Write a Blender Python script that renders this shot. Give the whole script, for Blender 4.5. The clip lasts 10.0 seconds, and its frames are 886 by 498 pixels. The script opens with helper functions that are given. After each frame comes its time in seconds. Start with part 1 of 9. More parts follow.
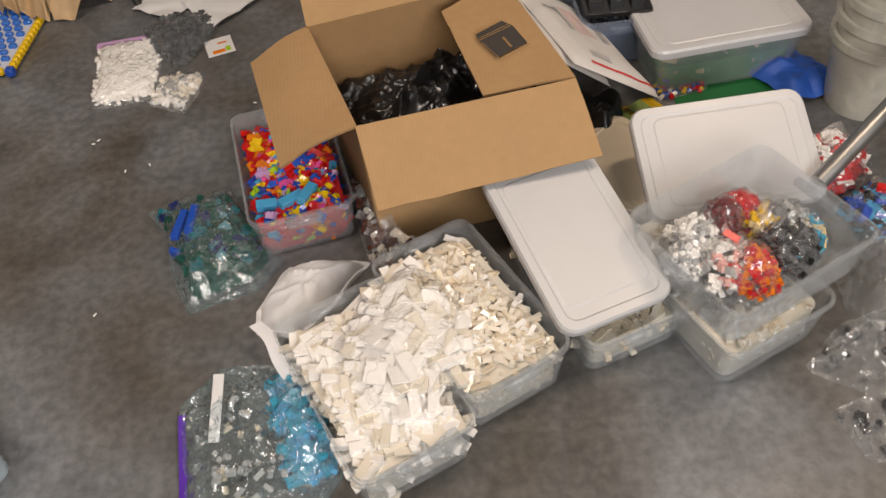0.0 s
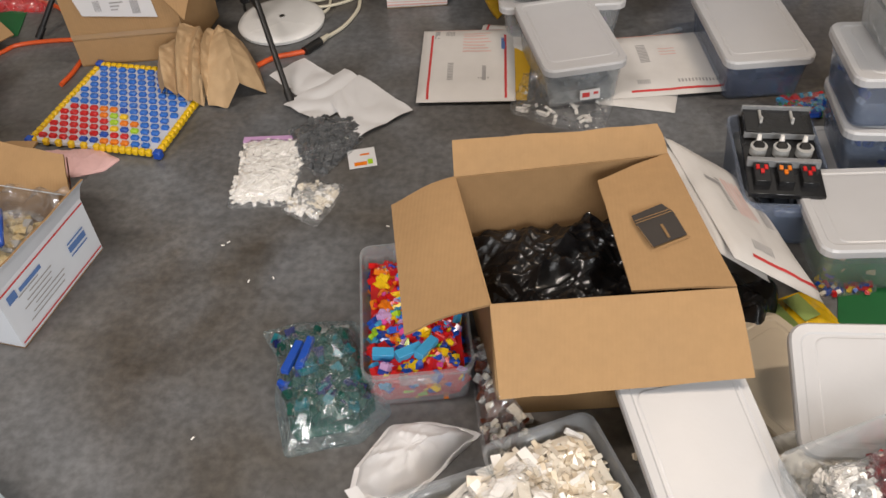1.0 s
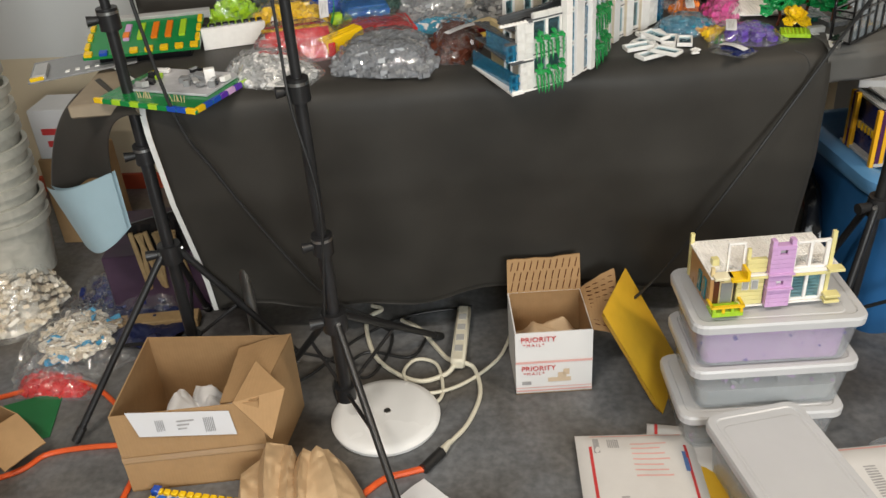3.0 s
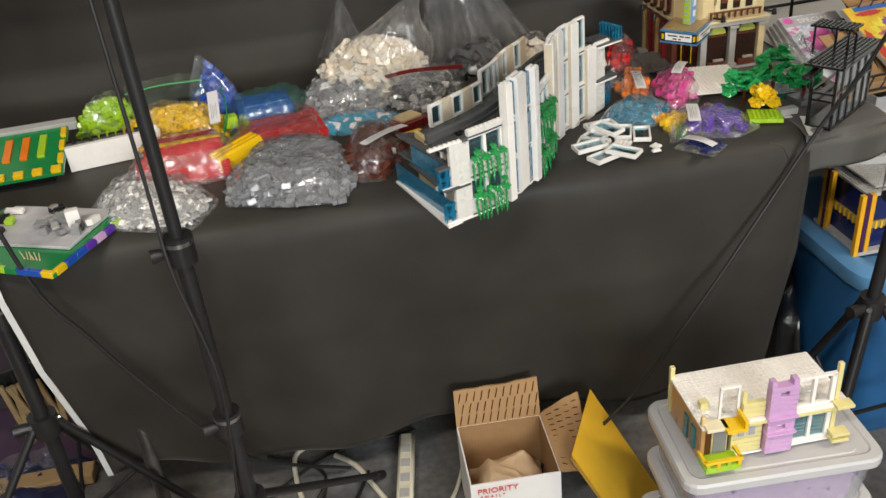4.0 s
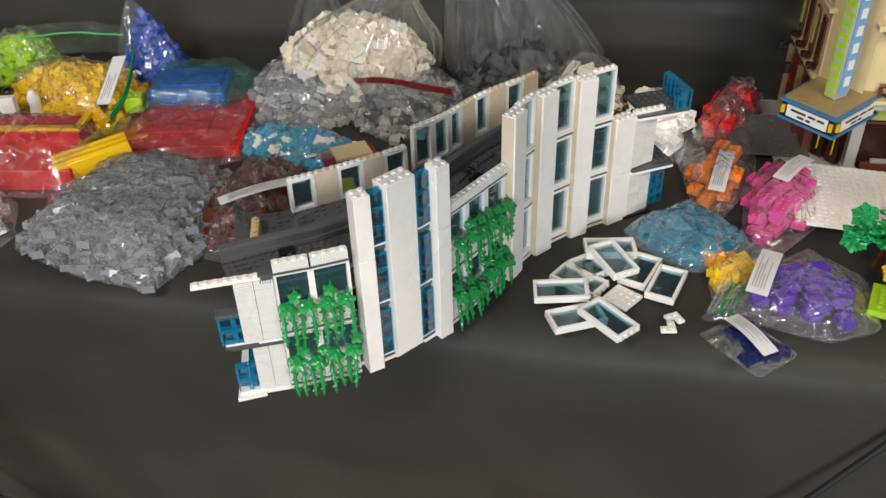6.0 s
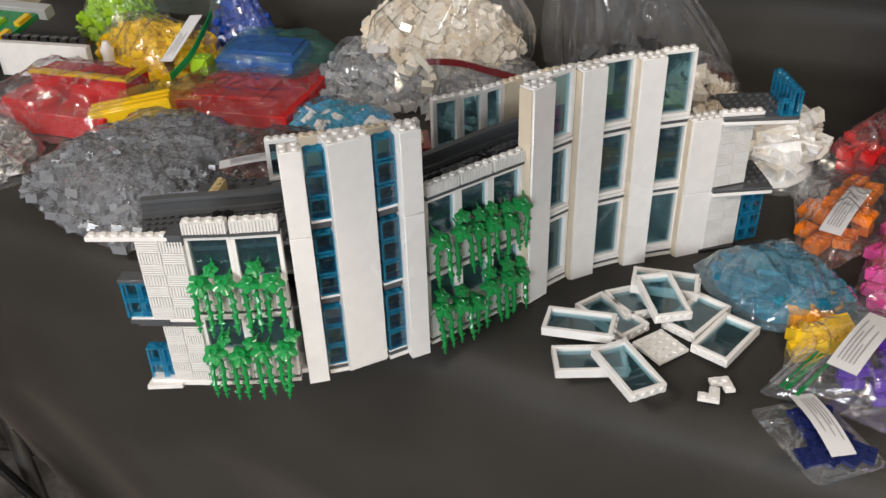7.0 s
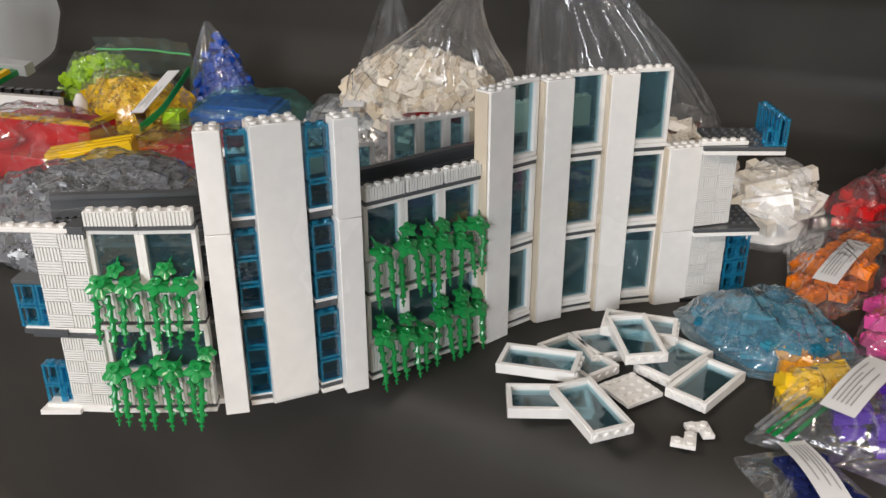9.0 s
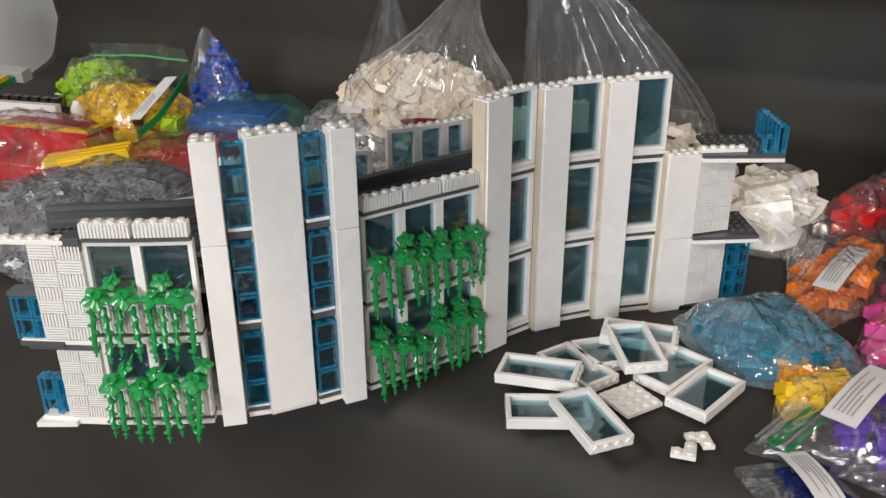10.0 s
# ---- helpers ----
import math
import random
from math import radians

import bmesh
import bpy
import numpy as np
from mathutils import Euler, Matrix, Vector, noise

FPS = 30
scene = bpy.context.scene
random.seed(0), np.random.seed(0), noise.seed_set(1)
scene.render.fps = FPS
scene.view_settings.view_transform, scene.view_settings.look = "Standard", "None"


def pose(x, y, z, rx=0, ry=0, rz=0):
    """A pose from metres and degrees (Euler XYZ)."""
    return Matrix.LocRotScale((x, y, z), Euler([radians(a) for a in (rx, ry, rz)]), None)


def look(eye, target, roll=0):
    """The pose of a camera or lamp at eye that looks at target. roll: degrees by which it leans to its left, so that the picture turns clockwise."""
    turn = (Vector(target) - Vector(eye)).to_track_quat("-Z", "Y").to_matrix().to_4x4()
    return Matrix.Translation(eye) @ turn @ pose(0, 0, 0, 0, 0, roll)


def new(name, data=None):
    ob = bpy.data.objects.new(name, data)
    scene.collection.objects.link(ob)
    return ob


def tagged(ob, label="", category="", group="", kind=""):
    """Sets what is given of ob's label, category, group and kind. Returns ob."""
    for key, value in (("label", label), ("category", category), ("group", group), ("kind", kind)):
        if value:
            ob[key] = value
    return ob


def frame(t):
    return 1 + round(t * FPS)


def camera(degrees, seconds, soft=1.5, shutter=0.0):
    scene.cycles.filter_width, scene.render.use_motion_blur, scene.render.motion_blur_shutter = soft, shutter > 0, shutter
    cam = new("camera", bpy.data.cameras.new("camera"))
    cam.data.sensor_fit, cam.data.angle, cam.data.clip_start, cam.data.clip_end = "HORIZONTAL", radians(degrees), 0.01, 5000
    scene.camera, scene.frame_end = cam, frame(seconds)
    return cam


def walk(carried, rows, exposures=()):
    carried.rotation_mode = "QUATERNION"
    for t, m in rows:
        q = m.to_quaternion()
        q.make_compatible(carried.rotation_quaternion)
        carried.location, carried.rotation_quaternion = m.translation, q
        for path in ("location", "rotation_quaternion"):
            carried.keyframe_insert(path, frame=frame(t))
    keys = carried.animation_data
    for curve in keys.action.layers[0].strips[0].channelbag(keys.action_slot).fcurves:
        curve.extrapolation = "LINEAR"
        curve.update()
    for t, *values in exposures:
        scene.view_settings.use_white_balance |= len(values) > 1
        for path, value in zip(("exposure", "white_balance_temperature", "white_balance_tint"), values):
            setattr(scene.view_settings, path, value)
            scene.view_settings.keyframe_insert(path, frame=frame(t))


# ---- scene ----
cam = camera(54.4, 10.0)
PATH = [
    (0, (0.298, 0.026, 1.193), (0.35, 1.354, -0.302), -6.7),
    (0.5, (0.321, 0.104, 1.234), (0.192, 1.468, -0.224), -3.7),
    (1, (0.269, 0.238, 1.265), (0.089, 1.662, -0.127), -4.4),
    (1.5, (0.22, 0.378, 1.294), (0.048, 1.848, -0.052), -2.9),
    (2, (0.166, 0.592, 1.312), (-0.122, 2.108, 0.04), -3.4),
    (2.5, (0.05, 0.76, 1.329), (-0.313, 2.337, 0.153), -3.6),
    (3, (-0.13, 0.963, 1.353), (-0.295, 2.676, 0.335), -4.3),
    (3.2, (-0.148, 1.033, 1.365), (-0.267, 2.764, 0.37), -5.4),
    (4.3, (-0.117, 1.46, 1.417), (-0.063, 3.177, 0.394), -5.1),
    (4.5, (-0.085, 1.525, 1.416), (0.017, 3.229, 0.375), -4.5),
    (5, (-0.006, 1.712, 1.408), (0.171, 3.403, 0.355), -3.6),
    (5.5, (0.077, 1.872, 1.39), (0.193, 3.548, 0.305), -2.7),
    (6, (0.24, 2.045, 1.342), (-0.25, 3.595, 0.176), -1.9),
    (6.2, (0.276, 2.113, 1.316), (-0.319, 3.606, 0.126), -0.4),
    (7.3, (0.365, 2.244, 1.16), (-0.612, 3.683, 0.173), -2.7),
    (7.5, (0.37, 2.251, 1.133), (-0.619, 3.723, 0.208), -2.7),
    (8, (0.371, 2.261, 1.115), (-0.606, 3.777, 0.249), -1.2),
    (8.5, (0.374, 2.272, 1.1), (-0.606, 3.799, 0.259), -0.1),
    (9, (0.377, 2.278, 1.097), (-0.619, 3.809, 0.282), -0.1),
    (9.5, (0.379, 2.281, 1.1), (-0.617, 3.812, 0.286), 0.0),
    (10, (0.375, 2.283, 1.101), (-0.621, 3.816, 0.289), -0.3),
]
walk(cam, [(t, look(eye, target, roll)) for t, eye, target, roll in PATH],
     [(0, -0.60, 7600, 18), (1, -0.36, 7100, 15), (2, -0.04, 6800, 10), (3, 0.05, 6950, 10), (4.3, 0.12, 6950, 11), (5.5, 0.1, 6800, 11), (7.5, -0.05, 6700, 14), (10, -0.08, 6700, 14)])

# ---- light ----
world = bpy.data.worlds.new("hall_air")
scene.world = world
world.use_nodes = True
world.node_tree.nodes["Background"].inputs[0].default_value = (0.75, 0.88, 1.0, 1)
world.node_tree.nodes["Background"].inputs[1].default_value = 0.15


def area_lamp(name, eye, target, sx, sy, watts, color):
    data = bpy.data.lights.new(name, "AREA")
    data.shape, data.size, data.size_y, data.energy, data.color = "RECTANGLE", sx, sy, watts, color
    ob = new(name, data)
    ob.matrix_world = look(eye, target)
    return ob


TH = 0.75          # height of the table
U = 0.008          # one stud
for lx, ly, w, c in ((-1.2, .3, 80, (1.0, .96, .91)), (1.9, 1.2, 58, (1.0, .88, .74)), (-1.2, 3.0, 1.5, (1.0, .93, .84)), (1.4, 3.0, 1.5, (1.0, .90, .76))):
    area_lamp("ceiling_lamp", (lx, ly, 3.35), (lx, ly, 0), 1.2, 0.22, w, c)
# cool fill lamp added behind the camera; no window is known there
area_lamp("added_front_fill", (1.3, -2.52, 2.0), (0.1, 2.6, 0.8), 2.1, 1.5, 190, (0.88, 0.95, 1.0))

# ---- materials ----
MATS = {}


def mat(name, color, rough=0.5, metal=0.0, vary=0.12, scale=40.0, bump=0.0, bscale=120.0, spec=0.5, coat=0.0, fine=0.0, trans=0.0):
    """A surface with colour variation at two scales, changing gloss and fine relief."""
    if name in MATS:
        return MATS[name]
    m = bpy.data.materials.new(name)
    m.use_nodes = True
    nt = m.node_tree
    n, l = nt.nodes, nt.links
    b = n["Principled BSDF"]
    b.inputs["Roughness"].default_value, b.inputs["Metallic"].default_value = rough, metal
    b.inputs["Specular IOR Level"].default_value, b.inputs["Coat Weight"].default_value = spec, coat
    b.inputs["Base Color"].default_value = (*color, 1)
    if trans:
        b.inputs["Transmission Weight"].default_value = trans
        b.inputs["IOR"].default_value = 1.3
    tc = n.new("ShaderNodeTexCoord")
    if vary:
        t1, t2 = n.new("ShaderNodeTexNoise"), n.new("ShaderNodeTexNoise")
        t1.inputs["Scale"].default_value, t2.inputs["Scale"].default_value = scale, scale * 0.13
        t1.inputs["Detail"].default_value, t2.inputs["Detail"].default_value = 5, 3
        l.new(tc.outputs["Object"], t1.inputs["Vector"])
        l.new(tc.outputs["Object"], t2.inputs["Vector"])
        add = n.new("ShaderNodeMath")
        l.new(t1.outputs["Fac"], add.inputs[0])
        l.new(t2.outputs["Fac"], add.inputs[1])
        ramp = n.new("ShaderNodeMapRange")
        ramp.inputs["From Min"].default_value, ramp.inputs["From Max"].default_value = 0.6, 1.4
        ramp.inputs["To Min"].default_value, ramp.inputs["To Max"].default_value = 1 - vary, 1 + vary
        l.new(add.outputs[0], ramp.inputs["Value"])
        mul = n.new("ShaderNodeMix")
        mul.data_type, mul.blend_type = "RGBA", "MULTIPLY"
        mul.inputs["Factor"].default_value = 1
        mul.inputs[6].default_value = (*color, 1)
        l.new(ramp.outputs[0], mul.inputs[7])
        l.new(mul.outputs[2], b.inputs["Base Color"])
        rr = n.new("ShaderNodeMapRange")
        rr.inputs["From Min"].default_value, rr.inputs["From Max"].default_value = 0.3, 0.7
        rr.inputs["To Min"].default_value, rr.inputs["To Max"].default_value = max(0.03, rough - 0.08), min(1, rough + 0.08)
        l.new(t2.outputs["Fac"], rr.inputs["Value"])
        l.new(rr.outputs[0], b.inputs["Roughness"])
    if bump:
        t3 = n.new("ShaderNodeTexNoise")
        t3.inputs["Scale"].default_value, t3.inputs["Detail"].default_value = bscale, 4
        l.new(tc.outputs["Object"], t3.inputs["Vector"])
        bp = n.new("ShaderNodeBump")
        bp.inputs["Strength"].default_value, bp.inputs["Distance"].default_value = bump, 0.002
        l.new(t3.outputs["Fac"], bp.inputs["Height"])
        l.new(bp.outputs["Normal"], b.inputs["Normal"])
    MATS[name] = m
    return m


def film(name, tint=(0.96, 0.97, 0.98), haze=0.04, rough=0.07, body=(0.85, 0.87, 0.9), wrinkle=0.28, wscale=22.0, gloss=0.5, drop=1.0):
    """Thin clear plastic: mostly see-through, with gloss and some milkiness."""
    if name in MATS:
        return MATS[name]
    m = bpy.data.materials.new(name)
    m.use_nodes = True
    nt = m.node_tree
    n, l = nt.nodes, nt.links
    n.remove(n["Principled BSDF"])
    out = n["Material Output"]
    tr, gl, df = n.new("ShaderNodeBsdfTransparent"), n.new("ShaderNodeBsdfGlossy"), n.new("ShaderNodeBsdfDiffuse")
    tr.inputs[0].default_value = (*tint, 1)
    df.inputs[0].default_value = (*body, 1)
    gl.inputs["Roughness"].default_value = rough
    tc, tx, bp = n.new("ShaderNodeTexCoord"), n.new("ShaderNodeTexNoise"), n.new("ShaderNodeBump")
    tx.noise_type = "RIDGED_MULTIFRACTAL" if wrinkle > 0.2 else "FBM"
    tx.inputs["Scale"].default_value, tx.inputs["Detail"].default_value, tx.inputs["Distortion"].default_value = wscale, 3, 0.5
    mp = n.new("ShaderNodeMapping")
    mp.inputs["Scale"].default_value = (1, 1, drop)
    l.new(tc.outputs["Object"], mp.inputs["Vector"])
    l.new(mp.outputs[0], tx.inputs["Vector"])
    bp.inputs["Strength"].default_value, bp.inputs["Distance"].default_value = wrinkle, 0.006
    # fine creases: thin lines that wander over the sheet
    cn, ca, cm = n.new("ShaderNodeTexNoise"), n.new("ShaderNodeMath"), n.new("ShaderNodeMapRange")
    cn.inputs["Scale"].default_value, cn.inputs["Detail"].default_value, cn.inputs["Distortion"].default_value = wscale * 0.9, 2.5, 1.1
    l.new(mp.outputs[0], cn.inputs["Vector"])
    ca.operation, ca.inputs[1].default_value = "SUBTRACT", 0.5
    l.new(cn.outputs["Fac"], ca.inputs[0])
    cb = n.new("ShaderNodeMath")
    cb.operation = "ABSOLUTE"
    l.new(ca.outputs[0], cb.inputs[0])
    cm.interpolation_type = "SMOOTHSTEP"
    cm.inputs["From Min"].default_value, cm.inputs["From Max"].default_value = 0.0, 0.03
    cm.inputs["To Min"].default_value, cm.inputs["To Max"].default_value = 1.0, 0.0
    l.new(cb.outputs[0], cm.inputs["Value"])
    hsum = n.new("ShaderNodeMath")
    hsum.operation, hsum.inputs[1].default_value = "MULTIPLY_ADD", 0.6
    l.new(cm.outputs[0], hsum.inputs[0])
    l.new(tx.outputs["Fac"], hsum.inputs[2])
    if wrinkle > 0.2:
        mp2, fine, fsum = n.new("ShaderNodeMapping"), n.new("ShaderNodeTexNoise"), n.new("ShaderNodeMath")
        mp2.inputs["Rotation"].default_value, mp2.inputs["Scale"].default_value = (0, 0, 0.6), (1.0, 0.32, 1.0)
        fine.inputs["Scale"].default_value, fine.inputs["Detail"].default_value, fine.inputs["Distortion"].default_value = wscale * 5.5, 2.0, 0.8
        l.new(mp.outputs[0], mp2.inputs["Vector"])
        l.new(mp2.outputs[0], fine.inputs["Vector"])
        fsum.operation, fsum.inputs[1].default_value = "MULTIPLY_ADD", 0.34
        l.new(fine.outputs["Fac"], fsum.inputs[0])
        l.new(hsum.outputs[0], fsum.inputs[2])
        l.new(fsum.outputs[0], bp.inputs["Height"])
    else:
        l.new(hsum.outputs[0], bp.inputs["Height"])
    l.new(bp.outputs["Normal"], gl.inputs["Normal"])
    lw, fr = n.new("ShaderNodeLayerWeight"), n.new("ShaderNodeMath")
    lw.inputs["Blend"].default_value = 0.5
    l.new(bp.outputs["Normal"], lw.inputs["Normal"])
    fr.operation, fr.inputs[1].default_value = "POWER", 3.5
    l.new(lw.outputs["Facing"], fr.inputs[0])
    fm = n.new("ShaderNodeMath")
    fm.operation, fm.inputs[1].default_value = "MULTIPLY_ADD", gloss * 1.6
    fm.inputs[2].default_value = 0.03 + gloss * 0.08
    l.new(fr.outputs[0], fm.inputs[0])
    a, c = n.new("ShaderNodeMixShader"), n.new("ShaderNodeMixShader")
    hz = n.new("ShaderNodeMapRange")
    hz.inputs["To Min"].default_value, hz.inputs["To Max"].default_value = haze * 0.5, haze * 1.5
    l.new(tx.outputs["Fac"], hz.inputs["Value"])
    hc = n.new("ShaderNodeMath")
    hc.operation, hc.inputs[1].default_value = "MULTIPLY_ADD", 0.09 if wrinkle > 0.2 else 0.0
    l.new(cm.outputs[0], hc.inputs[0])
    l.new(hz.outputs[0], hc.inputs[2])
    l.new(hc.outputs[0], a.inputs[0])
    l.new(tr.outputs[0], a.inputs[1])
    l.new(df.outputs[0], a.inputs[2])
    l.new(fm.outputs[0], c.inputs[0])
    l.new(a.outputs[0], c.inputs[1])
    l.new(gl.outputs[0], c.inputs[2])
    l.new(c.outputs[0], out.inputs[0])
    MATS[name] = m
    return m


def abs_plastic(name, color, rough=0.22):
    return mat(name, color, rough, vary=0.06, scale=90, bump=0.04, bscale=300, coat=0.15)


FILM = film("clear_bag_film", haze=0.065, gloss=0.75, wrinkle=0.5, rough=0.11)
SACKFILM = film("clear_sack_film", haze=0.09, gloss=0.7, wscale=26, wrinkle=0.4, drop=0.16)
AZURE_W = film("clear_azure_wall", tint=(0.42, 0.66, 0.74), haze=0.015, body=(0.10, 0.45, 0.58), rough=0.05, wrinkle=0.04, wscale=60, gloss=0.9)
AZURE_E = film("clear_azure_rim", tint=(0.20, 0.64, 0.84), haze=0.26, body=(0.02, 0.52, 0.80), rough=0.08, wrinkle=0.05, wscale=60, gloss=0.9)
FILM_THICK = film("milky_bag_film", haze=0.12, rough=0.12)
TUBP = film("clear_tub_plastic", tint=(0.92, 0.94, 0.95), haze=0.13, rough=0.2, wrinkle=0.08, wscale=25, gloss=0.3)
TUBS = film("smoky_tub_plastic", tint=(0.80, 0.84, 0.90), haze=0.22, body=(0.3, 0.36, 0.48), rough=0.2, wrinkle=0.08, wscale=25, gloss=0.3)
GLASS_T = film("pale_blue_glass", tint=(0.50, 0.72, 0.78), haze=0.05, body=(0.25, 0.5, 0.58), rough=0.04, wrinkle=0.02, wscale=20, gloss=0.7)
BLACKFILM = mat("black_bin_liner", (0.010, 0.010, 0.011), 0.24, vary=0.2, scale=30, bump=0.3, bscale=90)
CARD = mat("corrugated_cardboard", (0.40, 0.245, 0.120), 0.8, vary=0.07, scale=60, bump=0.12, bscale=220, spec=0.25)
# darker copy of the cardboard: the shade inside the boxes is in its colour
CARD_IN = mat("cardboard_shaded_inside", (0.31, 0.186, 0.090), 0.85, vary=0.09, scale=50, bump=0.12, bscale=200, spec=0.2)


def corrugate(m):
    """Faint flutes that show through the liner of corrugated board."""
    n, l = m.node_tree.nodes, m.node_tree.links
    b = n["Principled BSDF"]
    tc, wv, bp = n.new("ShaderNodeTexCoord"), n.new("ShaderNodeTexWave"), n.new("ShaderNodeBump")
    wv.inputs["Scale"].default_value, wv.inputs["Distortion"].default_value = 45, 0.6
    l.new(tc.outputs["Object"], wv.inputs["Vector"])
    bp.inputs["Strength"].default_value, bp.inputs["Distance"].default_value = 0.16, 0.001
    l.new(wv.outputs["Fac"], bp.inputs["Height"])
    l.new(b.inputs["Normal"].links[0].from_socket, bp.inputs["Normal"])
    l.new(bp.outputs["Normal"], b.inputs["Normal"])


corrugate(CARD)
corrugate(CARD_IN)
KRAFT = mat("kraft_paper", (0.50, 0.345, 0.20), 0.75, vary=0.1, scale=35, bump=0.35, bscale=40, spec=0.3)
PAPER = mat("white_paper", (0.70, 0.70, 0.71), 0.7, vary=0.03, scale=30, bump=0.06, bscale=90, spec=0.3)
TYVEK = mat("mailer_white", (0.68, 0.66, 0.64), 0.55, vary=0.04, scale=30, bump=0.2, bscale=60, spec=0.4)
RED_INK = mat("red_print", (0.62, 0.05, 0.05), 0.6, vary=0.08, scale=90)
PINK_INK = mat("faded_red_print", (0.75, 0.42, 0.38), 0.6, vary=0.08, scale=90)
GREY_INK = mat("grey_print", (0.36, 0.35, 0.35), 0.6, vary=0.2, scale=90)
BLACK_INK = mat("black_print", (0.03, 0.03, 0.035), 0.6, vary=0.2, scale=90)
BLUE_INK = mat("blue_print", (0.10, 0.20, 0.45), 0.6, vary=0.1, scale=90)
WHITE_LID = mat("white_lid_plastic", (0.52, 0.52, 0.53), 0.38, vary=0.03, scale=20, bump=0.08, bscale=150)
CREAM_LID = mat("cream_lid_plastic", (0.60, 0.53, 0.42), 0.45, vary=0.06, scale=20, bump=0.08, bscale=150)
W_BRICK = abs_plastic("white_brick", (0.88, 0.855, 0.82))
W_BRICK2 = abs_plastic("ivory_brick", (0.76, 0.70, 0.60))
W_BRICK3 = abs_plastic("cream_white_brick", (0.70, 0.60, 0.46))
GREY1 = abs_plastic("mid_grey_brick", (0.24, 0.245, 0.25))
GREY2 = abs_plastic("dark_grey_brick", (0.10, 0.105, 0.11))
GREY3 = abs_plastic("light_grey_brick", (0.42, 0.42, 0.41))
GREY_PLATE = abs_plastic("dark_grey_plate", (0.085, 0.09, 0.095))
BLACK_P = abs_plastic("black_brick", (0.012, 0.012, 0.013))
RED_P = abs_plastic("red_brick", (0.60, 0.015, 0.015))
DRED_P = abs_plastic("dark_red_brick", (0.16, 0.012, 0.014))
BROWN_P = abs_plastic("brown_brick", (0.10, 0.028, 0.015))
BLUE_P = abs_plastic("blue_brick", (0.012, 0.075, 0.42))
LBLUE_P = abs_plastic("sky_brick", (0.05, 0.36, 0.62))
TEAL_P = abs_plastic("teal_brick", (0.01, 0.14, 0.17))
DGREEN_P = abs_plastic("dark_green_brick", (0.008, 0.07, 0.055))
GREEN_P = abs_plastic("green_brick", (0.005, 0.22, 0.055))
VINE_G = abs_plastic("bright_green_leaf", (0.006, 0.265, 0.06), 0.22)
LIME_P = abs_plastic("lime_brick", (0.36, 0.60, 0.03))
YEL_P = abs_plastic("yellow_brick", (0.82, 0.52, 0.015))
ORANGE_P = abs_plastic("orange_brick", (0.80, 0.20, 0.012))
PINK_P = abs_plastic("magenta_brick", (0.72, 0.09, 0.33))
LPINK_P = abs_plastic("lilac_brick", (0.60, 0.36, 0.62))
PURPLE_P = abs_plastic("purple_brick", (0.10, 0.03, 0.36))
TAN_P = abs_plastic("tan_brick", (0.66, 0.52, 0.28))
TQ_P = abs_plastic("turquoise_piece", (0.03, 0.33, 0.48))
NAVY_P = abs_plastic("navy_brick", (0.012, 0.02, 0.10))
METAL_BLK = mat("black_tube", (0.015, 0.015, 0.016), 0.38, vary=0.15, scale=60)
STEEL = mat("steel", (0.45, 0.45, 0.44), 0.35, metal=1.0, vary=0.1, scale=60)
WIRE_BLK = mat("black_rubber_cable", (0.015, 0.015, 0.015), 0.5, vary=0.1, scale=80)
CABLE_W = mat("cream_cable", (0.66, 0.62, 0.50), 0.5, vary=0.08, scale=60)
CABLE_O = mat("orange_cable", (0.72, 0.10, 0.02), 0.5, vary=0.08, scale=60)


def printed(name, colors, scale=28.0, rough=0.35):
    """A busy colour print: patches of ink with broken edges."""
    m = bpy.data.materials.new(name)
    m.use_nodes = True
    n, l = m.node_tree.nodes, m.node_tree.links
    b = n["Principled BSDF"]
    b.inputs["Roughness"].default_value = rough
    tc, nz, vo, mx = n.new("ShaderNodeTexCoord"), n.new("ShaderNodeTexNoise"), n.new("ShaderNodeTexVoronoi"), n.new("ShaderNodeVectorMath")
    nz.inputs["Scale"].default_value, nz.inputs["Detail"].default_value = scale * 1.6, 4
    l.new(tc.outputs["Object"], nz.inputs["Vector"])
    mx.operation = "MULTIPLY_ADD"
    mx.inputs[1].default_value = (0.03, 0.03, 0.03)
    l.new(nz.outputs["Color"], mx.inputs[0])
    l.new(tc.outputs["Object"], mx.inputs[2])
    vo.inputs["Scale"].default_value = scale
    l.new(mx.outputs[0], vo.inputs["Vector"])
    ramp = n.new("ShaderNodeValToRGB")
    cr = ramp.color_ramp
    cr.interpolation = "CONSTANT"
    while len(cr.elements) < len(colors):
        cr.elements.new(0.5)
    for k, c in enumerate(colors):
        cr.elements[k].position, cr.elements[k].color = k / len(colors), (*c, 1)
    sep = n.new("ShaderNodeSeparateColor")
    l.new(vo.outputs["Color"], sep.inputs[0])
    l.new(sep.outputs[0], ramp.inputs[0])
    l.new(ramp.outputs[0], b.inputs["Base Color"])
    return m


# ---- mesh tools ----
def rot2(a):
    return Vector((math.cos(a), math.sin(a), 0)), Vector((-math.sin(a), math.cos(a), 0))


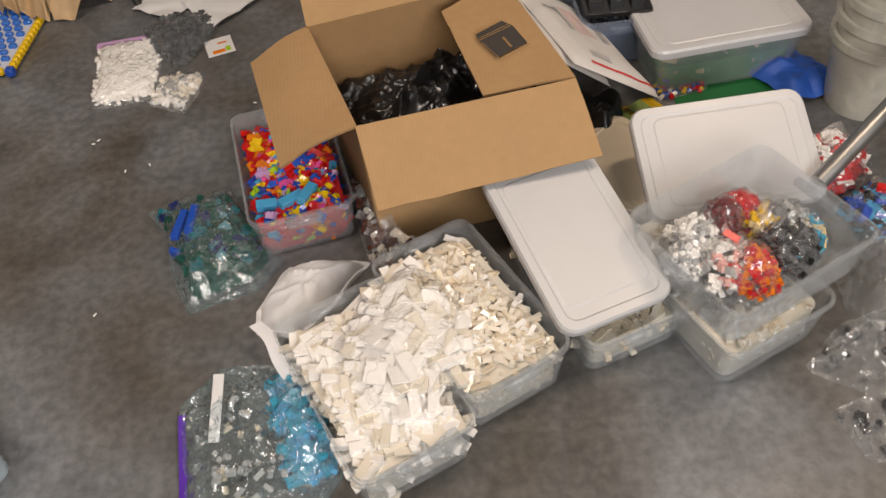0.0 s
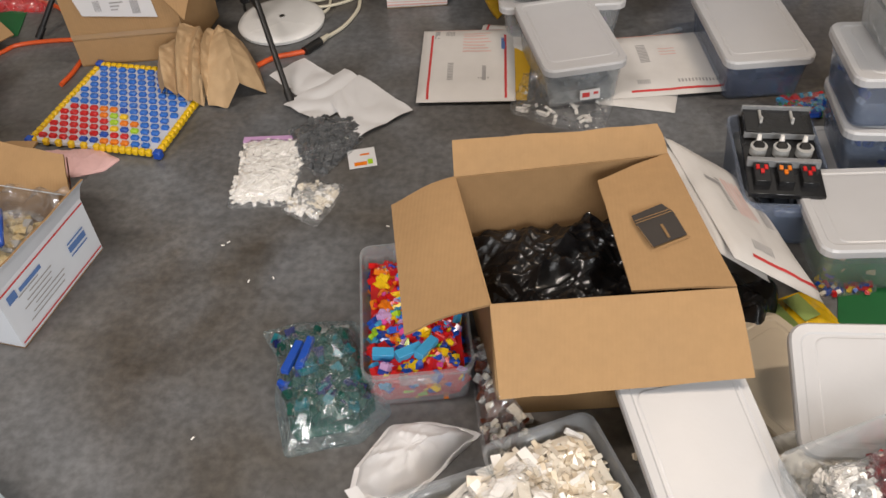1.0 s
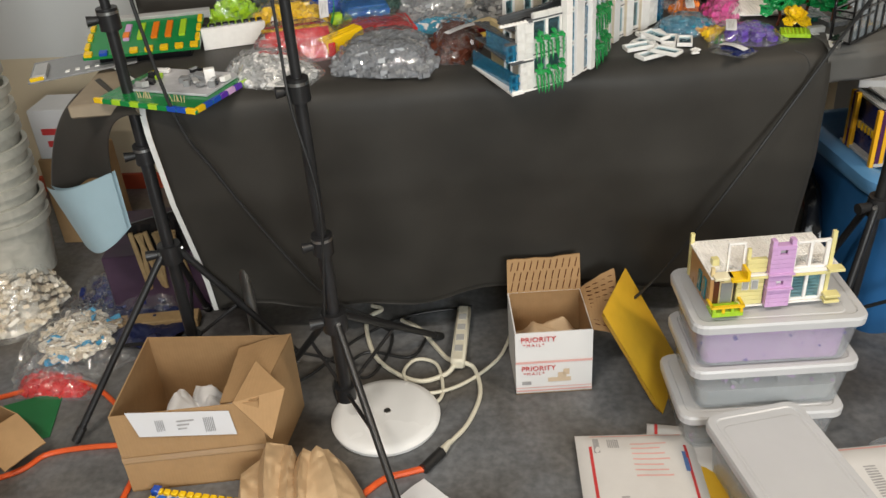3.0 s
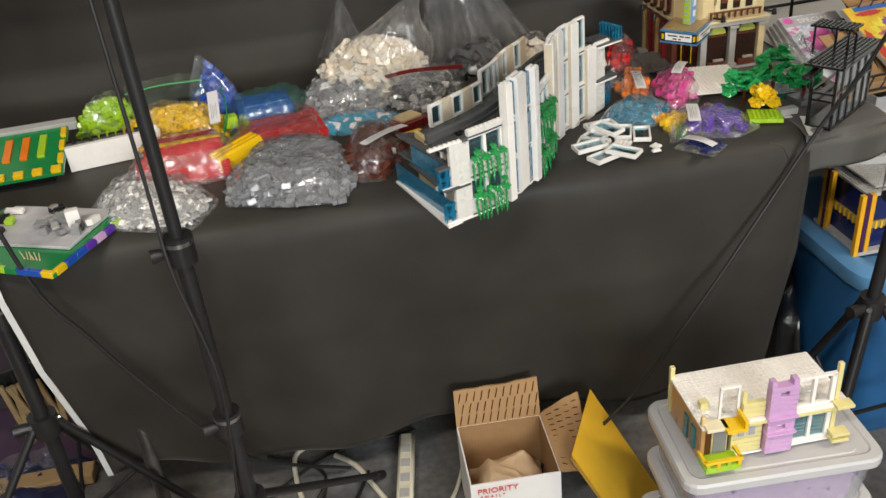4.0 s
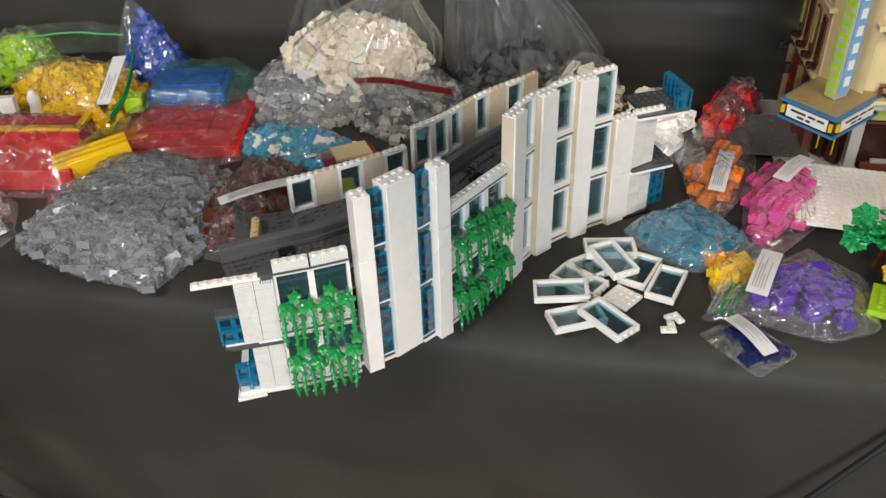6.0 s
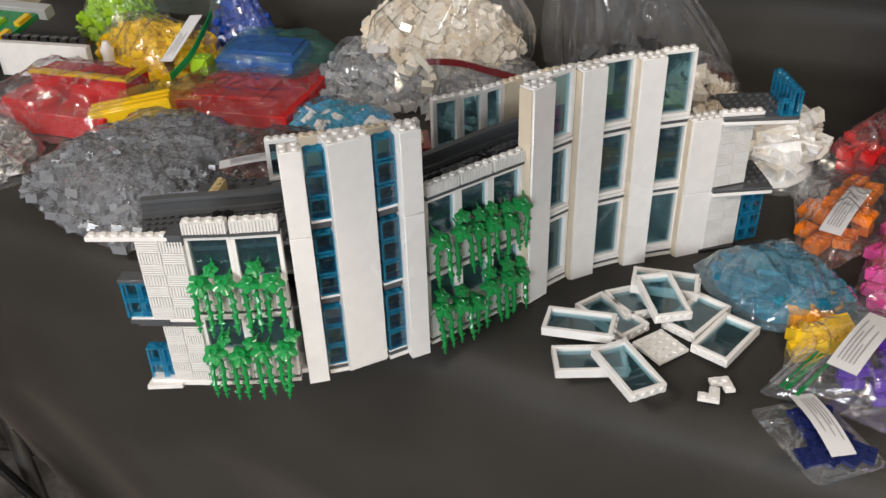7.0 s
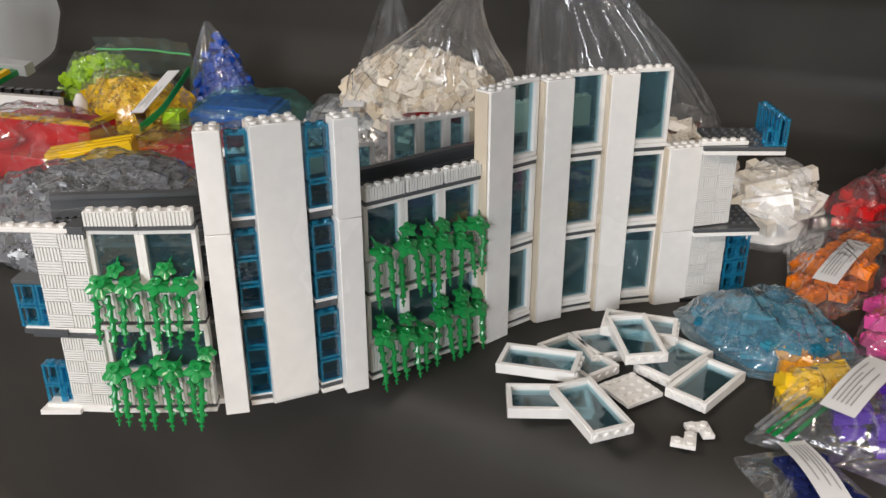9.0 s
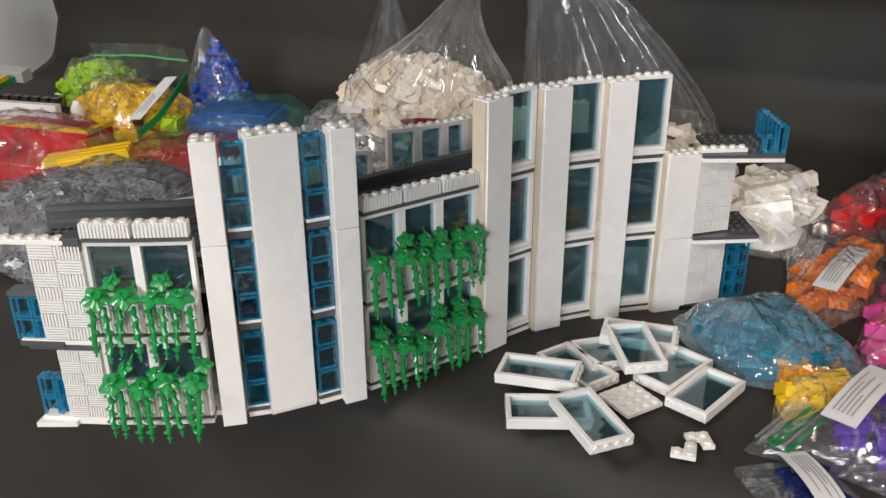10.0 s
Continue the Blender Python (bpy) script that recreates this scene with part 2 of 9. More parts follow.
class MB:
    """Gathers points and faces, with a material slot for each face."""

    def __init__(self):
        self.v, self.f, self.m = [], [], []

    def add(self, verts, faces, mi=0, M=None):
        k = len(self.v)
        self.v += [tuple(M @ Vector(p)) for p in verts] if M is not None else [tuple(p) for p in verts]
        self.f += [[i + k for i in f] for f in faces]
        self.m += [mi] * len(faces)
        return self

    def box(self, c, s, M=None, mi=0, ch=0.0):
        x, y, z = s[0] / 2, s[1] / 2, s[2] / 2
        if not ch:
            vs = [(c[0] + a * x, c[1] + b * y, c[2] + d * z) for a in (-1, 1) for b in (-1, 1) for d in (-1, 1)]
            fs = [(0, 1, 3, 2), (4, 6, 7, 5), (0, 4, 5, 1), (2, 3, 7, 6), (0, 2, 6, 4), (1, 5, 7, 3)]
            return self.add(vs, fs, mi, M)
        bm = bmesh.new()
        bmesh.ops.create_cube(bm, size=1, matrix=Matrix.Translation(c) @ Matrix.Diagonal((*s, 1)))
        bmesh.ops.bevel(bm, geom=bm.edges[:], offset=ch, segments=1, affect="EDGES")
        bm.verts.index_update()
        self.add([v.co[:] for v in bm.verts], [[v.index for v in f.verts] for f in bm.faces], mi, M)
        bm.free()
        return self

    def loft(self, loops, cap0=True, cap1=True, mi=0, M=None, closed=True):
        n = len(loops[0])
        vs = [p for lp in loops for p in lp]
        fs = []
        for a in range(len(loops) - 1):
            for i in range(n if closed else n - 1):
                j = (i + 1) % n
                fs.append((a * n + i, a * n + j, (a + 1) * n + j, (a + 1) * n + i))
        if cap0:
            fs.append(tuple(reversed(range(n))))
        if cap1:
            fs.append(tuple(range((len(loops) - 1) * n, len(loops) * n)))
        return self.add(vs, fs, mi, M)

    def cyl(self, p0, p1, r0, r1=None, n=12, mi=0, M=None, cap=True):
        p0, p1 = Vector(p0), Vector(p1)
        r1 = r0 if r1 is None else r1
        d = (p1 - p0).normalized()
        a = d.orthogonal().normalized()
        b = d.cross(a)
        loop = lambda p, r: [p + (a * math.cos(t) + b * math.sin(t)) * r for t in (2 * math.pi * i / n for i in range(n))]
        return self.loft([loop(p0, r0), loop(p1, r1)], cap, cap, mi, M)

    def tube(self, pts, r, n=8, mi=0, M=None):
        pts = [Vector(p) for p in pts]
        loops, up = [], None
        for i, p in enumerate(pts):
            d = (pts[min(i + 1, len(pts) - 1)] - pts[max(i - 1, 0)]).normalized()
            if up is None:
                up = d.orthogonal().normalized()
            up = (up - d * up.dot(d)).normalized()
            b = d.cross(up)
            loops.append([p + (up * math.cos(t) + b * math.sin(t)) * r for t in (2 * math.pi * k / n for k in range(n))])
        return self.loft(loops, True, True, mi, M)

    def grid(self, fn, nu, nv, mi=0, M=None, both=0.0):
        vs = [fn(i / nu, j / nv) for i in range(nu + 1) for j in range(nv + 1)]
        w = nv + 1
        fs = [(i * w + j, (i + 1) * w + j, (i + 1) * w + j + 1, i * w + j + 1) for i in range(nu) for j in range(nv)]
        return self.add(vs, fs, mi, M)

    def stud(self, x, y, z, M=None, mi=0, r=0.0024, h=0.0017, n=10):
        lo = [(x + r * math.cos(2 * math.pi * i / n), y + r * math.sin(2 * math.pi * i / n), z) for i in range(n)]
        return self.loft([lo, [(a, b, z + h) for a, b, _ in lo]], False, True, mi, M)


def smooth_line(pts, n=8):
    """A smooth line through the points given."""
    P = [Vector(p) for p in pts]
    P = [P[0] * 2 - P[1]] + P + [P[-1] * 2 - P[-2]]
    out = []
    for i in range(1, len(P) - 2):
        for k in range(n):
            t = k / n
            a, b, c, d = P[i - 1], P[i], P[i + 1], P[i + 2]
            out.append(0.5 * ((2 * b) + (c - a) * t + (2 * a - 5 * b + 4 * c - d) * t * t + (3 * b - a - 3 * c + d) * t ** 3))
    return out + [P[-2]]


def thing(name, label, category, at=(0, 0, 0), rz=0.0, group="", kind="", M=None):
    ob = new(name)
    ob.empty_display_size = 0.05
    ob.matrix_basis = M if M is not None else pose(at[0], at[1], at[2], 0, 0, rz)
    return tagged(ob, label, category, group, kind)


def part(name, mb, mats, parent=None, label="", smooth=True, angle=40, kind=""):
    me = bpy.data.meshes.new(name)
    me.from_pydata(mb.v, [], mb.f)
    for m in mats if isinstance(mats, (list, tuple)) else [mats]:
        me.materials.append(m)
    if max(mb.m, default=0):
        me.polygons.foreach_set("material_index", mb.m)
    if smooth:
        me.polygons.foreach_set("use_smooth", [True] * len(me.polygons))
        me.set_sharp_from_angle(angle=radians(angle))
    me.update()
    ob = new(name, me)
    if parent is not None:
        ob.parent = parent
    return tagged(ob, label, kind=kind)


def solo(name, mb, mats, label, category, M=None, smooth=True, angle=40, group="", kind=""):
    """A thing of one mesh; its points are given round its own origin."""
    ob = part(name, mb, mats, None, label, smooth, angle)
    if M is not None:
        ob.matrix_basis = M
    return tagged(ob, label, category, group, kind)


def rrect(w, d, r, z, n=4, cx=0.0, cy=0.0):
    out = []
    for sx, sy, a0 in ((1, 1, 0), (-1, 1, 90), (-1, -1, 180), (1, -1, 270)):
        for k in range(n + 1):
            a = radians(a0 + 90 * k / n)
            out.append((cx + sx * (w / 2 - r) + r * math.cos(a), cy + sy * (d / 2 - r) + r * math.sin(a), z))
    return out


# ---- small bricks ----
def brick_tpl(nx, ny, h, studs=True, n=6):
    mb = MB()
    mb.box((0, 0, h / 2), (nx * U - 0.0002, ny * U - 0.0002, h))
    if studs:
        for i in range(nx):
            for j in range(ny):
                mb.stud((i - nx / 2 + 0.5) * U, (j - ny / 2 + 0.5) * U, h, n=n)
    return np.array(mb.v) - (0, 0, h / 2), mb.f


def slope_tpl(nx, h):
    x, y = nx * U / 2, U
    vs = [(-x, -y, 0), (x, -y, 0), (x, y, 0), (-x, y, 0), (-x, 0, h), (x, 0, h), (x, y, h), (-x, y, h), (-x, -y, .002), (x, -y, .002)]
    fs = [(3, 2, 1, 0), (8, 9, 5, 4), (4, 5, 6, 7), (2, 3, 7, 6), (0, 1, 9, 8), (1, 2, 6, 5, 9), (0, 8, 4, 7, 3)]
    return np.array(vs) - (0, 0, h / 2), fs


BR, PL = 0.0096, 0.0032
TPL = {
    "mix": [brick_tpl(1, 1, BR), brick_tpl(1, 2, BR), brick_tpl(2, 2, BR), brick_tpl(2, 3, BR), brick_tpl(2, 4, BR), brick_tpl(1, 2, PL), brick_tpl(2, 2, PL), brick_tpl(1, 4, PL), slope_tpl(1, BR), slope_tpl(2, BR)],
    "small": [brick_tpl(1, 1, BR), brick_tpl(1, 2, PL), brick_tpl(1, 2, BR), brick_tpl(2, 2, PL), slope_tpl(1, BR), brick_tpl(1, 1, PL)],
    "plate": [brick_tpl(1, 4, PL), brick_tpl(2, 4, PL), brick_tpl(1, 6, PL), brick_tpl(2, 6, PL), brick_tpl(2, 3, PL, False), brick_tpl(1, 3, BR, False)],
    "strip": [brick_tpl(1, 3, PL, False), brick_tpl(1, 4, PL, False), brick_tpl(1, 2, PL, False), brick_tpl(1, 4, BR, False)],
    "panel": [brick_tpl(2, 4, PL, False), brick_tpl(2, 6, PL, False), brick_tpl(4, 4, PL, False), brick_tpl(3, 6, PL, False), brick_tpl(2, 5, BR, False)],
    "big": [brick_tpl(2, 2, BR), brick_tpl(2, 4, BR), brick_tpl(2, 3, BR), brick_tpl(2, 4, BR, False), brick_tpl(1, 4, BR)],
}


def scatter(spots, kind, nmat, rnd, scale=1.0, tilt=1.0, weights=None):
    """Bricks lying every way at the places given, in one gatherer."""
    mb, k = MB(), 0
    tp = TPL[kind]
    for p in spots:
        v, f = rnd.choice(tp)
        e = Euler((rnd.uniform(-1, 1) * tilt, rnd.uniform(-1, 1) * tilt, rnd.uniform(0, 6.28)))
        R = np.array(e.to_matrix())
        w = (v * scale * rnd.uniform(0.96, 1.04)) @ R.T + np.array(p)
        mb.v += [tuple(x) for x in w.tolist()]
        mb.f += [[i + k for i in q] for q in f]
        mi = rnd.choices(range(nmat), weights)[0] if nmat > 1 else 0
        mb.m += [mi] * len(f)
        k += len(v)
    return mb


def inside(p, poly):
    c, n = False, len(poly)
    for i in range(n):
        a, b = poly[i], poly[i - 1]
        if (a[1] > p[1]) != (b[1] > p[1]) and p[0] < (b[0] - a[0]) * (p[1] - a[1]) / (b[1] - a[1]) + a[0]:
            c = not c
    return c


def ring_of(poly, n):
    """The outline, its corners a little rounded, in n even steps."""
    P = [Vector((p[0], p[1])) for p in poly]
    Q = []
    for i, a in enumerate(P):
        b = P[(i + 1) % len(P)]
        Q += [a.lerp(b, 0.07), a.lerp(b, 0.93)]
    P = Q
    L = [0]
    for i, a in enumerate(P):
        L.append(L[-1] + (P[(i + 1) % len(P)] - a).length)
    out = []
    for k in range(n):
        s = L[-1] * k / n
        i = max(j for j in range(len(P)) if L[j] <= s)
        t = (s - L[i]) / max(1e-9, L[i + 1] - L[i])
        out.append(P[i].lerp(P[(i + 1) % len(P)], t))
    return out


def dome(r, flat=2.4, edge=0.9):
    return max(0.0, 1 - (r / edge) ** flat) ** 0.75 if r < edge else 0.0


def pillow(poly, h, wr, seed, n=104, rings=30, base=0.0012, edge=0.9, flat=2.4, under=True):
    """The skin of a filled bag lying flat: a crumpled dome over its outline."""
    out, mb = ring_of(poly, n), MB()
    c = sum(out, Vector((0, 0))) / n
    vs = []
    for k in range(1, rings + 1):
        r = (k / rings) ** 0.8
        for p in out:
            q = c + (p - c) * r
            w = noise.noise(Vector((q.x * 30, q.y * 30, seed))) * 0.5
            for fq, am, an in ((26, .95, seed), (58, 0.45, seed + 1.1)):
                ex, ey = math.cos(an), math.sin(an)
                d = noise.voronoi(Vector(((q.x * ex + q.y * ey) * fq, (q.y * ex - q.x * ey) * fq * .45, seed + fq)))[0]
                w += am * max(0, 1 - 2.6 * (d[1] - d[0])) ** 1.4
            lift = wr * w * (1.0 if r < 0.97 else 0.35)
            vs.append((q.x, q.y, base + h * dome(r, flat, edge) + max(0, lift) + (0.0008 if r > 0.9 else 0)))
    fs = [tuple(range(n))]
    for k in range(rings - 1):
        for i in range(n):
            j = (i + 1) % n
            fs.append((k * n + i, (k + 1) * n + i, (k + 1) * n + j, k * n + j))
    # close the middle with a fan
    vs.append((c.x, c.y, base + h + wr * 0.3))
    fs = fs[1:] + [(len(vs) - 1, i, (i + 1) % n) for i in range(n)]
    if under:
        m = len(vs)
        vs += [(p.x, p.y, 0.0006) for p in out]
        o = (rings - 1) * n
        fs += [(o + (i + 1) % n, o + i, m + i, m + (i + 1) % n) for i in range(n)]
        fs.append(tuple(m + i for i in reversed(range(n))))
    mb.add(vs, fs)
    return mb, out, c


def bag(name, label, poly, z, h, mats, kind="mix", count=200, seed=1, skin=None, wr=0.004, rows=None, more=1.7, zipper=None, fill=0.86, scale=1.0, tilt=0.5, paper=None, weights=None, lean=None, flat=2.4, core=True, group="", shift=(0, 0)):
    """A plastic bag of bricks: skin, the bricks, and where there is one a zip strip and a paper slip. poly: its outline in the world."""
    rnd = random.Random(seed)
    cx, cy = sum(p[0] for p in poly) / len(poly), sum(p[1] for p in poly) / len(poly)
    loc = [(p[0] - cx, p[1] - cy) for p in poly]
    ob = thing(name, label, "toy bricks" if name == "toy_pieces" else "bag", (cx, cy, z), group=group, M=(Matrix.Translation((cx, cy, z)) @ lean) if lean is not None else None)
    mb, out, c = pillow(loc, h, wr, seed * 3.7, flat=flat)
    part("film", mb, skin or FILM, ob, "thin crinkled clear plastic", angle=28).visible_shadow = False
    if mats:
        mats = mats if isinstance(mats, (list, tuple)) else [mats]
        shrunk = [c + (p - c) * fill + Vector(shift) for p in out]
        xs, ys = [p.x for p in shrunk], [p.y for p in shrunk]
        spots = []
        count = int(count * more)
        while rows is None and len(spots) < count:
            q = Vector((rnd.uniform(min(xs), max(xs)), rnd.uniform(min(ys), max(ys))))
            if not inside(q, shrunk):
                continue
            k = min(range(len(out)), key=lambda i: (out[i] - c).angle(q - c, 0))
            r = (q - c).length / max(1e-6, (out[k] - c).length)
            top = h * dome(min(r, 0.86), flat) - 0.008
            zz = top * (rnd.random() ** 0.22)
            spots.append((q.x, q.y, max(0.005, zz)))
        if rows is not None:
            # bricks lying in rows, as they settle in a flat bag
            ex, ey = rot2(radians(rows))
            R0 = Matrix.Rotation(radians(rows), 3, "Z")
            b = MB()
            tp = [brick_tpl(4, 2, BR), brick_tpl(3, 2, BR), brick_tpl(2, 2, BR)]
            for lay in range(max(1, int(h / .0125))):
                for i in range(-9, 10):
                    for j in range(-14, 15):
                        q = ex * (i * .0325 + .009 * (j % 3)) + ey * j * .0172 + Vector((rnd.uniform(-.002, .002), rnd.uniform(-.001, .001), 0))
                        q2 = Vector((q.x, q.y))
                        if not inside(q2, shrunk) or rnd.random() < .06:
                            continue
                        k = min(range(len(out)), key=lambda n_: (out[n_] - c).angle(q2 - c, 0))
                        r = (q2 - c).length / max(1e-6, (out[k] - c).length)
                        if lay and .0125 * lay + .008 > h * dome(min(r, .86), flat):
                            continue
                        v, f = rnd.choice(tp)
                        R = np.array(R0 @ Euler((rnd.uniform(-.25, .25), rnd.uniform(-.2, .2), rnd.uniform(-.16, .16))).to_matrix())
                        w = v @ R.T + np.array((q.x, q.y, .006 + .0125 * lay + rnd.uniform(0, .002)))
                        b.add(w.tolist(), f, rnd.choices(range(len(mats)), weights)[0])
        else:
            b = scatter(spots, kind, len(mats), rnd, scale, tilt, weights)
        part("loose_bricks", b, mats, ob, "loose plastic toy bricks", smooth=False, kind="stuff")
        if core and h > 0.02 and rows is None:
            co = pillow([(c.x + (p.x - c.x) * 0.8, c.y + (p.y - c.y) * 0.8) for p in out], h * 0.6, 0.003, seed, rings=6, n=24)[0]
            part("packed_middle", co, mats[0], ob)
    if zipper:
        a, b2, wd, m = zipper
        a, b2 = Vector((a[0] - cx, a[1] - cy)), Vector((b2[0] - cx, b2[1] - cy))
        d = (b2 - a).normalized()
        q = Vector((-d.y, d.x)) * wd / 2
        s = MB().loft([[(a.x + q.x, a.y + q.y, .007), (a.x - q.x, a.y - q.y, .007), (a.x - q.x, a.y - q.y, .0085), (a.x + q.x, a.y + q.y, .0085)], [(b2.x + q.x, b2.y + q.y, .008), (b2.x - q.x, b2.y - q.y, .008), (b2.x - q.x, b2.y - q.y, .0095), (b2.x + q.x, b2.y + q.y, .0095)]])
        part("zip_strip", s, m, ob, "coloured zip closure strip")
    if paper:
        (px, py), sx, sy, ang = paper
        k = (Vector((px - cx, py - cy)) - c).length
        zz = h * dome(min(0.85, k / max(0.01, (out[0] - c).length))) + wr + 0.0035
        s = MB()
        R = Matrix.Translation((px - cx, py - cy, zz)) @ Matrix.Rotation(radians(ang), 4, "Z")
        s.grid(lambda u, v: ((u - .5) * sx, (v - .5) * sy, 0.004 * math.sin(u * 3.1)), 8, 4, M=R)
        s.grid(lambda u, v: ((u - .5) * sx, (.5 - v) * sy, 0.004 * math.sin(u * 3.1) - .0004), 8, 4, M=R)
        part("paper_slip", s, PAPER, ob, "white printed paper slip")
        t = MB()
        for k, ln in enumerate((.72, .5, .66, .3, .58)):
            t.grid(lambda u, v: (((u - .5) * ln - .4 + ln / 2) * sx, (0.28 - k * .13) * sy + v * sy * .045, 0.004 * math.sin((u * ln + .1) * 3.1) + .0006), 8, 1, M=R)
        part("print", t, GREY_INK, ob)
    return ob


def tub(label, c, ang, L, W, h, z=0.0, lid=None, plastic=None, fillmat=None, kind="small", fill=0.7, count=300, seed=3, weights=None, scale=1.0, lidmat=None, tilt=0.9, sticker=False, heap=0.0, group="storage tubs"):
    """A storage tub with a lipped rim; lid "on", or none; bricks inside."""
    ob = thing("storage_tub", label, "storage tub", (c[0], c[1], z), ang, group)
    t, s = 0.0022, 0.9
    mb = MB()
    loops = [rrect(L * s - .02, W * s - .02, .02, 0.0), rrect(L * s, W * s, .022, 0.006), rrect(L * .975, W * .965, .022, h - .016), rrect(L * .975, W * .965, .022, h - .010),
             rrect(L, W, .024, h - .009), rrect(L, W, .024, h), rrect(L - .010, W - .010, .022, h), rrect(L * .975 - 2 * t, W * .965 - 2 * t, .02, h - .012), rrect(L * s - 2 * t, W * s - 2 * t, .02, 0.006 + t), rrect(L * s - .022, W * s - .022, .02, .0035)]
    mb.loft(loops)
    for k in (-1, 1):
        mb.box((k * L * .485, 0, h - .022), (.012, W * .34, .018), ch=.003)
    part("tub_body", mb, plastic or TUBP, ob, "clear plastic tub body")
    if fillmat:
        fillmat = fillmat if isinstance(fillmat, (list, tuple)) else [fillmat]
        rnd = random.Random(seed)
        fz = h * fill
        core = MB().loft([rrect(L * s - .022, W * s - .022, .018, .004), rrect(L * .94 - .02, W * .93 - .02, .018, fz * .93)])
        part("packed_middle", core, fillmat[0], ob)
        spots = []
        for _ in range(count):
            x, y = rnd.uniform(-.5, .5), rnd.uniform(-.5, .5)
            top = fz + heap * max(0, 1 - (x * 2) ** 2) * max(0, 1 - (y * 2) ** 2) + .006 * noise.noise(Vector((x * 6, y * 6, seed)))
            spots.append((x * (L * .93 - .052), y * (W * .92 - .055), top + rnd.uniform(-.006, .002)))
        for _ in range(count // 2):
            side, zz = rnd.random(), rnd.uniform(.008, fz)
            k = s + (.965 - s) * zz / h
            if side < .6:
                spots.append((rnd.uniform(-.44, .44) * L * k, rnd.choice((-1, 1)) * (W * k / 2 - .018), zz))
            else:
                spots.append((rnd.choice((-1, 1)) * (L * k / 2 - .018), rnd.uniform(-.42, .42) * W * k, zz))
        part("loose_bricks", scatter(spots, kind, len(fillmat), rnd, scale, tilt, weights), fillmat, ob, "loose plastic toy bricks", smooth=False, kind="stuff")
    if lid:
        part("lid", lid_mesh(L, W, h), lidmat or WHITE_LID, ob, "white snap-on lid", angle=8)
    if sticker:
        st = MB()
        st.box((L * .12, -W * .465 - .0035, h * .45), (.06, .001, .03), M=Matrix.Rotation(radians(-4), 4, "X"))
        part("sticker", st, PAPER, ob)
        bars = MB()
        for k in range(9):
            bars.box((L * .12 - .022 + k * .0055, -W * .465 - .0044, h * .46), (.0022, .0006, .018), M=Matrix.Rotation(radians(-4), 4, "X"))
        part("print", bars, BLACK_INK, ob)
    return ob


def lid_mesh(L, W, h):
    a = L + .012, W + .012
    loops = [rrect(a[0], a[1], .028, h - .012), rrect(a[0] + .002, a[1] + .002, .029, h + .003), rrect(a[0] - .004, a[1] - .004, .027, h + .008), rrect(a[0] - .030, a[1] - .030, .02, h + .0085),
             rrect(a[0] - .036, a[1] - .036, .018, h + .0065), rrect(a[0] - .075, a[1] - .045, .016, h + .0065), rrect(a[0] - .080, a[1] - .050, .014, h + .0078)]
    return MB().loft(loops)


def loose_lid(label, M, L, W, m):
    """A lid lying by itself, rim down, at the pose given."""
    mb = lid_mesh(L, W, .0)
    mb2 = MB().loft([rrect(L + .008, W + .008, .026, -.011), rrect(L + .004, W + .004, .026, .0)], True, False)
    mb.add(mb2.v, mb2.f)
    return solo("tub_cover", mb, m, label, "tub cover", M, angle=8)


def frame_of(o, px, py):
    """A pose with its origin at o, x towards px and y as near as may be towards py."""
    o, px, py = Vector(o), Vector(px), Vector(py)
    x = (px - o).normalized()
    z = x.cross(py - o).normalized()
    y = z.cross(x)
    return Matrix(((x.x, y.x, z.x, o.x), (x.y, y.y, z.y, o.y), (x.z, y.z, z.z, o.z), (0, 0, 0, 1)))


def words(text, size, M, m, parent, name="lettering", depth=0.0004):
    cu = bpy.data.curves.new(name, "FONT")
    cu.body, cu.size, cu.extrude, cu.resolution_u = text, size, depth, 3
    tmp = bpy.data.objects.new(name, cu)
    scene.collection.objects.link(tmp)
    bpy.context.view_layer.update()
    me = bpy.data.meshes.new_from_object(tmp.evaluated_get(bpy.context.evaluated_depsgraph_get()))
    bpy.data.objects.remove(tmp)
    me.materials.clear()
    me.materials.append(m)
    ob = new(name, me)
    if parent is not None:
        ob.parent = parent
    ob.matrix_basis = M
    return ob


